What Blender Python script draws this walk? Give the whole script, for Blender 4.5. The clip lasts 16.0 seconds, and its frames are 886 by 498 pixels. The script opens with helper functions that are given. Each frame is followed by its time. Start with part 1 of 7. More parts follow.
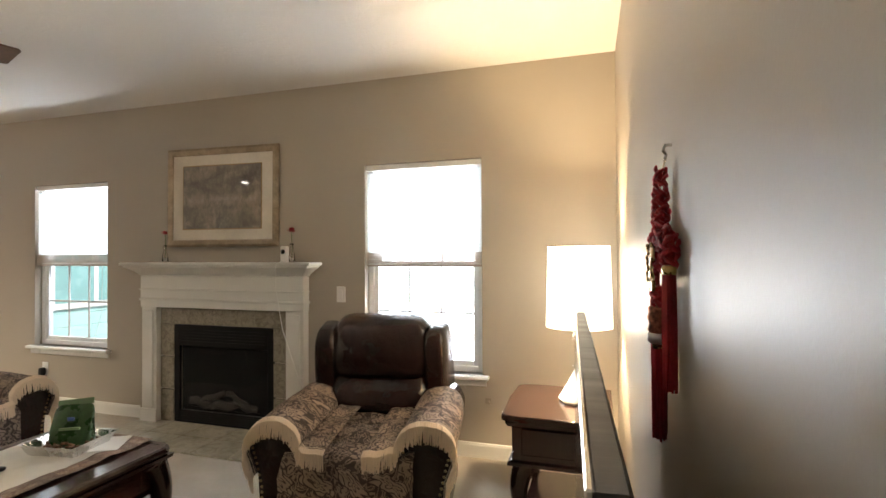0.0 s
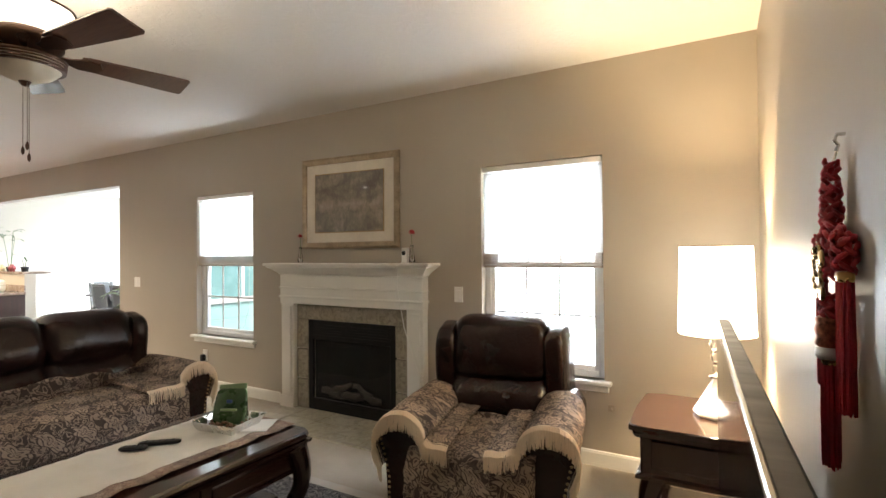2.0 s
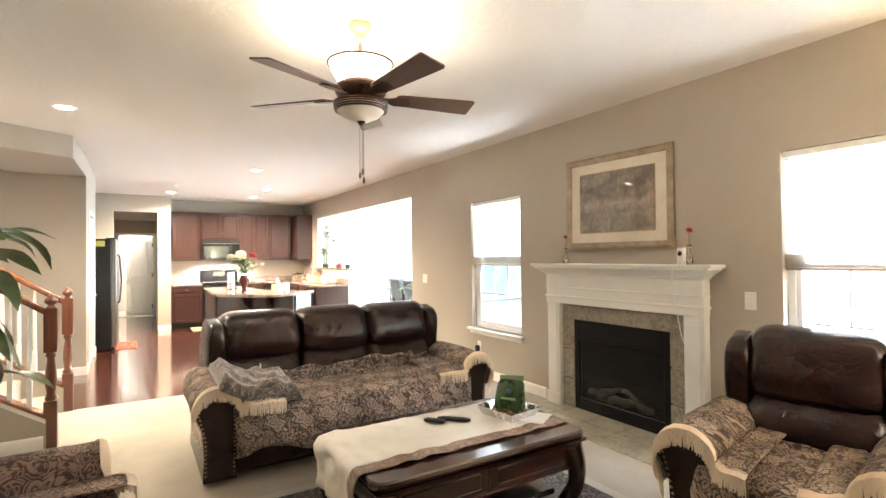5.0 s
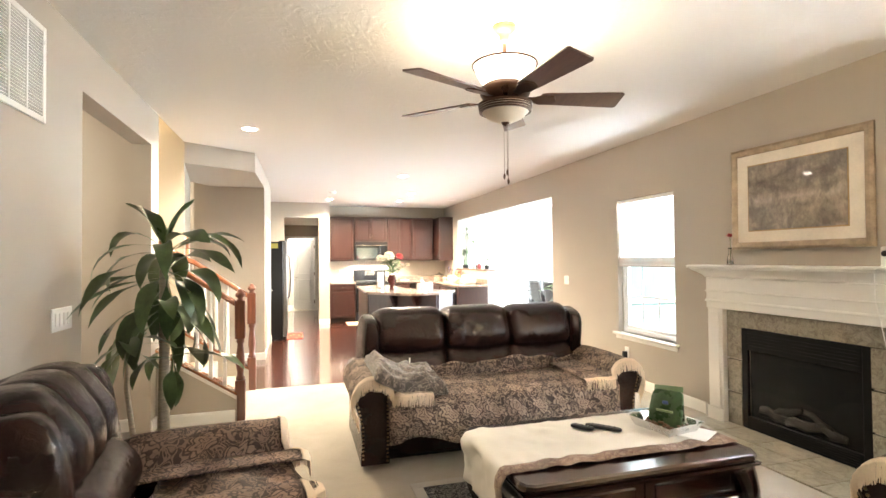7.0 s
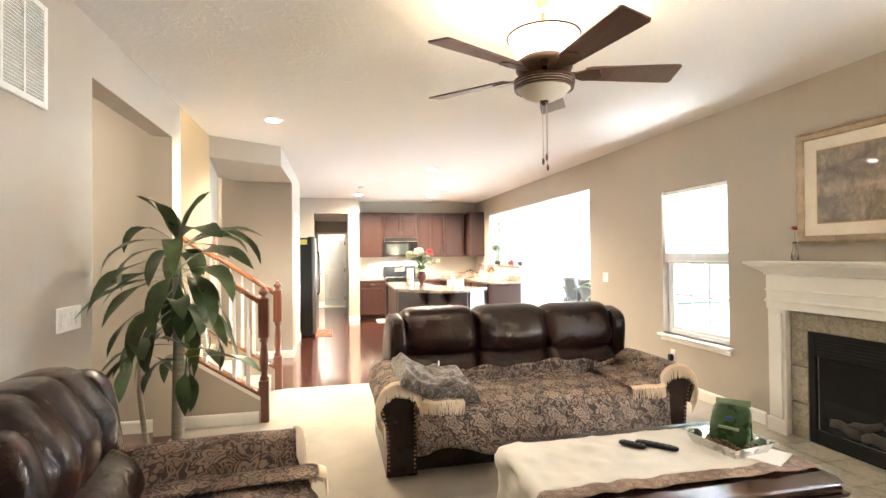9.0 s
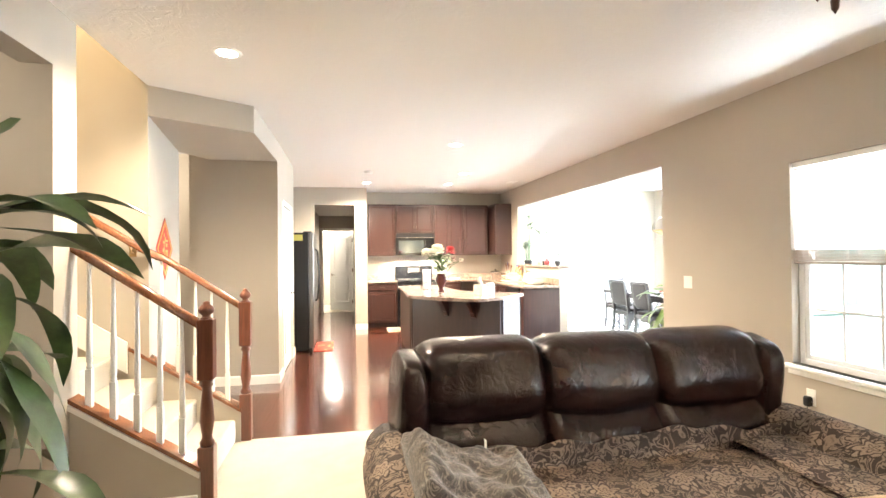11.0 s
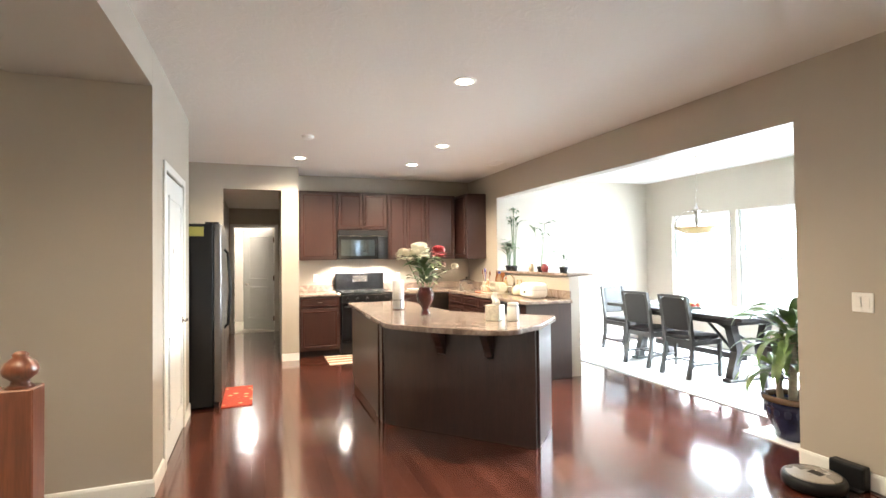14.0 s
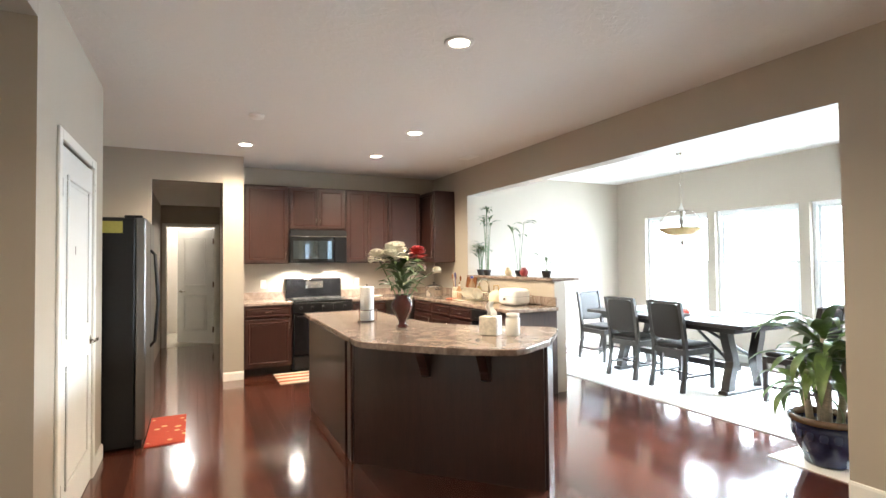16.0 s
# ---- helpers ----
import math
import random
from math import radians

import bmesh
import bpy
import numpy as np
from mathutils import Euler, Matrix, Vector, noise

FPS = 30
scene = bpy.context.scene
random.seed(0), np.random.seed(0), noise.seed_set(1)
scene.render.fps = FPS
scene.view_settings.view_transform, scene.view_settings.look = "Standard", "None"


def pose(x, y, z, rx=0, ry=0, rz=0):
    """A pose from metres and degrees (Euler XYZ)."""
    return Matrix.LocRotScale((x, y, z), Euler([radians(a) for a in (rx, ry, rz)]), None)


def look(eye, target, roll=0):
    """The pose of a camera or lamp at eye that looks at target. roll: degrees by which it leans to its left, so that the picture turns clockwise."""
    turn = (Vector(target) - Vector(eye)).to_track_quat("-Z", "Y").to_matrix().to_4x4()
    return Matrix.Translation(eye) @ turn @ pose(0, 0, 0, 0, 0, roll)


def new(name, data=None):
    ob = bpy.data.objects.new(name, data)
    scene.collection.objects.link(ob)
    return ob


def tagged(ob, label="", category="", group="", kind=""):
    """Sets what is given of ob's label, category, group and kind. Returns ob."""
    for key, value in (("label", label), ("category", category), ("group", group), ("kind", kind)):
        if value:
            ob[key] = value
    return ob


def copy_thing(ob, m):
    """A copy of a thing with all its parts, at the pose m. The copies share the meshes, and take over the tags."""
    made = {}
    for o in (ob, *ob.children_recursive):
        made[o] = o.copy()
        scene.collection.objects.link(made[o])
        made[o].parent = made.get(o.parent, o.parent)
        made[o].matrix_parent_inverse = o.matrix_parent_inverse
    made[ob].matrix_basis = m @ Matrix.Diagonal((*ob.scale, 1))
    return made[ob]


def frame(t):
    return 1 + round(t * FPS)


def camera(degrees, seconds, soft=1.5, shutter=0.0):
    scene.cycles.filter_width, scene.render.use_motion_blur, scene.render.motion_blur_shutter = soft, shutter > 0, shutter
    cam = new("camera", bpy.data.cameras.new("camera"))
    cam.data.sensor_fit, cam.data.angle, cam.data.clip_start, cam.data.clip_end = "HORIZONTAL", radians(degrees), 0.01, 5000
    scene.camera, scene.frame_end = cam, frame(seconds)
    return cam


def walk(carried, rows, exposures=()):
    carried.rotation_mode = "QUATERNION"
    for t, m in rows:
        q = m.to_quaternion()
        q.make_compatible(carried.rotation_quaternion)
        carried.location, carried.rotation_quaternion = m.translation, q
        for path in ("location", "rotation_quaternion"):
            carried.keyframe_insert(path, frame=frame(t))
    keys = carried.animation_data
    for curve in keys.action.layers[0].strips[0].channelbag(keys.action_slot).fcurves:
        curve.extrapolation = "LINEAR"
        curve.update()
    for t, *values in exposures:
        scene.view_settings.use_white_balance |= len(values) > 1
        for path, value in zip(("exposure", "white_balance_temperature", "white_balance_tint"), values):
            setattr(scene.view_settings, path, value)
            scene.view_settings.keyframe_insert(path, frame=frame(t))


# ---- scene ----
cam = camera(83.1, 16.0)
PATH = [
    (0, (-0.032, 0.04, 1.421), (-0.625, 1.95, 1.443), -0.3),
    (0.5, (-0.039, 0.031, 1.425), (-0.696, 1.92, 1.445), -0.4),
    (1, (-0.046, 0.032, 1.424), (-0.801, 1.883, 1.446), -0.4),
    (1.5, (-0.059, 0.028, 1.42), (-0.931, 1.828, 1.445), -0.4),
    (2, (-0.071, 0.015, 1.432), (-1.067, 1.75, 1.455), -0.5),
    (2.5, (-0.083, -0.005, 1.427), (-1.211, 1.646, 1.453), -0.5),
    (3, (-0.095, -0.023, 1.426), (-1.356, 1.529, 1.455), -0.5),
    (3.5, (-0.098, -0.035, 1.434), (-1.486, 1.406, 1.462), -0.5),
    (4, (-0.109, -0.051, 1.437), (-1.612, 1.268, 1.466), -0.5),
    (4.5, (-0.111, -0.066, 1.444), (-1.722, 1.119, 1.472), -0.5),
    (5, (-0.119, -0.083, 1.444), (-1.821, 0.966, 1.474), -0.6),
    (5.2, (-0.111, -0.098, 1.445), (-1.846, 0.897, 1.473), -0.4),
    (7.3, (-0.142, -0.129, 1.44), (-2.075, 0.383, 1.48), -0.6),
    (7.5, (-0.143, -0.133, 1.44), (-2.081, 0.36, 1.479), -0.6),
    (8, (-0.153, -0.122, 1.437), (-2.097, 0.345, 1.476), -0.6),
    (8.5, (-0.215, -0.101, 1.439), (-2.163, 0.35, 1.473), -0.6),
    (9, (-0.403, -0.047, 1.437), (-2.355, 0.385, 1.463), -0.6),
    (9.2, (-0.52, -0.021, 1.442), (-2.473, 0.408, 1.464), -0.7),
    (11.5, (-2.45, 0.159, 1.432), (-4.414, 0.534, 1.454), -0.6),
    (12, (-2.917, 0.145, 1.443), (-4.88, 0.525, 1.465), -0.5),
    (12.5, (-3.34, 0.118, 1.438), (-5.299, 0.522, 1.464), -0.5),
    (13, (-3.709, 0.064, 1.424), (-5.648, 0.554, 1.459), -0.4),
    (13.5, (-4.062, 0.005, 1.425), (-5.969, 0.607, 1.462), -0.4),
    (14, (-4.4, -0.009, 1.432), (-6.275, 0.688, 1.466), -0.6),
    (14.5, (-4.67, -0.001, 1.423), (-6.519, 0.759, 1.466), -0.5),
    (15, (-4.877, -0.005, 1.424), (-6.696, 0.825, 1.469), -0.6),
    (15.5, (-5.028, 0.007, 1.412), (-6.832, 0.869, 1.462), -0.6),
    (16, (-5.168, 0.01, 1.414), (-6.959, 0.898, 1.465), -0.6),
]
EXPOSURES = [(0, 0.0), (2, 0.0), (3.5, 0.08), (4.2, 0.3), (5, 0.95), (7.5, 1.2), (9, 1.2), (11.5, 1.05), (12.5, 0.78), (13.5, 0.24), (14.5, -0.02), (16, -0.3)]
walk(cam, [(t, look(eye, target, roll)) for t, eye, target, roll in PATH], EXPOSURES)

# ---- world, light, exposure ----
world = bpy.data.worlds.new("sky")
scene.world = world
world.use_nodes = True
wn = world.node_tree
sky = wn.nodes.new("ShaderNodeTexSky")
sky.sky_type = "NISHITA"
sky.sun_disc = False
sky.sun_elevation = radians(44)
sky.sun_rotation = radians(102)
sky.dust_density = 4.0
wn.links.new(sky.outputs[0], wn.nodes["Background"].inputs[0])
wn.nodes["Background"].inputs[1].default_value = 0.15

sun = new("sun", bpy.data.lights.new("sun", "SUN"))
sun.data.energy, sun.data.angle, sun.data.color = 5.0, radians(6), (1.0, 0.96, 0.9)
sun.matrix_world = look((14, -3, 20), (0, 0, 6))


def area_lamp(name, at, target, w, h, watts, colour=(1, 1, 1)):
    ob = new(name, bpy.data.lights.new(name, "AREA"))
    ob.data.shape, ob.data.size, ob.data.size_y = "RECTANGLE", w, h
    ob.data.energy, ob.data.color = watts, colour
    ob.matrix_world = look(at, target)
    return ob


def point_lamp(name, at, watts, radius, colour):
    ob = new(name, bpy.data.lights.new(name, "POINT"))
    ob.data.energy, ob.data.shadow_soft_size, ob.data.color = watts, radius, colour
    ob.location = at
    return ob


def spot_lamp(name, at, watts, colour, angle=130):
    ob = new(name, bpy.data.lights.new(name, "SPOT"))
    ob.data.energy, ob.data.shadow_soft_size, ob.data.color = watts, 0.05, colour
    ob.data.spot_size, ob.data.spot_blend = radians(angle), 0.6
    ob.location = at
    return ob


DAY = (0.86, 0.93, 1.0)
NORTH = (0.74, 0.88, 1.0)
WARM = (1.0, 0.74, 0.44)
CAN = (1.0, 0.84, 0.62)
# daylight in the window openings
area_lamp("daylight_window", (-4.75, 3.66, 1.76), (-4.75, 0, 1.2), 0.86, 0.62, 110, DAY)
area_lamp("daylight_window", (-1.26, 3.66, 1.33), (-1.26, 0, 1.1), 0.86, 1.48, 60, DAY)
area_lamp("daylight_window", (-1.26, 3.98, 1.45), (-1.26, 0, -0.5), 1.0, 1.6, 110, DAY)
for wx in (-10.55, -9.3, -8.05):
    sky_lamp = area_lamp("daylight_dining", (wx, 7.55, 2.25), (wx, 5.7, 0.3), 1.2, 2.2, 1600, NORTH)
    area_lamp("daylight_dining", (wx, 6.86, 1.36), (wx, 0, 1.36), 1.1, 1.48, 110, NORTH)
    sky_lamp.data.spread = radians(95)
# lamps of the room
point_lamp("table_lamp_bulb", (-0.135, 2.86, 1.24), 130, 0.05, WARM)
point_lamp("fan_bulb", (-2.71, 0.987, 2.56), 34, 0.07, (1.0, 0.83, 0.60))
CANS = [(-5.37, -0.59), (-7.8, 1.44), (-9.87, 2.03), (-11.1, 2.03), (-11.08, 0.51)]
for cx, cy in CANS:
    spot_lamp("can_bulb", (cx, cy, 2.715), 200 if cx > -6 else 275 if cx > -9 else 340, CAN, 155)
area_lamp("upstairs_light", (-5.6, -3.0, 5.1), (-5.6, -2.8, 0), 0.6, 0.6, 150, (1.0, 0.80, 0.50))
# added fill with no visible fixture, brightens the bath doorway
point_lamp("bath_fill", (-15.6, -0.2, 2.3), 210, 0.1, (1.0, 0.97, 0.93))
# unseen lamp added to lift the dark entry opening
point_lamp("entry_fill", (-8.2, -2.9, 2.4), 60, 0.1, (1.0, 0.9, 0.75))

for hy in (1.26, 1.80):
    spot_lamp("hood_bulb", (-12.22, hy, 1.405), 120, (1.0, 0.95, 0.86), 150)
# fill added out of sight so the hall wall reads lighter
point_lamp("hall_fill", (-4.1, -2.9, 2.45), 30, 0.1, (1.0, 0.9, 0.75))

# ---- materials ----


def nodes_of(name):
    m = bpy.data.materials.new(name)
    m.use_nodes = True
    nt = m.node_tree
    return m, nt, nt.nodes["Principled BSDF"]


def add(nt, kind, **kw):
    n = nt.nodes.new(kind)
    for k, v in kw.items():
        n.inputs[k].default_value = v
    return n


def ramp(nt, src, stops):
    r = nt.nodes.new("ShaderNodeValToRGB")
    while len(r.color_ramp.elements) < len(stops):
        r.color_ramp.elements.new(0.5)
    for e, (p, c) in zip(r.color_ramp.elements, stops):
        e.position, e.color = p, (*c, 1)
    nt.links.new(src, r.inputs[0])
    return r.outputs[0]


def mixc(nt, fac, a, b, mode="MIX"):
    m = nt.nodes.new("ShaderNodeMix")
    m.data_type, m.blend_type = "RGBA", mode
    for sock, v in ((m.inputs[0], fac), (m.inputs[6], a), (m.inputs[7], b)):
        if isinstance(v, (int, float)):
            sock.default_value = v
        elif isinstance(v, tuple):
            sock.default_value = (*v, 1)
        else:
            nt.links.new(v, sock)
    return m.outputs[2]


def bump(nt, bsdf, height, strength, distance=0.01):
    b = nt.nodes.new("ShaderNodeBump")
    b.inputs["Strength"].default_value, b.inputs["Distance"].default_value = strength, distance
    nt.links.new(height, b.inputs["Height"])
    nt.links.new(b.outputs[0], bsdf.inputs["Normal"])


def coords(nt, scale=(1, 1, 1), rot=(0, 0, 0), kind="Object"):
    tc = nt.nodes.new("ShaderNodeTexCoord")
    mp = nt.nodes.new("ShaderNodeMapping")
    mp.inputs["Scale"].default_value = scale
    mp.inputs["Rotation"].default_value = rot
    nt.links.new(tc.outputs[kind], mp.inputs[0])
    return mp.outputs[0]


def noise_tex(nt, vec, scale, detail=4, rough=0.55, dist=0.0):
    n = nt.nodes.new("ShaderNodeTexNoise")
    n.inputs["Scale"].default_value, n.inputs["Detail"].default_value = scale, detail
    n.inputs["Roughness"].default_value, n.inputs["Distortion"].default_value = rough, dist
    nt.links.new(vec, n.inputs["Vector"])
    return n.outputs["Fac"]


def paint(name, col, rough=0.5, metal=0.0, vary=0.12, big=2.5, fine=60, bump_k=0.05, coat=0.0, spec=0.5, stretch=(1, 1, 1), rough_vary=0.1):
    """A surface with variation at two scales and fine relief."""
    m, nt, b = nodes_of(name)
    v = coords(nt, stretch)
    n1, n2 = noise_tex(nt, v, big), noise_tex(nt, v, fine, 3)
    dark = tuple(c * (1 - vary) for c in col)
    light = tuple(min(1, c * (1 + vary)) for c in col)
    c1 = ramp(nt, n1, [(0.3, dark), (0.7, light)])
    c2 = ramp(nt, n2, [(0.3, (1 - vary * 0.6,) * 3), (0.7, (1, 1, 1))])
    nt.links.new(mixc(nt, 1.0, c1, c2, "MULTIPLY"), b.inputs["Base Color"])
    r = ramp(nt, n1, [(0.3, (max(0.02, rough - rough_vary),) * 3), (0.7, (min(1, rough + rough_vary),) * 3)])
    nt.links.new(r, b.inputs["Roughness"])
    b.inputs["Metallic"].default_value = metal
    b.inputs["Coat Weight"].default_value = coat
    b.inputs["Coat Roughness"].default_value = 0.12
    b.inputs["Specular IOR Level"].default_value = spec
    if bump_k:
        bump(nt, b, n2, bump_k, 0.004)
    return m


def wood(name, dark, light, rough=0.3, coat=0.3, axis=0, scale=1.0, rand=0.0):
    m, nt, b = nodes_of(name)
    st = [14.0, 14.0, 14.0]
    st[axis] = 1.1
    v = coords(nt, tuple(s * scale for s in st))
    n1 = noise_tex(nt, v, 1.6, 6, 0.6, 0.6)
    n2 = noise_tex(nt, v, 9.0, 3)
    c = ramp(nt, n1, [(0.28, dark), (0.72, light)])
    c = mixc(nt, 0.35, c, ramp(nt, n2, [(0.3, tuple(x * 0.6 for x in dark)), (0.65, light)]), "MIX")
    if rand:
        oi = nt.nodes.new("ShaderNodeObjectInfo")
        isl = nt.nodes.new("ShaderNodeNewGeometry")
        s = nt.nodes.new("ShaderNodeMath")
        nt.links.new(oi.outputs["Random"], s.inputs[0])
        nt.links.new(isl.outputs["Random Per Island"], s.inputs[1])
        fr = nt.nodes.new("ShaderNodeMath")
        fr.operation = "FRACT"
        nt.links.new(s.outputs[0], fr.inputs[0])
        c = mixc(nt, 1.0, c, ramp(nt, fr.outputs[0], [(0.0, (1 - rand,) * 3), (1.0, (1 + rand,) * 3)]), "MULTIPLY")
    nt.links.new(c, b.inputs["Base Color"])
    b.inputs["Roughness"].default_value = rough
    b.inputs["Coat Weight"].default_value = coat
    b.inputs["Coat Roughness"].default_value = 0.1
    bump(nt, b, n2, 0.06, 0.003)
    return m


def glow(name, col, strength):
    m, nt, b = nodes_of(name)
    b.inputs["Base Color"].default_value = (*col, 1)
    b.inputs["Emission Color"].default_value = (*col, 1)
    b.inputs["Emission Strength"].default_value = strength
    return m


def glass(name, col=(1, 1, 1), rough=0.0, alpha_like=True):
    m, nt, b = nodes_of(name)
    b.inputs["Base Color"].default_value = (*col, 1)
    b.inputs["Roughness"].default_value = rough
    b.inputs["Transmission Weight"].default_value = 1.0
    b.inputs["IOR"].default_value = 1.45
    return m


def leather():
    m, nt, b = nodes_of("brown leather")
    v = coords(nt)
    n1 = noise_tex(nt, v, 3.0, 4)
    n3 = noise_tex(nt, v, 9, 3, 0.5, 0.6)
    vor = nt.nodes.new("ShaderNodeTexVoronoi")
    vor.inputs["Scale"].default_value = 320
    nt.links.new(v, vor.inputs["Vector"])
    c = ramp(nt, n1, [(0.25, (0.017, 0.0072, 0.0062)), (0.8, (0.023, 0.0100, 0.0086))])
    nt.links.new(c, b.inputs["Base Color"])
    nt.links.new(ramp(nt, n3, [(0.3, (0.14,) * 3), (0.75, (0.23,) * 3)]), b.inputs["Roughness"])
    b.inputs["Specular IOR Level"].default_value = 0.4
    crease = noise_tex(nt, v, 16, 3, 0.6, 1.2)
    mixed = nt.nodes.new("ShaderNodeMath")
    mixed.operation = "MULTIPLY_ADD"
    mixed.inputs[1].default_value = 0.06
    nt.links.new(vor.outputs["Distance"], mixed.inputs[0])
    nt.links.new(crease, mixed.inputs[2])
    bump(nt, b, mixed.outputs[0], 0.34, 0.014)
    return m


def damask(name, ground, figure, scale=5.0):
    """Woven throw: pale scrolled blossoms on a brown ground, parted by dark outlines."""
    m, nt, b = nodes_of(name)
    v = coords(nt)
    warp = nt.nodes.new("ShaderNodeTexNoise")
    warp.inputs["Scale"].default_value, warp.inputs["Detail"].default_value = scale * 2.2, 1
    nt.links.new(v, warp.inputs["Vector"])
    va = nt.nodes.new("ShaderNodeVectorMath")
    va.operation = "MULTIPLY_ADD"
    nt.links.new(warp.outputs["Color"], va.inputs[0])
    va.inputs[1].default_value = (0.22 / scale,) * 3
    nt.links.new(v, va.inputs[2])
    sep = nt.nodes.new("ShaderNodeSeparateXYZ")
    nt.links.new(va.outputs[0], sep.inputs[0])

    def calc(op, a, b=0.0, c=0.0):
        n = nt.nodes.new("ShaderNodeMath")
        n.operation = op
        for k, x in enumerate((a, b, c)):
            if isinstance(x, (int, float)):
                n.inputs[k].default_value = x
            else:
                nt.links.new(x, n.inputs[k])
        return n.outputs[0]
    # blossoms in staggered rows, carried over the folds of the cloth
    x, y, z = sep.outputs
    uu = calc("MULTIPLY", calc("MULTIPLY_ADD", z, 0.7, x), scale * 1.55)
    vv = calc("MULTIPLY", calc("ADD", y, z), scale * 1.25)
    row = calc("FLOOR", vv)
    uu = calc("MULTIPLY_ADD", calc("MODULO", row, 2.0), 0.5, uu)
    fx = calc("SUBTRACT", calc("FRACT", uu), 0.5)
    fy = calc("SUBTRACT", calc("FRACT", vv), 0.5)
    r = calc("MULTIPLY", calc("SQRT", calc("ADD", calc("MULTIPLY", fx, fx), calc("MULTIPLY", fy, fy))), 2.0)
    th = calc("ARCTAN2", fy, fx)
    petal = calc("MULTIPLY_ADD", calc("COSINE", calc("MULTIPLY", th, 6.0)), 0.13, 0.62)
    inside = calc("SUBTRACT", petal, r)
    vein = calc("SINE", calc("ADD", calc("MULTIPLY", r, 21.0), calc("MULTIPLY", calc("SINE", calc("MULTIPLY", th, 5.0)), 2.4)))
    vein = ramp(nt, calc("MULTIPLY_ADD", vein, 0.5, 0.5), [(0.10, (0.1,) * 3), (0.24, (1,) * 3)])
    bloom = mixc(nt, 1.0, ramp(nt, calc("ADD", inside, 0.5), [(0.49, (0,) * 3), (0.53, (1,) * 3)]), vein, "MULTIPLY")
    swirl = noise_tex(nt, va.outputs[0], scale * 4.2, 1, 0.5, 1.4)
    curls = ramp(nt, swirl, [(0.38, (0.05,) * 3), (0.40, (0.85,) * 3), (0.45, (0.85,) * 3), (0.47, (0.05,) * 3), (0.51, (0.05,) * 3), (0.53, (0.8,) * 3), (0.58, (0.8,) * 3), (0.60, (0.05,) * 3)])
    leaf = mixc(nt, 1.0, ramp(nt, calc("ADD", inside, 0.5), [(0.40, (1,) * 3), (0.46, (0,) * 3)]), curls, "MULTIPLY")
    mask = mixc(nt, 1.0, bloom, leaf, "ADD")
    c = mixc(nt, mask, ground, figure)
    broad = noise_tex(nt, v, scale * 0.7, 2)
    c = mixc(nt, 1.0, c, ramp(nt, broad, [(0.35, (0.68,) * 3), (0.65, (1.08,) * 3)]), "MULTIPLY")
    fine = noise_tex(nt, v, 420, 2)
    c = mixc(nt, 1.0, c, ramp(nt, fine, [(0.25, (0.65,) * 3), (0.7, (1.1,) * 3)]), "MULTIPLY")
    nt.links.new(c, b.inputs["Base Color"])
    b.inputs["Roughness"].default_value = 0.8
    bump(nt, b, fine, 0.35, 0.004)
    return m


def granite(name, dark, mid, light, rough=0.14, scale=1.0):
    m, nt, b = nodes_of(name)
    v = coords(nt)
    n1 = noise_tex(nt, v, 9 * scale, 6, 0.65, 1.4)
    n2 = noise_tex(nt, v, 70 * scale, 3)
    c = ramp(nt, n1, [(0.3, dark), (0.47, mid), (0.6, light), (0.72, mid)])
    c = mixc(nt, 0.22, c, ramp(nt, n2, [(0.35, dark), (0.6, light)]))
    nt.links.new(c, b.inputs["Base Color"])
    b.inputs["Roughness"].default_value = rough
    return m


def wall_paint(name, col):
    m, nt, b = nodes_of(name)
    v = coords(nt)
    n1 = noise_tex(nt, v, 0.8, 3)
    n2 = noise_tex(nt, v, 130, 3)
    c = ramp(nt, n1, [(0.3, tuple(x * 0.96 for x in col)), (0.7, tuple(x * 1.03 for x in col))])
    nt.links.new(c, b.inputs["Base Color"])
    b.inputs["Roughness"].default_value = 0.43
    bump(nt, b, n2, 0.10, 0.003)
    return m


def ceiling_paint():
    m, nt, b = nodes_of("stamped white ceiling")
    v = coords(nt)
    n1 = noise_tex(nt, v, 7, 5, 0.6, 2.5)
    n2 = noise_tex(nt, v, 45, 3, 0.6, 1.0)
    s = nt.nodes.new("ShaderNodeMath")
    s.operation = "MULTIPLY_ADD"
    s.inputs[1].default_value = 0.3
    nt.links.new(n2, s.inputs[0])
    nt.links.new(ramp(nt, n1, [(0.5, (0,) * 3), (0.56, (1,) * 3)]), s.inputs[2])
    b.inputs["Base Color"].default_value = (0.72, 0.70, 0.67, 1)
    b.inputs["Roughness"].default_value = 0.8
    bump(nt, b, s.outputs[0], 0.22, 0.009)
    return m


def carpet_mat():
    m, nt, b = nodes_of("cream carpet")
    v = coords(nt)
    n1 = noise_tex(nt, v, 2.2, 4, 0.6, 0.8)
    n2 = noise_tex(nt, v, 240, 3, 0.7)
    c = ramp(nt, n1, [(0.3, (0.37, 0.325, 0.255)), (0.7, (0.47, 0.415, 0.335))])
    c = mixc(nt, 1.0, c, ramp(nt, n2, [(0.3, (0.72,) * 3), (0.65, (1.05,) * 3)]), "MULTIPLY")
    nt.links.new(c, b.inputs["Base Color"])
    b.inputs["Roughness"].default_value = 0.95
    b.inputs["Sheen Weight"].default_value = 0.2
    bump(nt, b, n2, 0.6, 0.008)
    return m


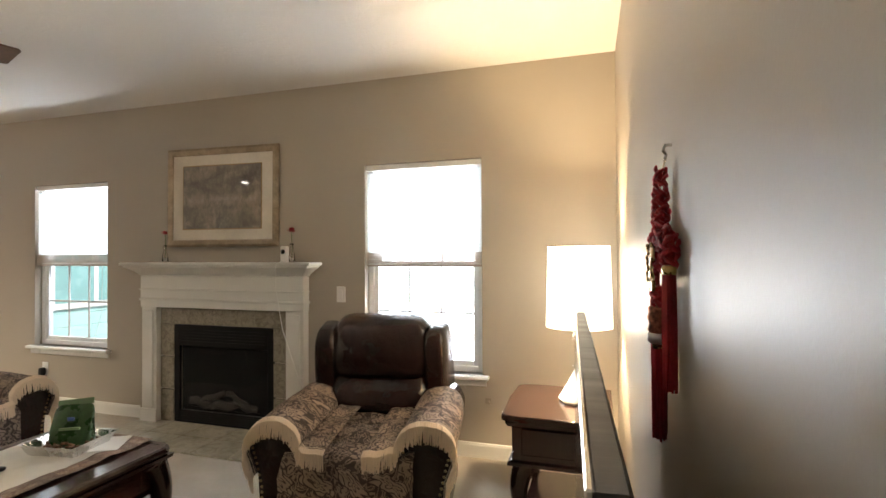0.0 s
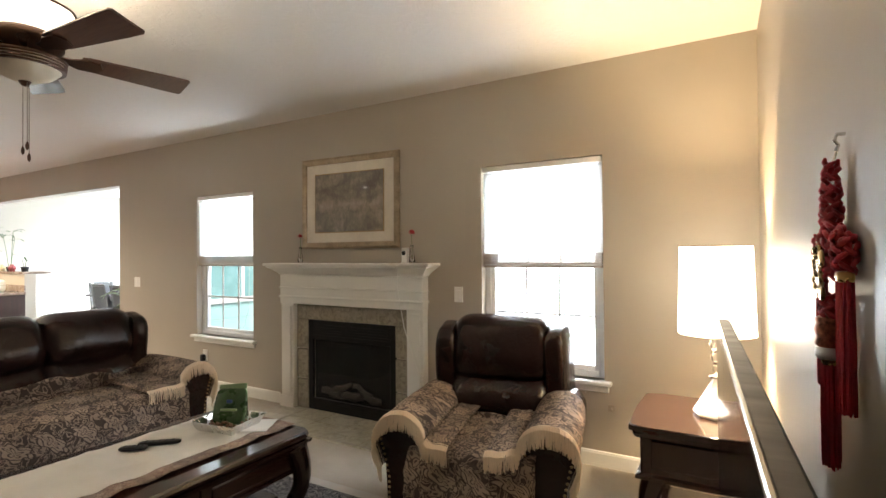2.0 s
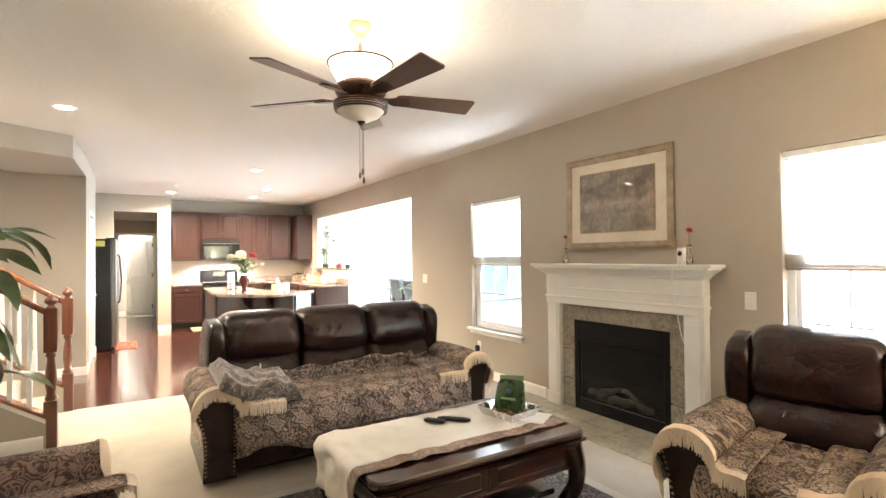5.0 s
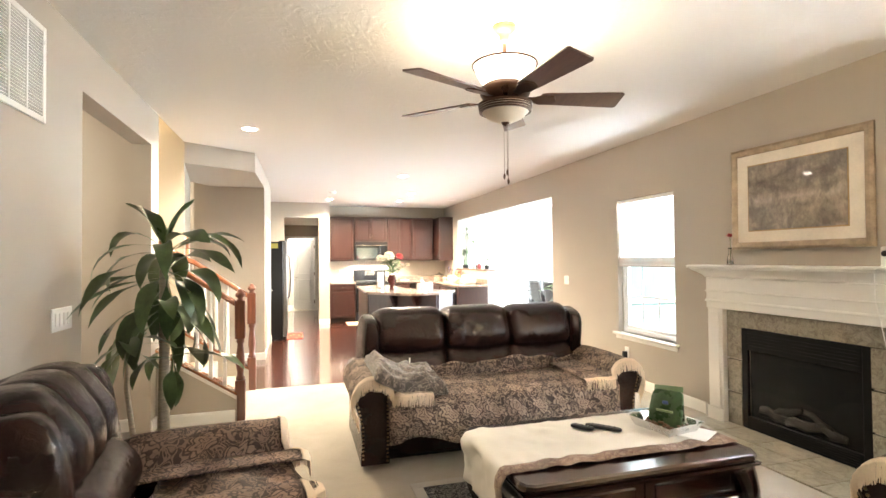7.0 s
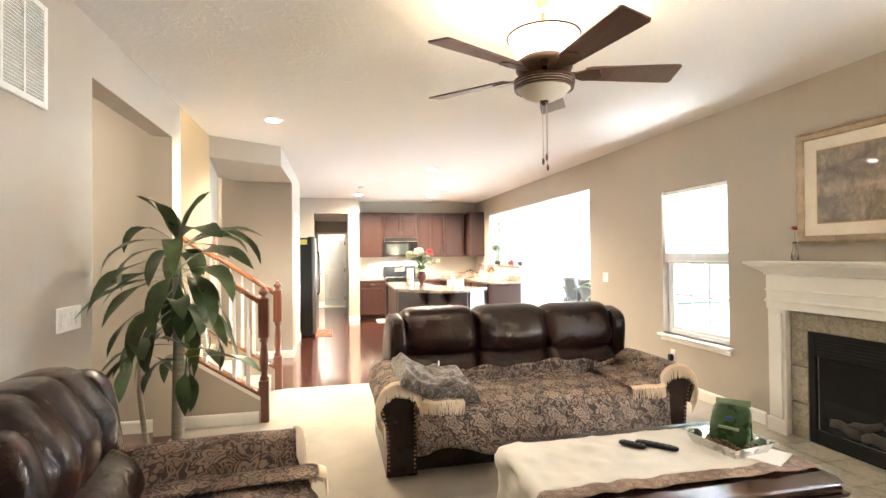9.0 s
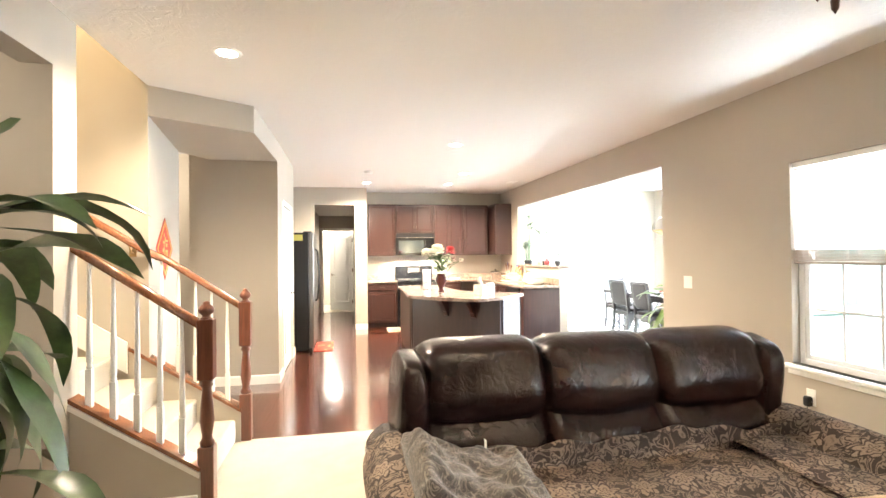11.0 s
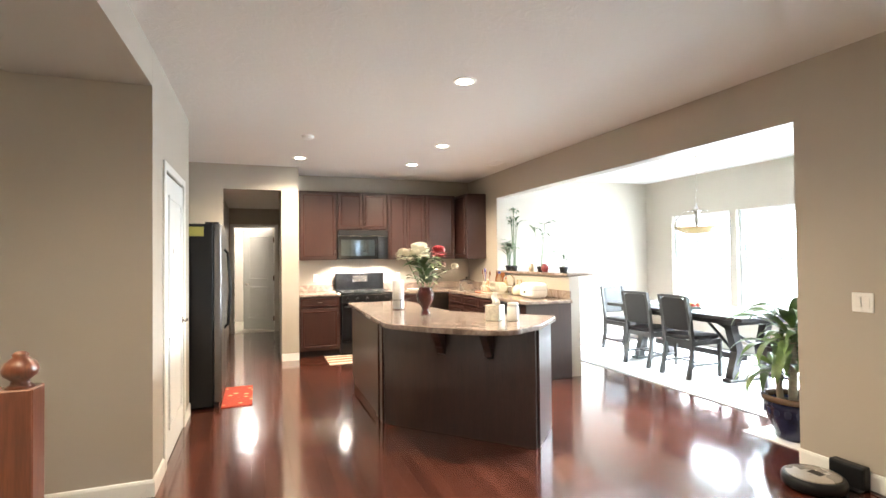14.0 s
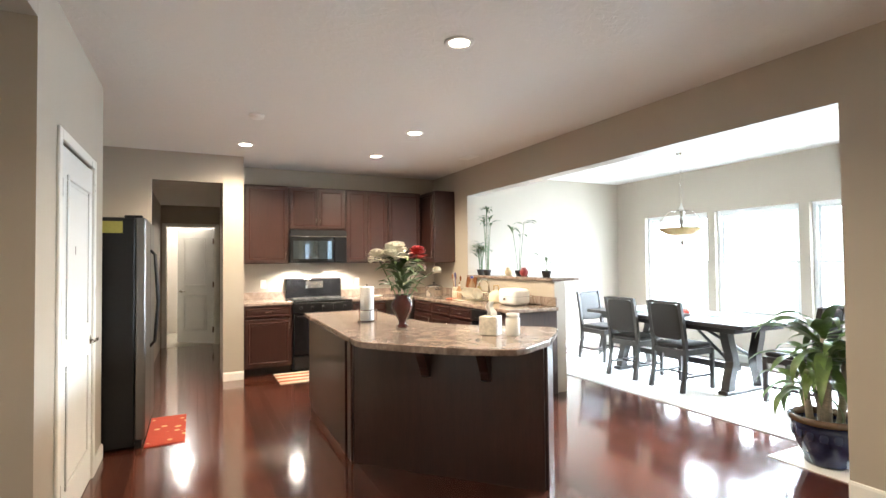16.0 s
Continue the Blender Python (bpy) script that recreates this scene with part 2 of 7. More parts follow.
M = {}
M["wall"] = wall_paint("greige wall paint", (0.40, 0.355, 0.295))
M["ceiling"] = ceiling_paint()
M["white"] = paint("white gloss trim paint", (0.78, 0.77, 0.73), 0.35, vary=0.03, bump_k=0.02)
M["door"] = paint("white door paint", (0.74, 0.75, 0.74), 0.4, vary=0.03, bump_k=0.02)
M["vinyl"] = paint("white vinyl window frame", (0.82, 0.84, 0.85), 0.35, vary=0.02, bump_k=0.0)
M["carpet"] = carpet_mat()
M["floor"] = wood("cherry floor board", (0.050, 0.0135, 0.0085), (0.110, 0.032, 0.019), 0.15, 0.7, 0, 1.0, 0.42)
M["gap"] = paint("dark floor joint", (0.03, 0.012, 0.008), 0.6)
M["rail"] = wood("red oak rail", (0.12, 0.042, 0.018), (0.25, 0.095, 0.04), 0.25, 0.4, 2)
M["newel"] = wood("stained oak newel", (0.085, 0.026, 0.014), (0.18, 0.06, 0.03), 0.28, 0.4, 2)
M["darkwood"] = wood("dark cherry furniture wood", (0.016, 0.005, 0.004), (0.042, 0.013, 0.009), 0.22, 0.5, 1)
M["tabletop"] = wood("polished cherry top", (0.020, 0.0090, 0.0066), (0.045, 0.019, 0.0125), 0.2, 0.5, 0)
# lighter base colour stands for the reflected highlight lines on the beads
M["cabinet_bead"] = wood("highlight-toned cherry bead", (0.045, 0.019, 0.015), (0.085, 0.038, 0.03), 0.2, 0.5, 2)
M["cabinet"] = wood("dark cherry cabinet", (0.031, 0.0128, 0.0105), (0.045, 0.0182, 0.0145), 0.28, 0.35, 2)
M["island"] = wood("espresso island panel", (0.021, 0.0085, 0.0072), (0.041, 0.0155, 0.012), 0.30, 0.25, 2)
M["leather"] = leather()
M["damask"] = damask("brown and gold damask throw", (0.050, 0.031, 0.025), (0.40, 0.30, 0.225), 3.7)
M["damask_red"] = damask("russet damask throw", (0.05, 0.027, 0.02), (0.30, 0.20, 0.145), 3.7)
M["fringe"] = paint("cream fringe", (0.78, 0.64, 0.48), 0.9, vary=0.15, fine=160, bump_k=0.5)
M["granite"] = granite("brown laminate stone", (0.10, 0.066, 0.052), (0.225, 0.165, 0.132), (0.35, 0.28, 0.235), 0.17, 0.6)
M["hearth"] = granite("green-grey hearth tile", (0.20, 0.18, 0.13), (0.34, 0.31, 0.24), (0.43, 0.40, 0.32), 0.3)
M["surround"] = granite("speckled surround tile", (0.16, 0.14, 0.105), (0.27, 0.245, 0.19), (0.36, 0.33, 0.265), 0.25, 2.2)
M["black"] = paint("black enamel", (0.009, 0.009, 0.010), 0.36, vary=0.2, bump_k=0.02, spec=0.3)
M["blackgloss"] = paint("black gloss", (0.008, 0.008, 0.009), 0.08, vary=0.2, bump_k=0.0, rough_vary=0.03)
M["charcoal"] = paint("charcoal firebox", (0.009, 0.0085, 0.008), 0.6, vary=0.3, fine=30, bump_k=0.3)
M["log"] = paint("ash grey ceramic log", (0.045, 0.039, 0.034), 0.9, vary=0.4, big=10, bump_k=0.5)
M["steel"] = paint("dark stainless steel", (0.20, 0.19, 0.18), 0.34, 0.85, vary=0.05, stretch=(20, 20, 1), bump_k=0.0, rough_vary=0.04)
M["chrome"] = paint("brushed nickel", (0.62, 0.60, 0.56), 0.22, 1.0, vary=0.05, bump_k=0.01)
M["brass"] = paint("antique brass nail", (0.35, 0.24, 0.12), 0.35, 1.0)
M["bronze"] = paint("oil rubbed bronze", (0.085, 0.046, 0.03), 0.35, 0.7)
M["foil"] = paint("crumpled aluminium foil", (0.75, 0.75, 0.74), 0.25, 1.0, big=20, fine=90, bump_k=0.6)
M["plastic"] = paint("white plastic", (0.80, 0.79, 0.76), 0.35, vary=0.02, bump_k=0.0)
M["paper"] = paint("white paper", (0.84, 0.83, 0.80), 0.8, vary=0.04)
M["runner"] = paint("cream satin table runner", (0.70, 0.67, 0.61), 0.55, vary=0.1, fine=220, bump_k=0.25)
M["glass"] = glass("clear glass")
M["firescreen"] = glass("ceramic fire glass")
M["firescreen"].node_tree.nodes["Principled BSDF"].inputs["IOR"].default_value = 1.16
M["shade"] = glow("lit linen shade", (1.0, 0.86, 0.65), 10.0)
M["bulb"] = glow("lit lamp lens", (1.0, 0.92, 0.78), 60.0)
M["uplight"] = glow("lit frosted bowl", (1.0, 0.88, 0.68), 5.0)
M["frost"] = paint("frosted alabaster glass", (0.72, 0.64, 0.52), 0.4, vary=0.08)

# ---- building blocks ----


def part(name, bm, material, parent=None, label="", smooth=False):
    """One bmesh as one mesh object, under a thing or a part."""
    me = bpy.data.meshes.new(name)
    bmesh.ops.recalc_face_normals(bm, faces=bm.faces)
    bm.to_mesh(me)
    bm.free()
    if smooth:
        for p in me.polygons:
            p.use_smooth = True
    me.materials.append(material)
    ob = new(name, me)
    if parent is not None:
        ob.parent = parent
    if label:
        ob["label"] = label
    return ob


def thing(name, label, category, at=(0, 0, 0), rz=0.0, group="", kind=""):
    ob = new(name)
    ob.empty_display_size = 0.1
    ob.matrix_basis = pose(*at, 0, 0, rz)
    return tagged(ob, label, category, group, kind)


def structure(name, bm, material, label="", smooth=False):
    return tagged(part(name, bm, material, None, label, smooth), label, "", "", "structure")


def box(x0, x1, y0, y1, z0, z1, bevel=0.0, bm=None, segs=1):
    bm = bm or bmesh.new()
    vs = [bm.verts.new((x, y, z)) for z in (z0, z1) for y in (y0, y1) for x in (x0, x1)]
    fs = [bm.faces.new([vs[i] for i in f]) for f in ((0, 2, 3, 1), (4, 5, 7, 6), (0, 1, 5, 4), (2, 6, 7, 3), (0, 4, 6, 2), (1, 3, 7, 5))]
    if bevel:
        es = list({e for f in fs for e in f.edges})
        bmesh.ops.bevel(bm, geom=es, offset=bevel, segments=segs, profile=0.5, affect="EDGES")
    return bm


def prism(points, z0, z1, bevel=0.0):
    """A flat outline in x and y, raised from z0 to z1."""
    bm = bmesh.new()
    lo = [bm.verts.new((x, y, z0)) for x, y in points]
    hi = [bm.verts.new((x, y, z1)) for x, y in points]
    n = len(points)
    bm.faces.new(lo[::-1])
    bm.faces.new(hi)
    for i in range(n):
        bm.faces.new((lo[i], lo[(i + 1) % n], hi[(i + 1) % n], hi[i]))
    if bevel:
        es = [e for e in bm.edges if abs(e.verts[0].co.z - e.verts[1].co.z) < 1e-6]
        bmesh.ops.bevel(bm, geom=es, offset=bevel, segments=2, profile=0.5, affect="EDGES")
    return bm


def turn(bm, m):
    bmesh.ops.transform(bm, matrix=m, verts=bm.verts)
    return bm


def lathe(profile, n=20, bm=None, at=(0, 0, 0), ring=False):
    """Rings of (radius, height) about the upright axis; ring: the profile closes on itself."""
    bm = bm or bmesh.new()
    rings = []
    for r, z in profile:
        if r < 1e-5:
            rings.append([bm.verts.new((at[0], at[1], at[2] + z))])
        else:
            rings.append([bm.verts.new((at[0] + r * math.cos(2 * math.pi * i / n), at[1] + r * math.sin(2 * math.pi * i / n), at[2] + z)) for i in range(n)])
    for a, b in list(zip(rings, rings[1:])) + ([(rings[-1], rings[0])] if ring else []):
        for i in range(n):
            j = (i + 1) % n
            if len(a) == 1 and len(b) == 1:
                continue
            if len(a) == 1:
                bm.faces.new((a[0], b[i], b[j]))
            elif len(b) == 1:
                bm.faces.new((a[i], a[j], b[0]))
            else:
                bm.faces.new((a[i], a[j], b[j], b[i]))
    for end, flip in ((rings[0], True), (rings[-1], False)):
        if len(end) > 1 and not ring:
            bm.faces.new(end[::-1] if flip else end)
    return bm


def tube(points, radius, n=8, bm=None):
    """A round bar along points; radius may be a list."""
    bm = bm or bmesh.new()
    pts = [Vector(p) for p in points]
    rs = radius if isinstance(radius, (list, tuple)) else [radius] * len(pts)
    rings, ref = [], None
    for i, p in enumerate(pts):
        d = (pts[min(i + 1, len(pts) - 1)] - pts[max(i - 1, 0)]).normalized()
        if ref is None:
            ref = Vector((1, 0, 0)) if abs(d.x) < 0.8 else Vector((0, 1, 0))
        u = (ref - d * ref.dot(d)).normalized()
        ref = u
        w = d.cross(u)
        rings.append([bm.verts.new(p + rs[i] * (math.cos(2 * math.pi * k / n) * u + math.sin(2 * math.pi * k / n) * w)) for k in range(n)])
    for a, b in zip(rings, rings[1:]):
        for k in range(n):
            bm.faces.new((a[k], a[(k + 1) % n], b[(k + 1) % n], b[k]))
    bm.faces.new(rings[0][::-1])
    bm.faces.new(rings[-1])
    return bm


def sweep(profile, path, bm=None, closed=False):
    """A profile of (out, up) carried along a level path of (x, y, z); out is to the path's right."""
    bm = bm or bmesh.new()
    pts = [Vector(p) for p in path]
    rings, n = [], len(pts)
    for i, p in enumerate(pts):
        a = (p - pts[i - 1]).normalized() if (i > 0 or closed) else None
        b = (pts[(i + 1) % n] - p).normalized() if (i < n - 1 or closed) else None
        a, b = a or b, b or a
        na, nb = Vector((a.y, -a.x, 0)), Vector((b.y, -b.x, 0))
        m = (na + nb).normalized()
        m = m / max(0.3, m.dot(na))
        rings.append([bm.verts.new(p + m * o + Vector((0, 0, u))) for o, u in profile])
    pairs = list(zip(rings, rings[1:])) + ([(rings[-1], rings[0])] if closed else [])
    k = len(profile)
    for a, b in pairs:
        for j in range(k):
            bm.faces.new((a[j], a[(j + 1) % k], b[(j + 1) % k], b[j]))
    if not closed:
        bm.faces.new(rings[0])
        bm.faces.new(rings[-1][::-1])
    return bm


def cushion(sx, sy, sz, power=4.0, n=14, wrinkle=0.0, seed=0, at=(0, 0, 0), bm=None):
    """A soft block: a superellipsoid with slight folds."""
    bm = bm or bmesh.new()
    tmp = bmesh.new()
    bmesh.ops.create_cube(tmp, size=2)
    bmesh.ops.subdivide_edges(tmp, edges=tmp.edges, cuts=n, use_grid_fill=True)
    vmap = {}
    for v in tmp.verts:
        p = v.co
        k = (abs(p.x) ** power + abs(p.y) ** power + abs(p.z) ** power) ** (1 / power)
        q = Vector((p.x / k * sx / 2, p.y / k * sy / 2, p.z / k * sz / 2))
        if wrinkle:
            w = noise.noise(Vector((q.x * 4 + seed, q.y * 4, q.z * 5))) + 0.3 * noise.noise(Vector((q.x * 10, q.y * 10 + seed, q.z * 10)))
            q += p.normalized() * w * wrinkle
        vmap[v] = bm.verts.new(q + Vector(at))
    for f in tmp.faces:
        bm.faces.new([vmap[v] for v in f.verts])
    tmp.free()
    return bm


def sheet(f, nu, nv, thick=0.0):
    """A surface from f(u, v), u and v from 0 to 1, with thickness downward along its normal."""
    bm = bmesh.new()
    g = [[bm.verts.new(f(i / nu, j / nv)) for j in range(nv + 1)] for i in range(nu + 1)]
    for i in range(nu):
        for j in range(nv):
            bm.faces.new((g[i][j], g[i + 1][j], g[i + 1][j + 1], g[i][j + 1]))
    if thick:
        bm.normal_update()
        bmesh.ops.solidify(bm, geom=bm.faces[:], thickness=thick)
    return bm

# ---- the large structure ----
H = 2.74
YF = 3.47      # inner face of the fireplace wall
XR = 0.083     # inner face of the lamp wall
YL = -1.32     # inner face of the vent wall
XK = -12.46    # inner face of the range wall
T = 0.15


def east_x(y):
    """Inner face of the lamp wall, which stands a little out of square."""
    return XR + 0.0167 * (YF - y)


def wall_run(name, spans, label=""):
    bm = bmesh.new()
    for s in spans:
        box(*s, bm=bm)
    return structure(name, bm, M["wall"], label or "greige painted plaster wall")


W1, W2 = (-5.21, -4.285), (-1.715, -0.812)
WZ = (0.575, 2.10)
OPX = (-11.355, -6.78)
y0, y1 = YF, YF + T
wall_run("wall_north", [
    (W2[1], XR + T, y0, y1, 0, H), (W2[0], W2[1], y0, y1, 0, WZ[0]), (W2[0], W2[1], y0, y1, WZ[1], H),
    (W1[1], W2[0], y0, y1, 0, H), (W1[0], W1[1], y0, y1, 0, WZ[0]), (W1[0], W1[1], y0, y1, WZ[1], H),
    (OPX[1], W1[0], y0, y1, 0, H), (OPX[0], OPX[1], y0, y1, 2.345, H), (XK - T, OPX[0], y0, y1, 0, H)])
wall_run("wall_half", [(OPX[0], -9.5, y0, y1, 0, 1.19)], "greige half wall between kitchen and dining room")
structure("wall_east", prism([(east_x(YL - T), YL - T), (east_x(YL - T) + T, YL - T), (XR + T, YF), (XR, YF)], 0, H), M["wall"], "greige painted plaster wall")
wall_run("wall_south", [(-3.465, east_x(YL), YL - T, YL, 0, H), (-4.86, -3.465, YL - T, YL, 2.43, H), (-5.09, -4.86, YL - T, YL, 0, H)])
# stairwell shaft, the hall beside it
wall_run("wall_stair_east", [(-5.09, -4.99, -5.2, YL - T, 0, 5.2)])
wall_run("wall_stair_west", [(-6.24, -6.10, -5.2, -1.454, 0, 5.2)])
wall_run("wall_stair_corner", [(-6.24, -6.10, -1.454, -1.32, H, 5.2)])
wall_run("wall_stair_end", [(-6.24, -4.99, -5.3, -5.2, 0, 5.2)])
wall_run("wall_stair_head", [(-6.14, -5.09, YL - 0.1, YL, H + 0.1, 5.2)])
structure("ceiling_stair", box(-6.3, -4.9, -5.3, YL, 5.2, 5.3), M["ceiling"])
wall_run("wall_hall_end", [(-4.99, -3.2, -4.1, -4.0, 0, H)])
wall_run("wall_hall_side", [(-3.3, -3.2, -4.0, YL - T, 0, H)])
# slanting wall with the paper diamond, closet, entry behind
S1, P1 = (-6.10, -1.315), (-7.48, -1.52)
structure("wall_diamond", prism([S1, P1, (P1[0], P1[1] - 0.14), (S1[0], S1[1] - 0.14)], 0, H), M["wall"], "greige slanting plaster wall")
YC = -0.61
wall_run("wall_closet", [(-7.99, -7.89, -1.47, YC - 0.1, 0, H)])
DX = (-9.21, -8.30)
wall_run("wall_pantry", [(DX[1], -7.89, YC - 0.1, YC, 0, H), (DX[0], DX[1], YC - 0.1, YC, 2.06, H), (-9.62, DX[0], YC - 0.1, YC, 0, H)])
wall_run("wall_fridge_side", [(-9.62, -9.52, -1.3, YC - 0.1, 0, H)])
wall_run("wall_fridge_back", [(-11.78, -9.52, -1.4, -1.3, 0, H)])
wall_run("wall_entry_far", [(-8.9, -8.8, -4.2, -1.47, 0, H), (-8.8, -6.3, -4.3, -4.2, 0, H), (-9.0, -7.99, -1.57, -1.47, 0, H)])
structure("ceiling_entry", box(-9.6, -6.24, -4.3, -1.3, H, H + 0.1), M["ceiling"])
structure("ceiling_hall", box(-4.99, -3.2, -4.1, YL - T, H, H + 0.1), M["ceiling"])
structure("ceiling_bulkhead", prism([S1, (-6.54, -0.630), (-7.93, YC), (-7.93, -1.31), P1], 2.508, H - 0.002), M["wall"], "greige drywall bulkhead under the ceiling")
# kitchen end: pier, hall opening, hall, bath
wall_run("wall_pier", [(XK, -11.777, 0.311, 0.545, 0, H), (-11.877, -11.777, -0.44, 0.311, 2.40, H), (-11.877, -11.777, -1.4, -0.44, 0, H)])
wall_run("wall_range", [(XK - T, XK, 0.311, YF, 0, H)])
wall_run("wall_back_hall", [(-14.9, -11.877, -0.62, -0.52, 0, 2.43), (-14.9, XK - T, 0.42, 0.52, 0, 2.43), (-15.0, -14.9, -0.62, -0.44, 0, 2.43), (-15.0, -14.9, 0.33, 0.52, 0, 2.43), (-15.0, -14.9, -0.44, 0.33, 2.06, 2.43)])
structure("ceiling_back_hall", box(-15.0, -11.877, -0.62, 0.52, 2.43, 2.53), M["ceiling"])
wall_run("wall_bath", [(-17.0, -16.9, -1.6, 1.2, 0, 2.43), (-16.9, -15.0, -1.7, -1.6, 0, 2.43), (-16.9, -15.0, 1.2, 1.3, 0, 2.43), (-15.0, -14.9, -1.6, -0.62, 0, 2.43), (-15.0, -14.9, 0.52, 1.2, 0, 2.43)])
structure("ceiling_bath", box(-17, -15, -1.7, 1.3, 2.43, 2.5), M["ceiling"])
# dining room
DW = [(-11.1, -9.98), (-9.86, -8.74), (-8.62, -7.5)]
DZ = (0.62, 2.10)
YD = 6.7
spans = [(-11.85, DW[0][0], YD, YD + T, 0, H), (DW[2][1], -6.5, YD, YD + T, 0, H), (DW[0][0], DW[2][1], YD, YD + T, 0, DZ[0]), (DW[0][0], DW[2][1], YD, YD + T, DZ[1], H),
         (DW[0][1], DW[1][0], YD, YD + T, *DZ), (DW[1][1], DW[2][0], YD, YD + T, *DZ)]
wall_run("wall_dining_north", spans)
wall_run("wall_dining_west", [(-11.85, -11.7, YF + T, YD, 0, H)])
wall_run("wall_dining_east", [(-6.65, -6.5, YF + T, YD, 0, H)])
# ceilings
structure("ceiling", box(XK - T, XR + 2 * T, YL, YF + T, H, H + 0.1), M["ceiling"], "white stamped plaster ceiling")
structure("ceiling_pantry", box(-11.877, -7.93, -1.5, YL, H, H + 0.1), M["ceiling"])
structure("ceiling_dining", box(-11.85, -6.5, YF + T, YD + T, H, H + 0.1), M["ceiling"])
# floors
XC = -6.13
structure("floor", box(XC, XR + T, YL, YF, -0.1, 0.0), M["carpet"], "cream cut-pile carpet floor")
structure("floor_under", box(-17, XR + 0.5, -5.3, YD + T, -0.25, -0.1), M["gap"])
structure("floor_bath", box(-16.9, -14.9, -1.6, 1.2, -0.1, 0.0), M["hearth"], "tan tile floor")
structure("floor_joint", box(-14.9, XC, -4.3, YD, -0.1, -0.004), M["gap"])
structure("floor_hall", box(-4.99, -3.2, -4.0, YL, -0.1, 0.0), M["floor"])
# ground outside
structure("ground", box(-400, 400, 6.9, 800, -0.6, -0.5), paint("lawn", (0.10, 0.14, 0.06), 0.9, big=0.4, vary=0.35, bump_k=0.3))


BASE = [(0, 0), (0.014, 0), (0.014, 0.085), (0.009, 0.1), (0, 0.104)]


def baseboard(path):
    structure("baseboard", sweep(BASE, [(x, y, 0.0) for x, y in path]), M["white"], "white painted baseboard")


baseboard([(-3.90, YF), (OPX[1], YF)][::-1])
baseboard([(-2.05, YF), (XR, YF)])
baseboard([(XR, YF), (east_x(YL), YL)])
baseboard([(east_x(YL), YL), (-3.465, YL)])
baseboard([(-4.86, YL), (-5.04, YL)])
baseboard([(-4.99, YL - T), (-4.99, -4.0)][::-1])
baseboard([(-7.89, -1.47), (-7.89, YC), (DX[1] + 0.07, YC)])
baseboard([(DX[0] - 0.07, YC), (-9.62, YC)])
baseboard([(-11.777, -0.44), (-11.777, -1.3)][::-1])
baseboard([(-11.777, 0.311), (-11.777, 0.545)])
baseboard([(-11.7, YF + T), (-11.7, YD), (DW[2][1] + 1.0, YD)])
baseboard([S1, P1])


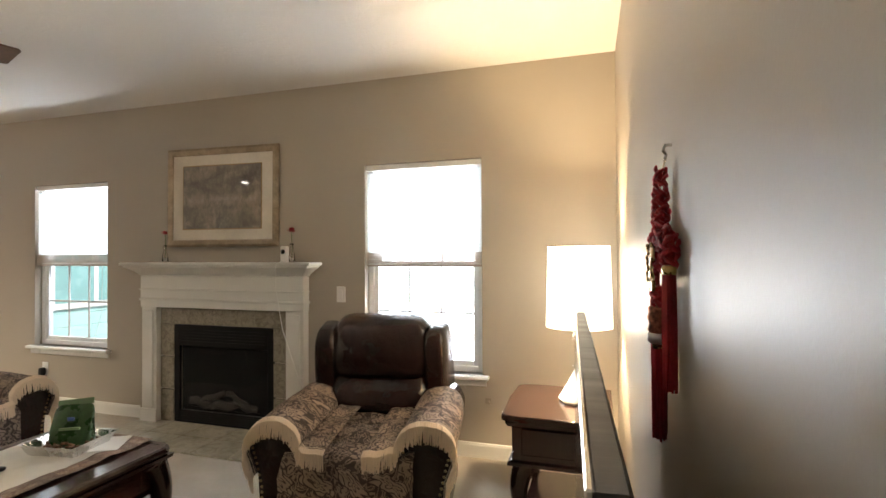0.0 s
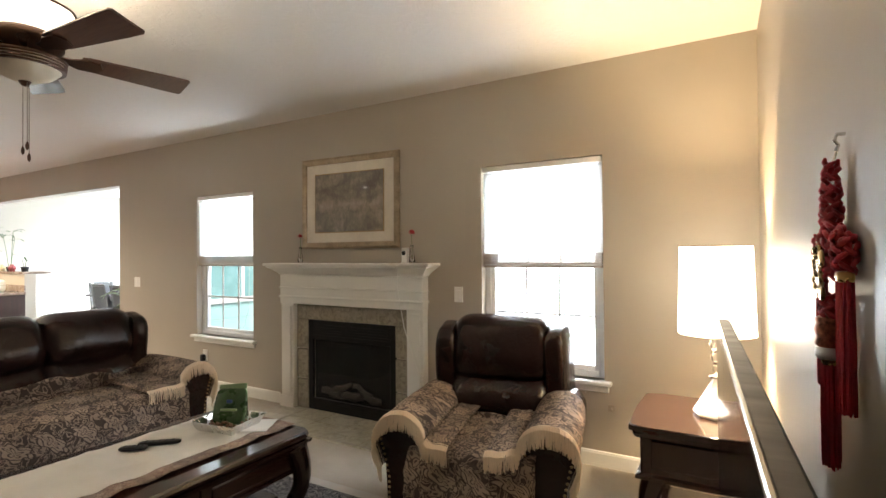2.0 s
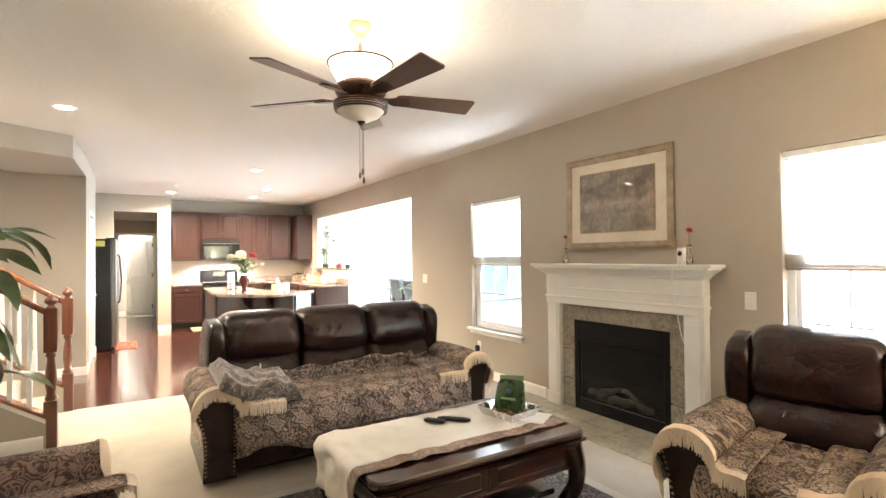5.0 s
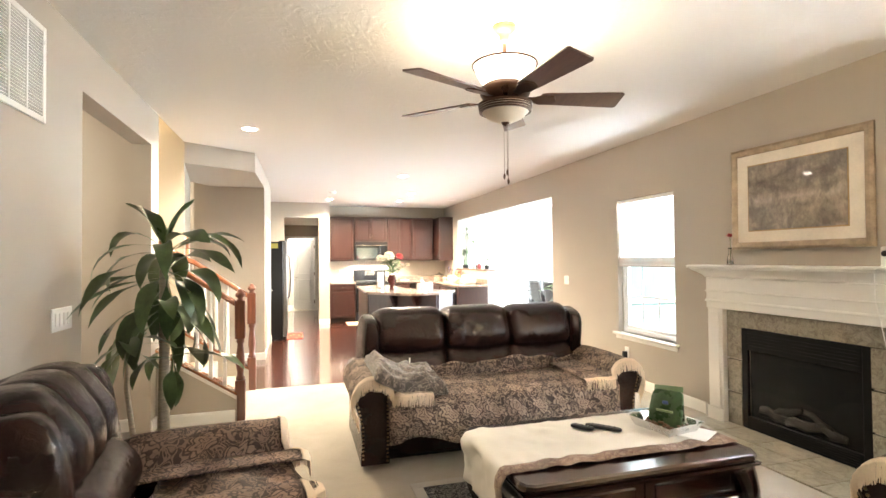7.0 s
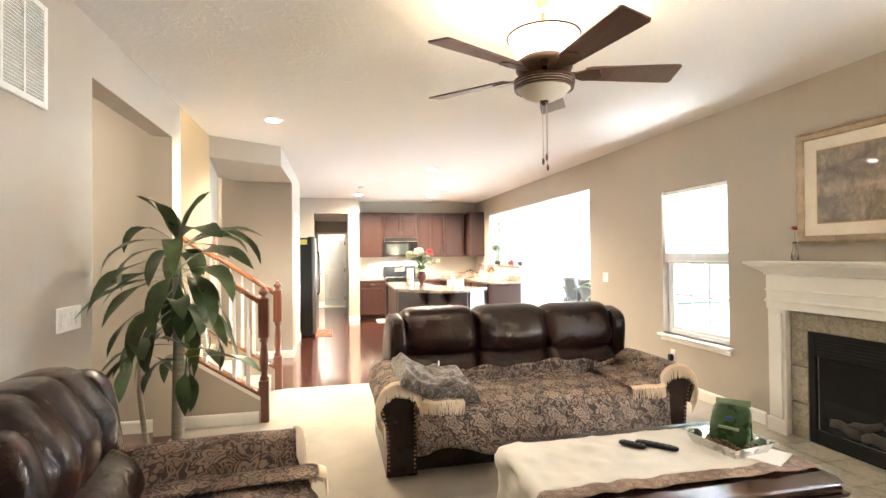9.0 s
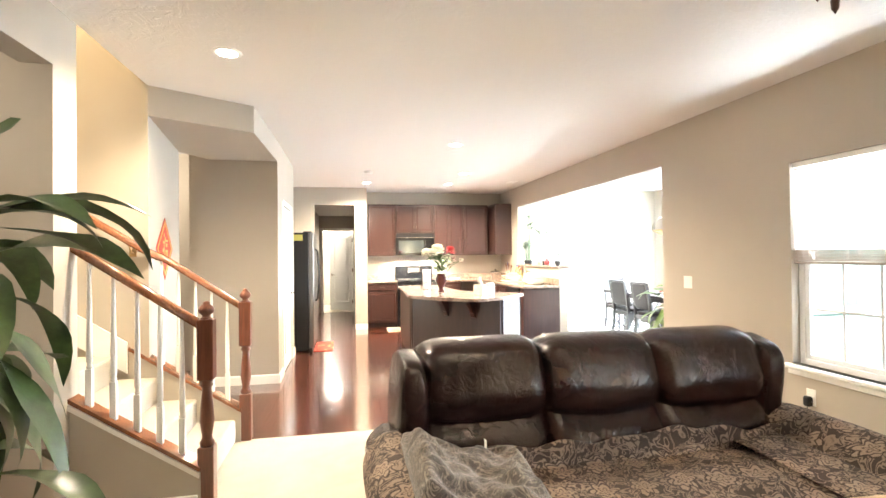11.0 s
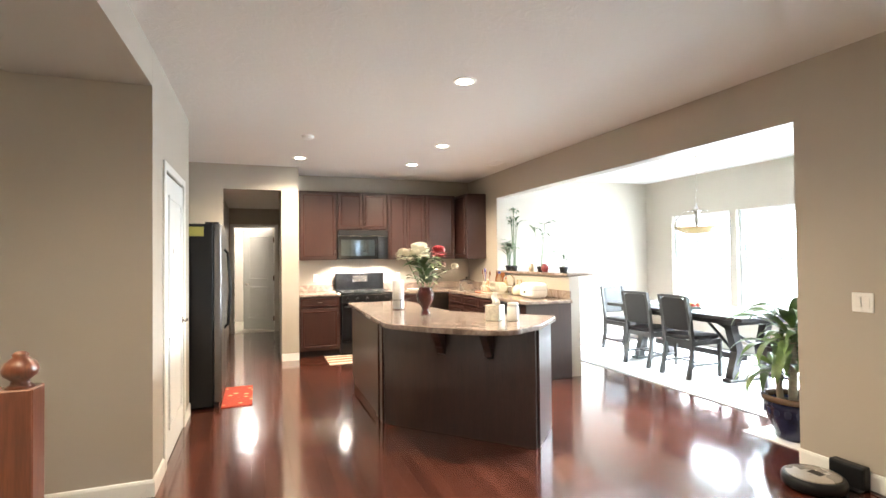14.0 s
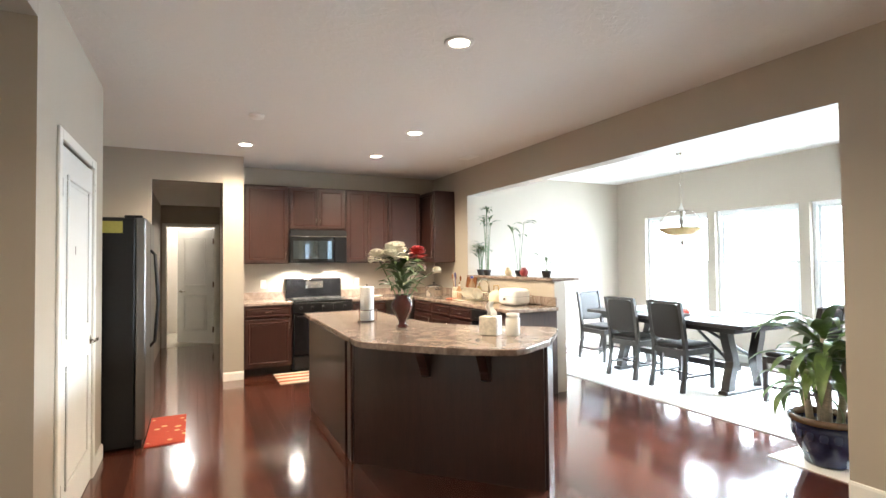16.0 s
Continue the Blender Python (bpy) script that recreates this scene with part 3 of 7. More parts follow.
def window(name, x0, x1, z0, z1, yw, cols, slats):
    w = thing(name, "white vinyl double-hung window with a raised blind", "window", kind="structure")
    f = 0.045
    yo = yw + 0.085
    bm = bmesh.new()
    for a, b, c, d in ((x0, x0 + f, z0, z1), (x1 - f, x1, z0, z1), (x0 + f, x1 - f, z1 - f, z1), (x0 + f, x1 - f, z0, z0 + f)):
        box(a, b, yo - 0.02, yo + 0.06, c, d, 0.004, bm)
    part("window_frame", bm, M["vinyl"], w)
    zm = (z0 + z1) / 2 + 0.01
    for lo, hi, y in ((z0 + f, zm + 0.02, yo - 0.012), (zm - 0.02, z1 - f, yo + 0.022)):
        bm = bmesh.new()
        s = 0.035
        for a, b, c, d in ((x0 + f, x0 + f + s, lo, hi), (x1 - f - s, x1 - f, lo, hi), (x0 + f + s, x1 - f - s, hi - s, hi), (x0 + f + s, x1 - f - s, lo, lo + s)):
            box(a, b, y, y + 0.03, c, d, 0.003, bm)
        sash = part("sash", bm, M["vinyl"], w)
        bm = bmesh.new()
        for i in range(1, cols):
            x = x0 + f + s + (x1 - x0 - 2 * f - 2 * s) * i / cols
            box(x - 0.008, x + 0.008, y + 0.01, y + 0.02, lo + s, hi - s, 0, bm)
        zc = (lo + hi) / 2
        box(x0 + f + s, x1 - f - s, y + 0.0105, y + 0.0195, zc - 0.008, zc + 0.008, 0, bm)
        part("muntin", bm, M["vinyl"], sash)
        pane = part("pane", box(x0 + f + s, x1 - f - s, y + 0.014, y + 0.017, lo + s, hi - s), M["glass"], sash)
        pane.visible_shadow = False
    part("window_sill", box(x0 - 0.05, x1 + 0.05, yw - 0.055, yo - 0.02, z0 - 0.028, z0, 0.006), M["white"], w, "white painted sill board")
    part("apron", box(x0 - 0.03, x1 + 0.03, yw - 0.018, yw, z0 - 0.075, z0 - 0.028, 0.004), M["white"], w)
    if slats:
        b = thing("window_blind", "white slatted blind lowered to the meeting rail", "blind")
        part("headrail", box(x0 + 0.005, x1 - 0.005, yw + 0.01, yw + 0.055, z1 - 0.045, z1 - 0.003, 0.004), M["plastic"], b)
        for k in range(24):
            z = 1.452 + k * 0.0248
            bm = turn(box(x0 + 0.008, x1 - 0.008, -0.0012, 0.0012, -0.0165, 0.0165), pose(0, yw + 0.034, z, 24))
            part("slat", bm, M["slat_lit"], b)
        for k in range(8):
            z = 1.355 + k * 0.0105
            ob = part("slat", box(x0 + 0.008, x1 - 0.008, yw + 0.01, yw + 0.058, z, z + 0.0088, 0.0015), M["slat"], b)
        part("bottom_rail", box(x0 + 0.008, x1 - 0.008, yw + 0.012, yw + 0.056, 1.333, 1.35, 0.004), M["slat"], b)
        for fx in (0.12, 0.5, 0.88):
            x = x0 + (x1 - x0) * fx
            part("ladder_cord", tube([(x, yw + 0.034, 1.34), (x, yw + 0.034, z1 - 0.04)], 0.0012, 5), M["plastic"], b)
        part("pull_cord", tube([(x1 - 0.1, yw + 0.03, 1.34), (x1 - 0.1, yw + 0.025, 0.9), (x1 - 0.1, yw - 0.07, 0.60), (x1 - 0.11, yw - 0.072, 0.5)], 0.0015, 5), M["plastic"], b)
    return w


slm, slt, slb = nodes_of("thin white slat")
trn = add(slt, "ShaderNodeBsdfTranslucent", Color=(0.9, 0.92, 0.93, 1))
mixs = slt.nodes.new("ShaderNodeMixShader")
mixs.inputs[0].default_value = 0.75
slb.inputs["Base Color"].default_value = (0.8, 0.8, 0.78, 1)
slb.inputs["Roughness"].default_value = 0.4
slt.links.new(slb.outputs[0], mixs.inputs[1])
slt.links.new(trn.outputs[0], mixs.inputs[2])
slt.links.new(mixs.outputs[0], slt.nodes["Material Output"].inputs[0])
M["slat_lit"] = slm
M["slat"] = paint("off-white slat", (0.44, 0.38, 0.32), 0.4, vary=0.05)
window("window_1", *W1, *WZ, YF, 3, True)
window("window_2", *W2, *WZ, YF, 3, True)
for i, d in enumerate(DW):
    window("window_%d" % (i + 3), *d, *DZ, YD, 1, False)


def panel_door(name, w, h, label, handle_x):
    """A two-panel door leaf, hinged at x = 0, in the plane y = 0."""
    d = thing(name, label, "door", kind="structure")
    bm = box(0, w, -0.02, 0.02, 0.01, h, 0.003)
    leaf = part("door_leaf", bm, M["door"], d)
    for z0, z1 in ((0.22, 0.88), (1.02, h - 0.14)):
        for sgn in (1, -1):
            bm = bmesh.new()
            y = 0.02 * sgn
            a, b = 0.13, w - 0.13
            for x0, x1, c, e in ((a, b, z0, z0 + 0.03), (a, b, z1 - 0.03, z1), (a, a + 0.03, z0 + 0.03, z1 - 0.03), (b - 0.03, b, z0 + 0.03, z1 - 0.03)):
                box(x0, x1, min(y, y + 0.012 * sgn), max(y, y + 0.012 * sgn), c, e, 0.005, bm)
            box(a + 0.05, b - 0.05, min(y, y + 0.006 * sgn), max(y, y + 0.006 * sgn), z0 + 0.05, z1 - 0.05, 0.005, bm)
            part("door_panel", bm, M["door"], leaf)
    for sgn in (1, -1):
        bm = lathe([(0.03, 0), (0.03, 0.006), (0.012, 0.01), (0.012, 0.045), (0.0, 0.047)], 14)
        turn(bm, pose(handle_x, 0.02 * sgn, 0.93, -90 * sgn))
        tube([(handle_x, 0.055 * sgn, 0.93), (handle_x + (0.05 if handle_x < w / 2 else -0.05), 0.06 * sgn, 0.932), (handle_x + (0.11 if handle_x < w / 2 else -0.11), 0.055 * sgn, 0.928)], [0.011, 0.009, 0.008], 8, bm)
        part("door_handle", bm, M["chrome"], d, "brushed nickel lever", True)
    for z in (0.25, 1.05, 1.82):
        for sgn in (1, -1):
            part("hinge", box(-0.010, 0.016, min(0.014 * sgn, 0.028 * sgn), max(0.014 * sgn, 0.028 * sgn), z - 0.05, z + 0.05, 0.003), M["bronze"], d, "dark bronze hinge")
    return d


def casing(name, x0, x1, z1, y, face=1, w=0.06):
    bm = bmesh.new()
    ya, yb = (y, y + 0.016) if face > 0 else (y - 0.016, y)
    box(x0 - w, x0, ya, yb, 0, z1 + w, 0.004, bm)
    box(x1, x1 + w, ya, yb, 0, z1 + w, 0.004, bm)
    box(x0, x1, ya, yb, z1, z1 + w, 0.004, bm)
    box(x0, x0 + 0.015, y - 0.09, ya if face > 0 else yb, 0, z1, 0, bm)
    box(x1 - 0.015, x1, y - 0.09, ya if face > 0 else yb, 0, z1, 0, bm)
    return bm


structure("trim_pantry_door", casing("", DX[0], DX[1], 2.06, YC), M["white"], "white moulded door casing")
d1 = panel_door("door_1", DX[1] - DX[0] - 0.036, 2.045, "white two-panel pantry door, closed", 0.83)
d1.matrix_basis = pose(DX[1] - 0.018, YC - 0.017, 0, 0, 0, 180)
hk = thing("door_hook", "small dark oval hook plate on the pantry door", "hook", (-8.648, YC + 0.0045, 1.50))
part("plate", turn(lathe([(0.0, 0.0), (0.016, 0.0), (0.016, 0.004), (0.0, 0.006)], 16), pose(0, 0, 0, -90) @ Matrix.Diagonal((1, 2.2, 1, 1))), M["bronze"], hk)
# bath door, standing ajar into the bath
bm = turn(casing("", -0.385, 0.385, 2.06, 0.0), pose(-14.9, -0.055, 0, 0, 0, -90))
structure("trim_bath_door", bm, M["white"], "white moulded door casing")
d2 = panel_door("door_2", 0.74, 2.045, "white two-panel bath door standing ajar", 0.66)
d2.matrix_basis = pose(-15.02, 0.315, 0, 0, 0, 180 + 52)

# floor boards of cherry, laid along x
bw = 0.083
rng = random.Random(3)
near, far = [], []
y = -4.2
while y < YD - bw:
    x = XC - 0.001 - rng.random() * 0.9
    first = XC - 0.001
    while first > -14.85:
        x = max(x, -14.89)
        a, b = x + 0.0006, first - 0.0006
        inside = (-1.3 < y < 3.3)
        if -4.3 < y:
            (near if (inside and first > -9.9) else far).append((a, b, y))
        first = x
        x = x - 0.75 - rng.random() * 0.9
    y += bw
boards = near[:300]
far += near[300:]
floor_wood = thing("floor_wood", "polished red cherry strip floor", "floor", kind="structure")


def board_bm(bm, a, b, y, dz):
    box(a, b, y + 0.0006, y + bw - 0.0006, -0.012, dz, 0, bm)


for a, b, y in boards:
    bm = bmesh.new()
    board_bm(bm, a, b, y, 0.0005 * rng.random())
    part("plank", bm, M["floor"], floor_wood)
bm = bmesh.new()
for a, b, y in far:
    board_bm(bm, a, b, y, 0.0005 * rng.random())
tagged(part("planks", bm, M["floor"], floor_wood), kind="stuff")

# outside face of the dining room bay, seen through the living room window
SIDE = paint("pale teal lap siding", (0.42, 0.70, 0.71), 0.65, vary=0.06)
bay = thing("wall_dining_siding", "pale teal lap siding on the dining bay", "siding", kind="structure")
for k in range(19):
    part("siding_board", box(-6.4995, -6.478, YF + T + 0.01, 6.86, -0.3 + k * 0.165, -0.3 + k * 0.165 + 0.160, 0.002), SIDE, bay)
bw_ = part("bay_window", box(-6.4775, -6.44, 4.45, 5.65, 0.75, 2.15, 0.006), M["vinyl"], bay, "white vinyl side window")
# solid panes, the sky's reflection put into their teal colour
for wy in (4.52, 5.08):
    part("pane", box(-6.4395, -6.436, wy, wy + 0.5, 0.83, 2.07), paint("sky-lit pane %d" % int(wy * 10), (0.25, 0.48, 0.5), 0.25), bw_)
structure("ground_yard", box(-6.45, 60, YF + T + 0.01, 6.899, -0.6, -0.5), paint("pale patio", (0.45, 0.45, 0.42), 0.85))

# ---- the neighbour's house outside ----
house = thing("neighbour_house", "pale blue-green sided house across the yard", "house")
SID = paint("pale teal siding", (0.50, 0.78, 0.79), 0.7)
bm = bmesh.new()
for k in range(40):
    box(-18.0, -7.4, 9.6, 9.63, -0.5 + k * 0.18, -0.5 + k * 0.18 + 0.175, 0, bm)
part("wall", bm, SID, house)
part("core", box(-18.0, -7.4, 9.63, 17, -0.5, 6.7), SID, house)
for wx in (-15.2, -12.3, -9.4):
    for wz in (0.4, 3.4):
        wn_ = part("window", box(wx - 0.55, wx + 0.55, 9.55, 9.6, wz, wz + 1.6, 0.01), M["vinyl"], house)
        part("pane", box(wx - 0.47, wx + 0.47, 9.53, 9.55, wz + 0.08, wz + 1.52), paint("blue-green pane", (0.2, 0.34, 0.36), 0.4), wn_)
part("roof", prism([(-18.4, 9.2), (-7.0, 9.2), (-7.0, 17.4), (-18.4, 17.4)], 6.7, 7.0), M["charcoal"], house)

# ---- living room: fixtures on the walls ----


def plate(name, label, x, y, z, w, face, rockers=1, kind="switch"):
    """A wall plate; face is the way it looks: 'n' for -y, 's' for +y."""
    sgn = -1 if face == "n" else 1
    t = thing(name, label, kind, (x, y, z), 0 if sgn < 0 else 180)
    part("plate", box(-w / 2, w / 2, -0.007, 0, -0.06, 0.06, 0.003), M["plastic"], t)
    for i in range(rockers):
        cx = (i - (rockers - 1) / 2) * 0.046
        if kind == "switch":
            part("rocker", box(cx - 0.017, cx + 0.017, -0.012, -0.0075, -0.034, 0.034, 0.002), M["plastic"], t)
        else:
            for dz in (-0.022, 0.022):
                part("socket", box(cx - 0.017, cx + 0.017, -0.009, -0.0075, dz - 0.014, dz + 0.014, 0.002), M["plastic"], t)
    return t


plate("light_switch", "white rocker light switch on the greige wall", -1.915, YF, 1.12, 0.075, "n")
plate("light_switch", "white double rocker switch beside the wide opening", -6.38, YF, 1.13, 0.12, "n", 2)
plate("light_switch", "white wide switch plate under the air vent", -3.21, YL, 1.145, 0.23, "s", 4)
plate("wall_outlet", "white wall outlet under the window", -5.06, YF, 0.36, 0.075, "n", 1, "outlet")
stub = thing("cable_stub", "small beige cable plate low on the wall", "cable plate", (-0.77, YF, 0.40))
part("plate", box(-0.022, 0.022, -0.006, 0, -0.022, 0.022, 0.003), paint("beige cable plate", (0.36, 0.31, 0.25), 0.6), stub)
part("stub", tube([(0.005, -0.006, 0.0), (0.01, -0.02, -0.005), (0.016, -0.022, -0.02)], 0.005, 6), paint("beige cable plate", (0.36, 0.31, 0.25), 0.6), stub)
adapter = thing("plug_adapter", "black plug-in power adapter in the wall outlet", "adapter", (-5.06, YF - 0.009, 0.335))
part("body", cushion(0.05, 0.045, 0.075, 5, 4, at=(0, -0.024, 0)), M["black"], adapter, smooth=True)
part("cable", tube([(0, -0.03, -0.03), (0.01, -0.035, -0.12), (0.03, -0.05, -0.3)], 0.003, 6), M["black"], adapter)

vent = thing("air_vent", "white steel return-air grille on the wall", "vent", (-2.755, YL, 2.35))
bm = bmesh.new()
for a, b, c, d in ((-0.25, -0.22, -0.235, 0.235), (0.22, 0.25, -0.235, 0.235), (-0.22, 0.22, 0.205, 0.235), (-0.22, 0.22, -0.235, -0.205)):
    box(a, b, 0, 0.014, c, d, 0.003, bm)
part("frame", bm, M["plastic"], vent)
# plain grey sheet behind the slats
part("backing", box(-0.22, 0.22, 0.001, 0.003, -0.205, 0.205), paint("grey vent backing", (0.45, 0.44, 0.42), 0.9), vent)
for x in (-0.075, 0.075):
    part("bar", box(x - 0.007, x + 0.007, 0.003, 0.013, -0.205, 0.205), M["plastic"], vent)
for i in range(26):
    z = -0.195 + i * 0.0156
    bm = box(-0.22, 0.22, 0.003, 0.0105, z, z + 0.003)
    part("slat", bm, M["plastic"], vent)

# ---- fireplace ----
fp = thing("fireplace_mantel", "white painted fireplace surround with stepped crown shelf", "mantel", (-3.0, YF, 0))
for sx in (-1, 1):
    leg = part("pilaster", box(min(sx * 0.64, sx * 0.80), max(sx * 0.64, sx * 0.80), -0.075, 0, 0, 1.0, 0.004), M["white"], fp)
    part("panel_moulding", box(min(sx * 0.665, sx * 0.775), max(sx * 0.665, sx * 0.775), -0.088, -0.076, 0.13, 0.96, 0.005), M["white"], leg)
    part("plinth", box(min(sx * 0.63, sx * 0.81), max(sx * 0.63, sx * 0.81), -0.09, -0.0755, 0, 0.12, 0.004), M["white"], leg)
part("frieze", box(-0.805, 0.805, -0.085, 0, 0.985, 1.255, 0.004), M["white"], fp)
part("lower_moulding", sweep([(0, 0), (0.006, 0), (0.009, 0.01), (0.005, 0.02), (0, 0.024)], [(-0.805, 0, 1.04), (-0.805, -0.085, 1.04), (0.805, -0.085, 1.04), (0.805, 0, 1.04)]), M["white"], fp)
part("upper_moulding", sweep([(0, 0), (0.005, 0), (0.008, 0.008), (0, 0.014)], [(-0.805, 0, 1.13), (-0.805, -0.085, 1.13), (0.805, -0.085, 1.13), (0.805, 0, 1.13)]), M["white"], fp)
part("crown", sweep([(0, 0), (0.008, 0.0), (0.012, 0.012), (0.03, 0.028), (0.06, 0.05), (0.085, 0.066), (0.092, 0.07), (0.092, 0.082), (0, 0.082)], [(-0.805, 0, 1.258), (-0.805, -0.085, 1.258), (0.805, -0.085, 1.258), (0.805, 0, 1.258)]), M["white"], fp)
part("shelf", box(-0.925, 0.925, -0.195, 0, 1.3405, 1.366, 0.009, segs=3), M["white"], fp)
tile = thing("fireplace_tiles", "speckled beige stone tiles framing the firebox", "tiles", (-3.0, YF, 0))
for sx in (-1, 1):
    for k in range(3):
        z = k * 0.28
        part("tile", box(min(sx * 0.497, sx * 0.638), max(sx * 0.497, sx * 0.638), -0.03, 0, z + 0.014, z + 0.279, 0.001), M["surround"], tile)
for k in range(4):
    x = -0.638 + k * 0.319
    part("tile", box(x + 0.001, x + 0.318, -0.03, 0, 0.842, 0.983, 0.001), M["surround"], tile)
SOOT = paint("matt black steel", (0.0045, 0.0043, 0.0042), 0.5, vary=0.3, bump_k=0.05, spec=0.2)
ins = thing("fireplace_insert", "black gas fireplace with glass front and ceramic logs", "fireplace", (-3.0, YF, 0))
bm = bmesh.new()
for a, b, c, d in ((-0.494, -0.44, 0.014, 0.838), (0.44, 0.494, 0.014, 0.838), (-0.44, 0.44, 0.66, 0.838), (-0.44, 0.44, 0.014, 0.12)):
    box(a, b, -0.028, 0.0, c, d, 0.003, bm)
part("frame", bm, SOOT, ins)
for k in range(5):
    part("louvre", box(-0.42, 0.42, -0.032, -0.0285, 0.69 + k * 0.024, 0.703 + k * 0.024), SOOT, ins)
    part("louvre", box(-0.42, 0.42, -0.032, -0.0285, 0.028 + k * 0.017, 0.037 + k * 0.017), SOOT, ins)
part("firebox", box(-0.43, 0.43, -0.004, -0.001, 0.12, 0.66), SOOT, ins)
for lx, lz, ll, rr, an in ((-0.22, 0.18, 0.24, 0.042, 9), (0.02, 0.175, 0.28, 0.044, -5), (0.22, 0.18, 0.22, 0.040, 11), (-0.10, 0.235, 0.25, 0.032, -19), (0.13, 0.24, 0.22, 0.031, 23)):
    bm = tube([(-ll / 2, 0, 0), (-ll / 4, 0.003, 0.008), (0.02, 0, 0), (ll / 2, 0.002, 0.006)], [rr * 0.28, rr * 0.33, rr * 0.36, rr * 0.26], 8)
    for v in bm.verts:
        v.co.z *= 2.6
        v.co += Vector((0, 0, 0.006 * noise.noise(v.co * 30)))
    turn(bm, pose(lx, -0.0155, lz, 0, an, 0))
    part("log", bm, M["log"], ins, "ash-grey ceramic log", True)
gl = part("glass_front", box(-0.44, 0.44, -0.0275, -0.0255, 0.12, 0.66), M["firescreen"], ins)
gl.visible_shadow = False
hearth = thing("hearth", "green-grey stone hearth tiles set in the carpet", "hearth", kind="structure")
for i in range(5):
    for j in range(2):
        x = -3.83 + i * 0.332
        part("tile", box(x + 0.002, x + 0.33, 2.92 + j * 0.275 + 0.002, 2.92 + j * 0.275 + 0.273, -0.01, 0.012, 0.003), M["hearth"], hearth)


def painting_mat():
    m, nt, b = nodes_of("sepia garden print")
    v = coords(nt)
    sep = nt.nodes.new("ShaderNodeSeparateXYZ")
    nt.links.new(v, sep.inputs[0])
    up = nt.nodes.new("ShaderNodeMapRange")
    up.inputs["From Min"].default_value, up.inputs["From Max"].default_value = -0.26, 0.26
    nt.links.new(sep.outputs[2], up.inputs[0])
    n1 = noise_tex(nt, coords(nt, (5, 1, 7)), 1.0, 5, 0.6, 0.4)
    n2 = noise_tex(nt, coords(nt, (26, 1, 16)), 1.0, 4, 0.65, 0.3)
    n3 = noise_tex(nt, coords(nt, (7, 1, 4.5)), 1.0, 4, 0.6, 0.6)
    # dark trees above, a pale pond and path across the middle, flower beds below
    c = ramp(nt, up.outputs[0], [(0.0, (0.12, 0.10, 0.08)), (0.16, (0.19, 0.16, 0.125)), (0.34, (0.13, 0.105, 0.085)), (0.46, (0.34, 0.29, 0.24)), (0.56, (0.15, 0.12, 0.10)), (0.74, (0.095, 0.075, 0.06)), (1.0, (0.16, 0.135, 0.11))])
    c = mixc(nt, ramp(nt, n1, [(0.42, (0,) * 3), (0.6, (0.75,) * 3)]), c, (0.30, 0.255, 0.205))
    c = mixc(nt, ramp(nt, n3, [(0.54, (0,) * 3), (0.66, (0.6,) * 3)]), c, (0.07, 0.055, 0.045))
    c = mixc(nt, 0.6, c, ramp(nt, n2, [(0.3, (0.45,) * 3), (0.7, (1.5,) * 3)]), "MULTIPLY")
    nt.links.new(c, b.inputs["Base Color"])
    b.inputs["Roughness"].default_value = 0.5
    b.inputs["Coat Weight"].default_value = 1.0
    b.inputs["Coat Roughness"].default_value = 0.03
    return m


pic = thing("framed_picture", "sepia garden print in cream mat and champagne-gold frame", "picture", (-2.99, YF - 0.033, 1.905))
pic.matrix_basis = pose(-2.99, YF - 0.033, 1.905, -0.5, 0, 3.0)
prof = [(0.0, 0.0), (0.0, 0.018), (-0.02, 0.03), (-0.05, 0.022), (-0.058, 0.012), (-0.058, 0.0)]
bm = sweep(prof, [(-0.53, -0.41, 0), (0.53, -0.41, 0), (0.53, 0.41, 0), (-0.53, 0.41, 0)], closed=True)
turn(bm, pose(0, 0, 0, 90))
part("frame", bm, paint("champagne gold leaf", (0.38, 0.30, 0.21), 0.4, 0.5, vary=0.25, big=12), pic)
part("mat_board", box(-0.478, 0.478, -0.010, -0.002, -0.358, 0.358), paint("cream mat board", (0.70, 0.645, 0.55), 0.7), pic)
part("inner_bead", box(-0.378, 0.378, -0.0125, -0.0105, -0.268, 0.268), M["brass"], pic)
part("print", box(-0.37, 0.37, -0.0155, -0.013, -0.26, 0.26), painting_mat(), pic)

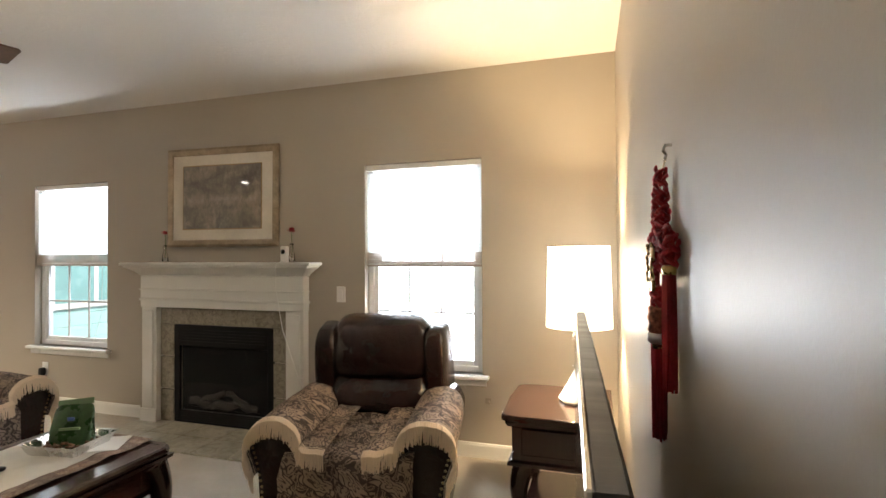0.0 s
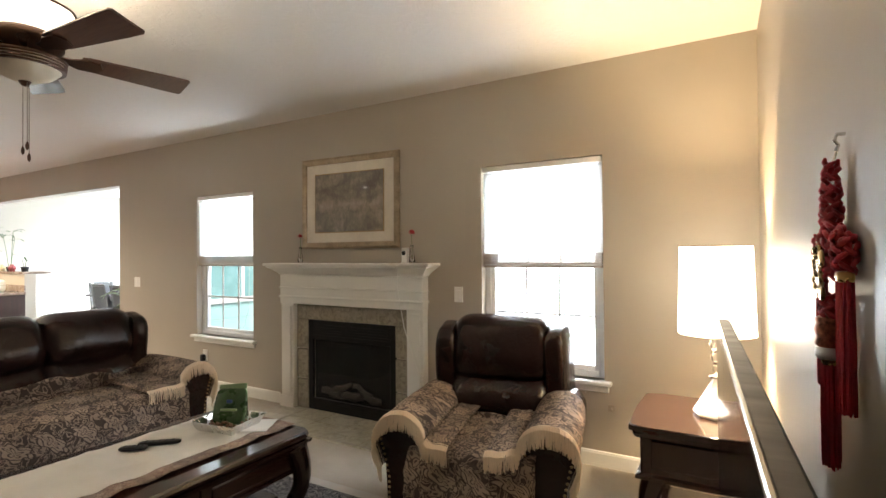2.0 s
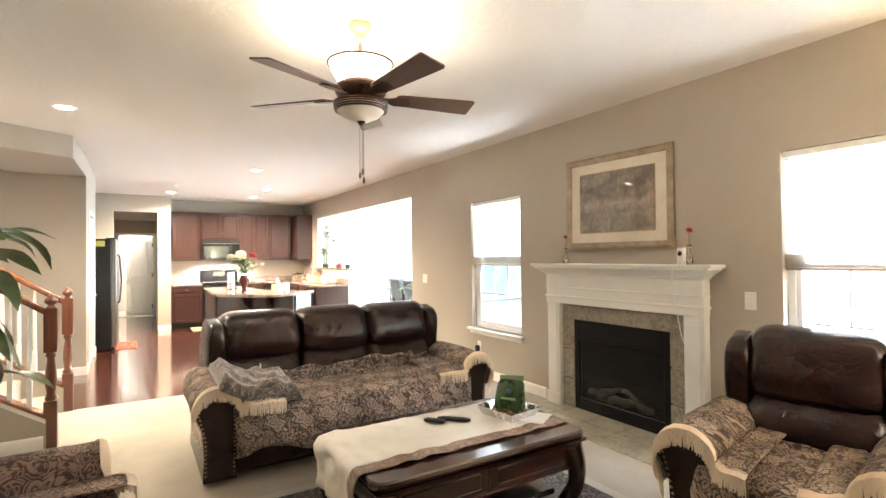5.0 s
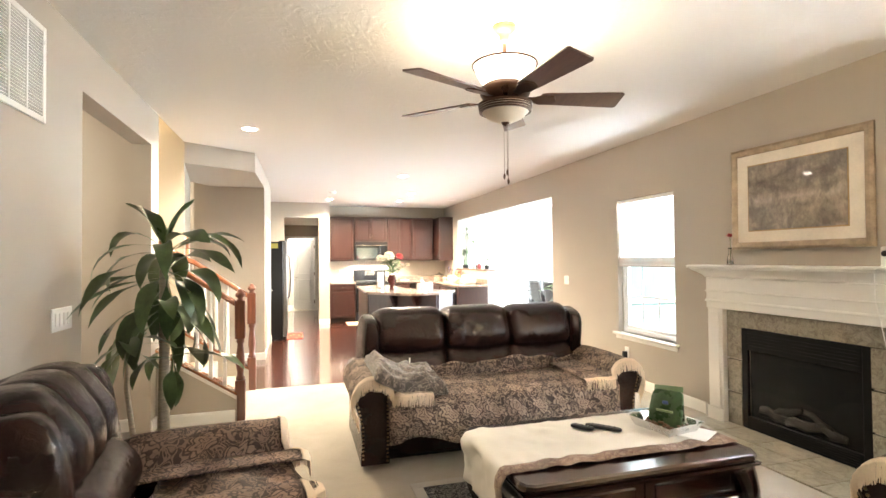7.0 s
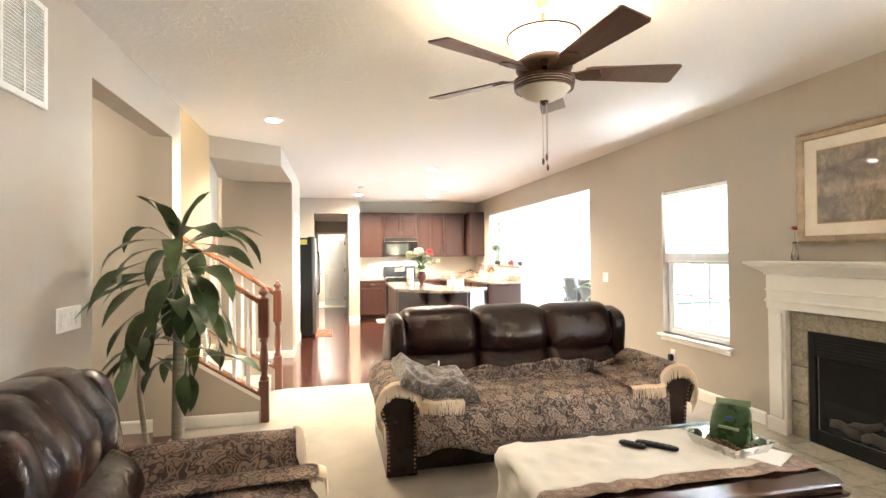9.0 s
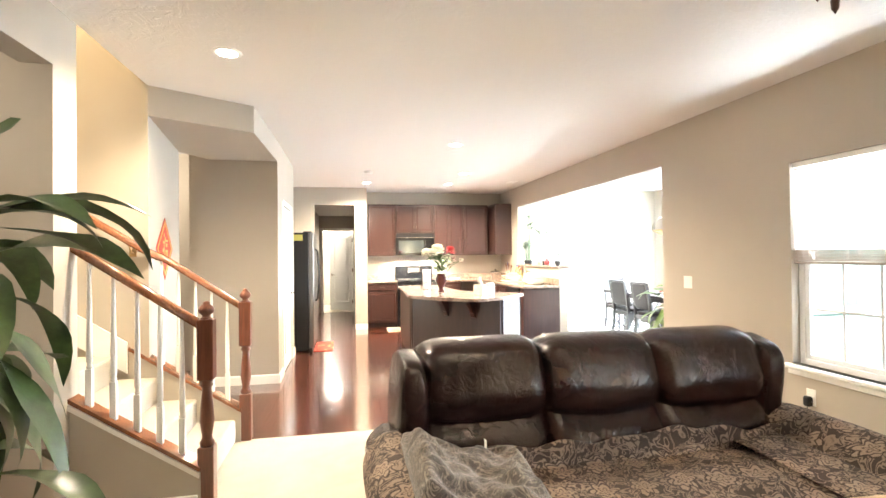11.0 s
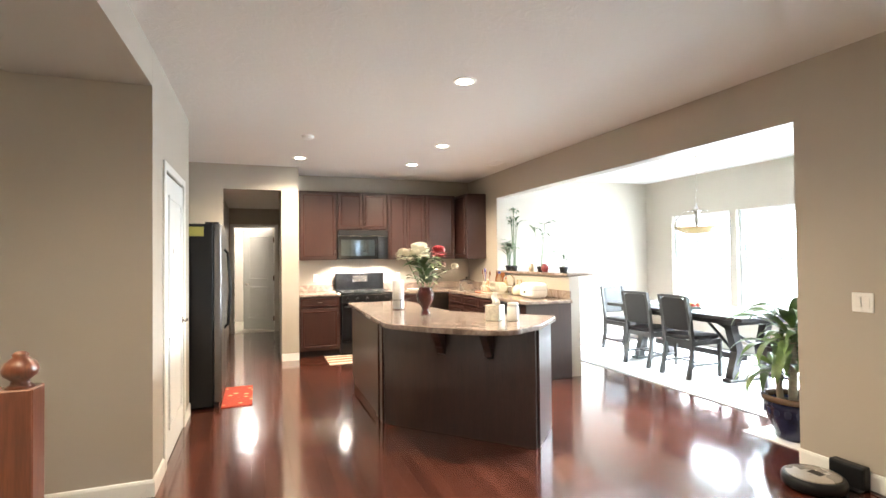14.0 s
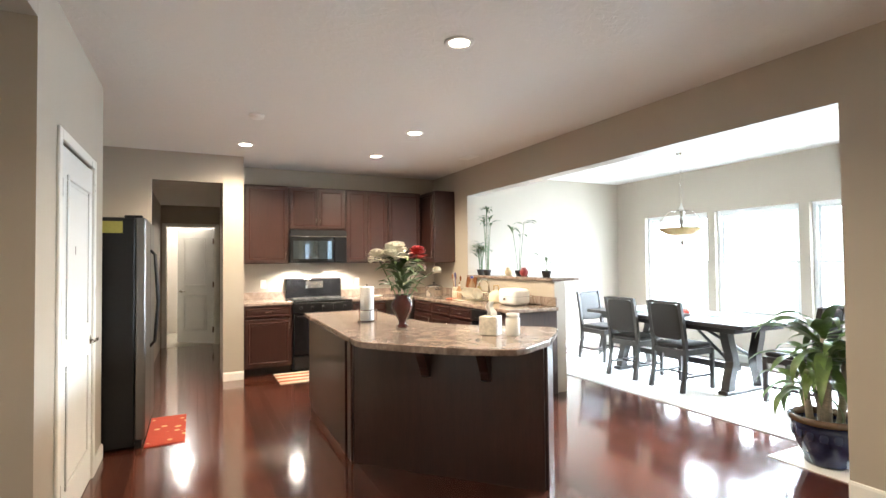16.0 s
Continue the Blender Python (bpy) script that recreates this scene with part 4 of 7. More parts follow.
for vx, turn_z in ((-3.535, 0.3), (-2.295, -0.4)):
    v = thing("bud_vase", "clear glass bud vase with a red carnation", "vase", (vx, YF - 0.085, 1.366))
    part("vase", lathe([(0.024, 0), (0.026, 0.01), (0.022, 0.06), (0.012, 0.1), (0.011, 0.13), (0.016, 0.145), (0.014, 0.145), (0.009, 0.13), (0.01, 0.1), (0.019, 0.06), (0.02, 0.012), (0, 0.01)], 16), M["glass"], v, smooth=True)
    part("stem", tube([(0, 0, 0.015), (0.004, 0, 0.12), (0.012 * turn_z, 0.0, 0.235)], 0.002, 6), paint("green stem", (0.06, 0.13, 0.03), 0.6), v)
    bm = bmesh.new()
    rng = random.Random(int(vx * 100))
    for k in range(34):
        a, el = rng.random() * 6.28, rng.random() * 1.3
        d = Vector((math.cos(a) * math.cos(el), math.sin(a) * math.cos(el), math.sin(el) * 0.8 + 0.15))
        u = d.cross(Vector((0.2, 0.3, 1))).normalized() * 0.011
        c = Vector((0.012 * turn_z, 0, 0.235))
        p, q = c + d * 0.008, c + d * (0.026 + 0.012 * rng.random())
        bm.faces.new([bm.verts.new(x) for x in (p - u * 0.4, p + u * 0.4, q + u + Vector((0, 0, 0.004)), q, q - u)])
    part("bloom", bm, paint("red carnation petals", (0.42, 0.02, 0.03), 0.7, vary=0.3, big=30), v)

cm = thing("security_camera", "small white cube camera on the mantel shelf", "camera", (-2.335, YF - 0.12, 1.366))
part("body", box(-0.026, 0.026, -0.022, 0.022, 0.0, 0.125, 0.008, segs=3), M["plastic"], cm)
part("lens", turn(lathe([(0.017, 0), (0.019, 0.003), (0.014, 0.005), (0, 0.004)], 16), pose(0, -0.022, 0.082, 90)), M["blackgloss"], cm, "black lens")
part("cord", tube([(-0.015, -0.02, 0.012), (-0.012, -0.1, -0.02), (-0.005, -0.105, -0.2), (0.05, -0.1, -0.5), (0.13, -0.03, -0.85), (0.2, 0.06, -1.1)], 0.0028, 6), M["plastic"], cm, "white power cord")

# ---- ceiling fan and lights ----
fan = thing("ceiling_fan", "five-blade bronze ceiling fan with lit glass bowls", "fan", (-2.71, 0.987, H))
part("canopy", lathe([(0.013, -0.10), (0.024, -0.094), (0.03, -0.075), (0.032, -0.05), (0.044, -0.042), (0.066, -0.02), (0.068, 0)], 24), paint("copper canopy", (0.24, 0.085, 0.04), 0.45, 0.3), fan, smooth=True)
part("downrod", lathe([(0.012, -0.42), (0.012, -0.08)], 12), M["bronze"], fan)
part("upper_bowl", lathe([(0.10, -0.335), (0.125, -0.32), (0.155, -0.27), (0.172, -0.222), (0.167, -0.222), (0.15, -0.27), (0.115, -0.315), (0.02, -0.32)], 32), M["uplight"], fan, "lit frosted glass bowl", True)
bm = bmesh.new()
tube([(0.178 * math.cos(a * math.pi / 16), 0.178 * math.sin(a * math.pi / 16), -0.222) for a in range(33)], 0.006, 8, bm)
part("bowl_ring", bm, M["bronze"], fan, smooth=True)
part("motor", lathe([(0.06, -0.44), (0.115, -0.425), (0.14, -0.385), (0.135, -0.345), (0.1, -0.322), (0.02, -0.318)], 32), M["bronze"], fan, smooth=True)
part("switch_housing", lathe([(0.148, -0.452), (0.152, -0.44), (0.12, -0.43), (0.05, -0.425)], 32), M["bronze"], fan, smooth=True)
for k in range(3):
    part("bowl_band", lathe([(0.1485 - k * 0.002, -0.462 - k * 0.012), (0.1505 - k * 0.002, -0.4585 - k * 0.012), (0.1485 - k * 0.002, -0.455 - k * 0.012)], 32), M["bronze"], fan)
part("lower_bowl", lathe([(0.0, -0.545), (0.05, -0.538), (0.1, -0.515), (0.135, -0.48), (0.146, -0.452), (0.05, -0.45)], 32), M["frost"], fan, "cream alabaster glass bowl", True)
part("finial", lathe([(0.0, -0.565), (0.012, -0.56), (0.022, -0.546), (0.024, -0.538), (0, -0.536)], 14), M["bronze"], fan, smooth=True)
for cx, cy, l in ((-0.02, 0.0, 0.27), (0.0, 0.015, 0.3), (0.022, 0.0, 0.255)):
    ch = part("pull_chain", tube([(cx, cy, -0.55), (cx, cy, -0.55 - l)], 0.0016, 5), M["chrome"], fan)
    part("chain_knob", lathe([(0, -0.59 - l), (0.006, -0.58 - l), (0.007, -0.565 - l), (0.002, -0.55 - l)], 8, at=(cx, cy, 0)), M["bronze"], ch)
M["blade"] = wood("walnut fan blade", (0.06, 0.026, 0.018), (0.13, 0.06, 0.038), 0.3, 0.6, 0)
for k in range(5):
    a = 7 + 72 * k
    pts = [(0.2, -0.046), (0.23, -0.055), (0.57, -0.073), (0.652, -0.075), (0.664, -0.066), (0.664, 0.066), (0.652, 0.075), (0.57, 0.073), (0.23, 0.055), (0.2, 0.046)]
    bm = prism(pts, -0.004, 0.004)
    turn(bm, pose(0, 0, -0.404, 0, 0, a) @ pose(0, 0, 0, -13))
    bl = part("blade", bm, M["blade"], fan, "dark walnut blade")
    bm = prism([(0.1, -0.02), (0.16, -0.025), (0.2, -0.045), (0.27, -0.04), (0.29, 0), (0.27, 0.04), (0.2, 0.045), (0.16, 0.025), (0.1, 0.02)], -0.012, -0.005)
    turn(bm, pose(0, 0, -0.404, 0, 0, a) @ pose(0, 0, 0, -13))
    part("blade_iron", bm, M["bronze"], bl)

for cx, cy in CANS:
    c = thing("recessed_light", "lit recessed ceiling downlight with white trim", "light", (cx, cy, H), group="recessed lights")
    part("trim_ring", lathe([(0.062, -0.006), (0.088, -0.006), (0.092, 0.0), (0.062, 0.0)], 28, ring=True), M["plastic"], c, smooth=True)
    part("lens", lathe([(0.0, -0.004), (0.061, -0.004), (0.061, -0.001), (0.0, -0.001)], 24), M["bulb"], c)
smoke = thing("smoke_detector", "white round smoke detector on the ceiling", "detector", (-9.86, 0.5, H))
part("body", lathe([(0.0, -0.038), (0.045, -0.036), (0.06, -0.025), (0.066, 0)], 24), M["plastic"], smoke, smooth=True)
cv = thing("ceiling_vent", "white square ceiling air register", "vent", (-10.69, 3.13, H))
part("frame", box(-0.15, 0.15, -0.075, 0.075, -0.006, 0, 0.002), M["plastic"], cv)
for k in range(6):
    part("slat", box(-0.13, 0.13, -0.058 + k * 0.02, -0.046 + k * 0.02, -0.01, -0.0065), M["plastic"], cv)

# ---- seating ----


def arm_profile(off=0.0):
    """Scroll arm in (across, up): inner face, roll, outer face."""
    pts = [(-0.115 - off, 0.30), (-0.118 - off, 0.47)]
    for k in range(13):
        a = math.radians(172 - k * 17)
        pts.append(((0.128 + off) * math.cos(a) + 0.005, 0.495 + (0.128 + off) * math.sin(a)))
    pts.append((0.088 + off, 0.36))
    return pts


def back_panel(bw, cx, d1, top, v0, v1, seed, channels=1):
    """One stuffed panel of a reclining back between two heights, with soft sides and a pinched seam."""
    h = top - 0.42
    prof = [(-0.31, 0.0), (-0.36, 0.14), (-0.355, 0.28), (-0.29, 0.425), (-0.275, 0.44), (-0.305, 0.47), (-0.33, 0.60), (-0.31, 0.76), (-0.265, 0.93), (-0.18, 0.995), (-0.09, 1.0), (-0.01, 0.94), (0.03, 0.8), (0.03, 0.5), (0.03, 0.05)]
    prof = prof[:5] if v0 < 0.2 else prof[4:]
    n = len(prof) - 1

    def at(u, v):
        f = v * n
        i = min(int(f), n - 1)
        k = f - i
        p = [Vector(prof[max(0, min(n, i + q))]) for q in (-1, 0, 1, 2)]
        y, z = 0.5 * (2 * p[1] + (p[2] - p[0]) * k + (2 * p[0] - 5 * p[1] + 4 * p[2] - p[3]) * k * k + (3 * p[1] - 3 * p[2] + p[3] - p[0]) * k ** 3)
        e = abs(2 * u - 1)
        side = e ** 12
        w = 0.010 * noise.noise(Vector((u * 3 + seed, v * 3, 1))) + 0.004 * noise.noise(Vector((u * 13 + seed, v * 4, 2))) * (0.4 + e)
        for q in range(1, channels):
            w += 0.022 * math.exp(-((u - q / channels) / 0.018) ** 2) - 0.012 * math.sin(math.pi * (u * channels % 1.0))
        back = 0.07 * side * (1 if y < -0.12 else 0.3)
        sag = 0.02 * (1 - e * e) * max(0.0, 1 - abs(z - 0.44) / 0.12)
        return Vector((cx + (u - 0.5) * (bw + 0.01), d1 + y + back + w, 0.42 + h * z - 0.055 * e ** 8 * max(0, z - 0.6) * 2.5 - sag))
    return sheet(at, 26 if channels == 1 else 72, 34)


def couch(name, w, backs, top, label, at, rz, throw, tlabel, recline=0, channels=1):
    """A rolled-arm leather seat facing -y, with a fringed throw over seat and arms."""
    s = thing(name, label, name.replace("_", " "), at, rz)
    d0, d1 = -0.46, 0.44
    lean = pose(0, d1 - 0.2, 0.42, -recline) @ pose(0, 0.2 - d1, -0.42)
    xi = w / 2 - (0.25 if backs > 1 else 0.205)
    part("base", box(-w / 2 + 0.1, w / 2 - 0.1, d0 + 0.07, d1 - 0.05, 0.03, 0.34, 0.03, segs=3), M["leather"], s, smooth=False)
    for fx in (-w / 2 + 0.18, w / 2 - 0.18):
        for fy in (d0 + 0.14, d1 - 0.12):
            part("foot", lathe([(0.03, 0), (0.035, 0.012), (0.025, 0.032)], 10, at=(fx, fy, 0)), M["black"], s)
    for sx in (-1, 1):
        prof = [(-0.11, 0.04)] + arm_profile() + [(0.08, 0.2), (0.085, 0.04)]
        bm = bmesh.new()
        n = 8
        rings = []
        for i in range(n + 1):
            y = d0 + (d1 - d0 - 0.05) * i / n
            rings.append([bm.verts.new((sx * (w / 2 - 0.135 + px), y, pz + 0.012 * math.sin(i / n * 3.1))) for px, pz in prof])
        for a, b in zip(rings, rings[1:]):
            for k in range(len(prof)):
                bm.faces.new((a[k], a[(k + 1) % len(prof)], b[(k + 1) % len(prof)], b[k]))
        bm.faces.new(rings[0])
        bm.faces.new(rings[-1])
        arm = part("arm", bm, M["leather"], s)
        bm = bmesh.new()
        outline = [(-0.095, 0.06), (-0.1, 0.3), (-0.1, 0.46)] + [(0.112 * math.cos(math.radians(170 - k * 25)) + 0.005, 0.495 + 0.112 * math.sin(math.radians(170 - k * 25))) for k in range(9)] + [(0.07, 0.3), (0.07, 0.06)]
        for (ax, az), (bx, bz) in zip(outline, outline[1:]):
            ln = math.hypot(bx - ax, bz - az)
            m = max(1, round(ln / 0.028))
            for q in range(m):
                cx, cz = ax + (bx - ax) * q / m, az + (bz - az) * q / m
                turn_m = pose(sx * (w / 2 - 0.135 + cx), d0, cz, 90)
                nb = lathe([(0.008, 0), (0.006, 0.004), (0, 0.006)], 6)
                turn(nb, turn_m)
                me = bpy.data.meshes.new("tmp")
                nb.to_mesh(me)
                nb.free()
                bm.from_mesh(me)
                bpy.data.meshes.remove(me)
        part("nailhead_trim", bm, M["brass"], arm, "antique brass nailheads", True)
        part("wing", turn(cushion(0.15, 0.34, 0.68, 4.2, 10, 0.004, sx), lean @ pose(sx * (xi + 0.052), d1 - 0.13, top - 0.39, 10, 0, -6 * sx)), M["leather"], s, smooth=True)
    bw_ = 2 * xi / backs
    for i in range(backs):
        cx = -xi + bw_ * (i + 0.5)
        part("seat_cushion", cushion(bw_ - 0.004, 0.74, 0.2, 5, 12, 0.006, i, (cx, d0 + 0.38, 0.36)), M["leather"], s, smooth=True)
        part("lumbar_cushion", turn(back_panel(bw_, cx, d1, top, 0.0, 0.44, i), lean), M["leather"], s, smooth=True)
        part("head_cushion", turn(back_panel(bw_, cx, d1, top, 0.44, 1.0, i + 4, channels), lean), M["leather"], s, smooth=True)
    part("back_shell", turn(box(-xi + 0.02, xi - 0.02, -0.06, 0.06, 0.2, top - (0.13 if backs == 1 and not recline else 0.06), 0.04, segs=3), lean @ pose(0, d1 - 0.04, 0, 4)), M["leather"], s)

    th = thing(name + "_throw", tlabel, "throw", at, rz)
    rg = random.Random(int(w * 100))

    def seat_at(u, v):
        x = -xi - 0.02 + (2 * xi + 0.04) * u
        rise = 0.12 if w > 1.5 else 0.035
        ln = v * (0.84 + rise) - rise * (1 + 0.5 * noise.noise(Vector((x * 5, w, 7))))
        fold = 2.6 if w < 1.5 else 1.5
        wob = 0.012 * fold * noise.noise(Vector((x * 5, v * 6, w))) + 0.008 * fold * noise.noise(Vector((x * 13, v * 15, 3)))
        back = d1 - 0.375
        reach = back - d0 + 0.0
        if ln < 0:
            y, z = back + 0.006 - 0.02 * math.sin(x * 7) ** 2 - abs(wob), 0.472 - 0.9 * ln
        elif ln < reach:
            y, z = back - ln, 0.472 + 0.03 * math.sin(3.1 * ln / reach) + wob
        else:
            e = (ln - reach)
            r = 0.06
            if e < r * 1.57:
                y, z = d0 - r * math.sin(e / r), 0.472 - r * (1 - math.cos(e / r)) + wob * 0.5
            else:
                y, z = d0 - r - 0.012 + wob * 1.6, 0.472 - r - (e - r * 1.57)
                z += 0.025 * math.sin(x * 9 + w)
        return Vector((x, y, z))
    part("seat_cover", sheet(seat_at, max(24, int(w * 26)), 34, 0.006), throw, th, smooth=True)
    for sx in (-1, 1):
        ap = [(-0.40 if w > 1.5 else -0.27, 0.516), (-0.30 if w > 1.5 else -0.24, 0.524), (-0.21, 0.522), (-0.155, 0.53)] + arm_profile(0.011)[2:]

        def arm_at(u, v, sx=sx, ap=ap):
            f = u * (len(ap) - 1)
            i = min(int(f), len(ap) - 2)
            px = ap[i][0] + (ap[i + 1][0] - ap[i][0]) * (f - i)
            pz = ap[i][1] + (ap[i + 1][1] - ap[i][1]) * (f - i)
            y = d0 - 0.02 + v * 0.66
            y -= (0.075 - 0.16 * max(0.0, -px - 0.25)) * max(0.0, min(1.0, (-px - 0.12) / 0.06)) * (1 - v)
            wob = 0.008 * noise.noise(Vector((px * 9 + sx, y * 7, pz * 9)))
            return Vector((sx * (w / 2 - 0.135 + px + wob), y + 0.012 * noise.noise(Vector((u * 5, sx, 1))), pz + 0.012 * math.sin(v * 2.2) + abs(wob)))
        cov = part("arm_cover", sheet(arm_at, 44, 18, 0.005), throw, th, smooth=True)
        bm = bmesh.new()
        nst = 300
        for k in range(nst):
            u = k / nst
            p = arm_at(u, 0)
            c = Vector((sx * (w / 2 - 0.135), p.y, 0.46))
            out = (p - c)
            out.y = 0
            out = out.normalized() * 0.012 if u > 0.2 else Vector((0, -0.012, 0))
            ln = 0.078 * (0.85 + 0.3 * rg.random())
            q1 = p + out * 0.6 + Vector((rg.uniform(-0.004, 0.004), -0.016, -0.012))
            q2 = p + Vector((rg.uniform(-0.008, 0.008), -0.022 - 0.006 * rg.random(), -ln))
            tube([p + Vector((0, 0.012, 0.004)) + out * 0.3, q1, q2], [0.004, 0.0036, 0.002], 4, bm)
        part("fringe", bm, M["fringe"], cov, "cream tasselled fringe")
    return s


couch("sofa", 2.27, 3, 1.03, "dark brown leather three-seat sofa with rolled arms", (-4.03, 1.36, 0), 90, M["damask"], "brown and gold damask throw spread over the sofa")
couch("recliner", 1.0, 1, 1.05, "dark brown leather recliner beside the fireplace", (-1.26, 2.64, 0), 11, M["damask"], "gold-brown damask throw with cream fringe on the recliner")
couch("recliner", 1.08, 1, 1.07, "dark brown leather recliner by the vent wall", (-2.36, -0.63, 0), 188, M["damask_red"], "russet damask throw over the recliner's arms", 17, 3)


def blanket_at(u, v):
    x, y = -4.06 + 0.56 * u, 0.36 + 0.52 * v
    n = noise.noise(Vector((u * 4.2, v * 4.6, 2.0))) * 0.05 + noise.noise(Vector((u * 11, v * 9, 5.0))) * 0.02
    arm = 0.13 * max(0.0, 1 - v * 2.1)
    edge = min(u, 1 - u, v, 1 - v)
    lift = 0.11 * min(1.0, edge * 9) ** 0.6
    return Vector((x + 0.03 * n * 10 * (v - 0.5), y, 0.50 + arm + lift + n * min(1, edge * 8) + 0.03 * (1 - u)))


def plush_mat():
    m, nt, b = nodes_of("grey plush blanket")
    v = coords(nt)
    w = noise_tex(nt, v, 11, 2, 0.5, 2.0)
    f = noise_tex(nt, v, 240, 3)
    c = ramp(nt, w, [(0.38, (0.06, 0.048, 0.039)), (0.44, (0.085, 0.068, 0.055)), (0.47, (0.36, 0.30, 0.245)), (0.50, (0.075, 0.058, 0.047)), (0.57, (0.10, 0.08, 0.065)), (0.6, (0.33, 0.27, 0.22)), (0.63, (0.065, 0.05, 0.041))])
    nt.links.new(mixc(nt, 1.0, c, ramp(nt, f, [(0.3, (0.6,) * 3), (0.7, (1.1,) * 3)]), "MULTIPLY"), b.inputs["Base Color"])
    b.inputs["Roughness"].default_value = 0.9
    b.inputs["Sheen Weight"].default_value = 0.5
    bump(nt, b, f, 0.5, 0.006)
    return m


bl = thing("folded_blanket", "grey patterned plush blanket bunched on the sofa arm", "blanket")
part("cloth", sheet(blanket_at, 40, 40, 0.03), plush_mat(), bl, smooth=True)
part("tag", box(-3.98, -3.955, 0.70, 0.703, 0.63, 0.67), M["paper"], bl, "white cloth label")

# ---- coffee table ----
ct = thing("coffee_table", "dark carved cherry coffee table with cabriole legs", "table", (-2.485, 1.422, 0))
TX, TY, TZ = 0.40, 0.64, 0.475
CUT = 0.055
RIM = [(-TX, -TY + CUT), (-TX, TY - CUT), (-TX + CUT * 0.35, TY - CUT * 0.35), (-TX + CUT, TY), (TX - CUT, TY), (TX - CUT * 0.35, TY - CUT * 0.35), (TX, TY - CUT), (TX, -TY + CUT), (TX - CUT * 0.35, -TY + CUT * 0.35), (TX - CUT, -TY), (-TX + CUT, -TY), (-TX + CUT * 0.35, -TY + CUT * 0.35)]
part("tabletop", sweep([(-0.012, 0), (0, 0.01), (0.004, 0.022), (0, 0.036), (-0.008, 0.045), (-0.04, 0.045), (-0.04, 0.0)], [(x, y, TZ - 0.045) for x, y in RIM[::-1]], closed=True), M["darkwood"], ct)
part("top_panel", box(-TX + 0.036, TX - 0.036, -TY + 0.036, TY - 0.036, TZ - 0.03, TZ - 0.001), M["darkwood"], ct)
part("top_moulding", sweep([(0, 0), (0.0, 0.03), (0.028, 0.03), (0.022, 0.012)], [(-TX + 0.03, -TY + 0.03, TZ - 0.077), (-TX + 0.03, TY - 0.03, TZ - 0.077), (TX - 0.03, TY - 0.03, TZ - 0.077), (TX - 0.03, -TY + 0.03, TZ - 0.077)][::-1], closed=True), M["darkwood"], ct)
for sx in (-1, 1):
    for k in range(2):
        a, b = -TY + 0.1 + k * 0.543, -TY + 0.1 + k * 0.543 + 0.533
        x0, x1 = sorted((sx * (TX - 0.075), sx * (TX - 0.05)))
        dr = part("drawer_front", box(x0, x1, a, b, TZ - 0.2, TZ - 0.078, 0.004), M["darkwood"], ct)
        x0, x1 = sorted((sx * (TX - 0.05), sx * (TX - 0.042)))
        part("raised_panel", box(x0, x1, a + 0.05, b - 0.05, TZ - 0.178, TZ - 0.1, 0.006), M["darkwood"], dr)
for sy in (-1, 1):
    y0, y1 = sorted((sy * (TY - 0.075), sy * (TY - 0.05)))
    part("end_apron", box(-TX + 0.08, TX - 0.08, y0, y1, TZ - 0.2, TZ - 0.078, 0.004), M["darkwood"], ct)
part("apron_moulding", sweep([(0, 0), (0.0, 0.022), (0.016, 0.018), (0.02, 0.006), (0.012, 0)], [(-TX + 0.055, -TY + 0.055, TZ - 0.215), (-TX + 0.055, TY - 0.055, TZ - 0.215), (TX - 0.055, TY - 0.055, TZ - 0.215), (TX - 0.055, -TY + 0.055, TZ - 0.215)][::-1], closed=True), M["darkwood"], ct)


def scroll_leg(h, r):
    """A heavy S-shaped leg with a scrolled foot, leaning out along +x."""
    pts, rs = [], []
    for k in range(15):
        t = k / 14
        out = 0.045 * math.sin(t * math.pi * 1.15) - 0.055 * max(0, t - 0.62) * 1.6 + 0.11 * max(0, t - 0.8) * 2
        pts.append((out, 0, h * (1 - t)))
        rs.append(r * (1.0 - 0.35 * math.sin(t * math.pi * 0.75) + (0.55 * max(0, t - 0.78) * 4.5 if t < 0.97 else 0.25)))
    bm = tube(pts, rs, 10)
    return bm


for sx in (-1, 1):
    for sy in (-1, 1):
        ang = math.degrees(math.atan2(sy, sx))
        part("leg", turn(scroll_leg(TZ - 0.08, 0.07), pose(sx * (TX - 0.075), sy * (TY - 0.075), 0.006, 0, 0, ang)), M["darkwood"], ct, smooth=True)
part("lower_shelf", box(-TX + 0.12, TX - 0.12, -TY + 0.13, TY - 0.13, 0.10, 0.135, 0.01), M["darkwood"], ct)

run = thing("table_runner", "cream satin runner with brocade border on the coffee table", "runner", (-2.485, 1.422, 0))


def runner_at(u, v, w=0.255):
    x = -0.06 - w + 2 * w * u
    ln = v * 1.47 - 0.27
    n = 0.016 * noise.noise(Vector((x * 8, ln * 7, 1))) + 0.006 * noise.noise(Vector((x * 22, ln * 19, 2)))
    if ln < 0.0:
        r = 0.03
        e = -ln
        if e < r * 1.57:
            return Vector((x, -TY - 0.004 - r * math.sin(e / r) + 0.0, TZ + 0.006 - r * (1 - math.cos(e / r)) + 0))
        return Vector((x, -TY - 0.034 + 2 * n, TZ + 0.006 - r - (e - r * 1.57)))
    return Vector((x, -TY + ln, TZ + 0.005 + abs(n)))


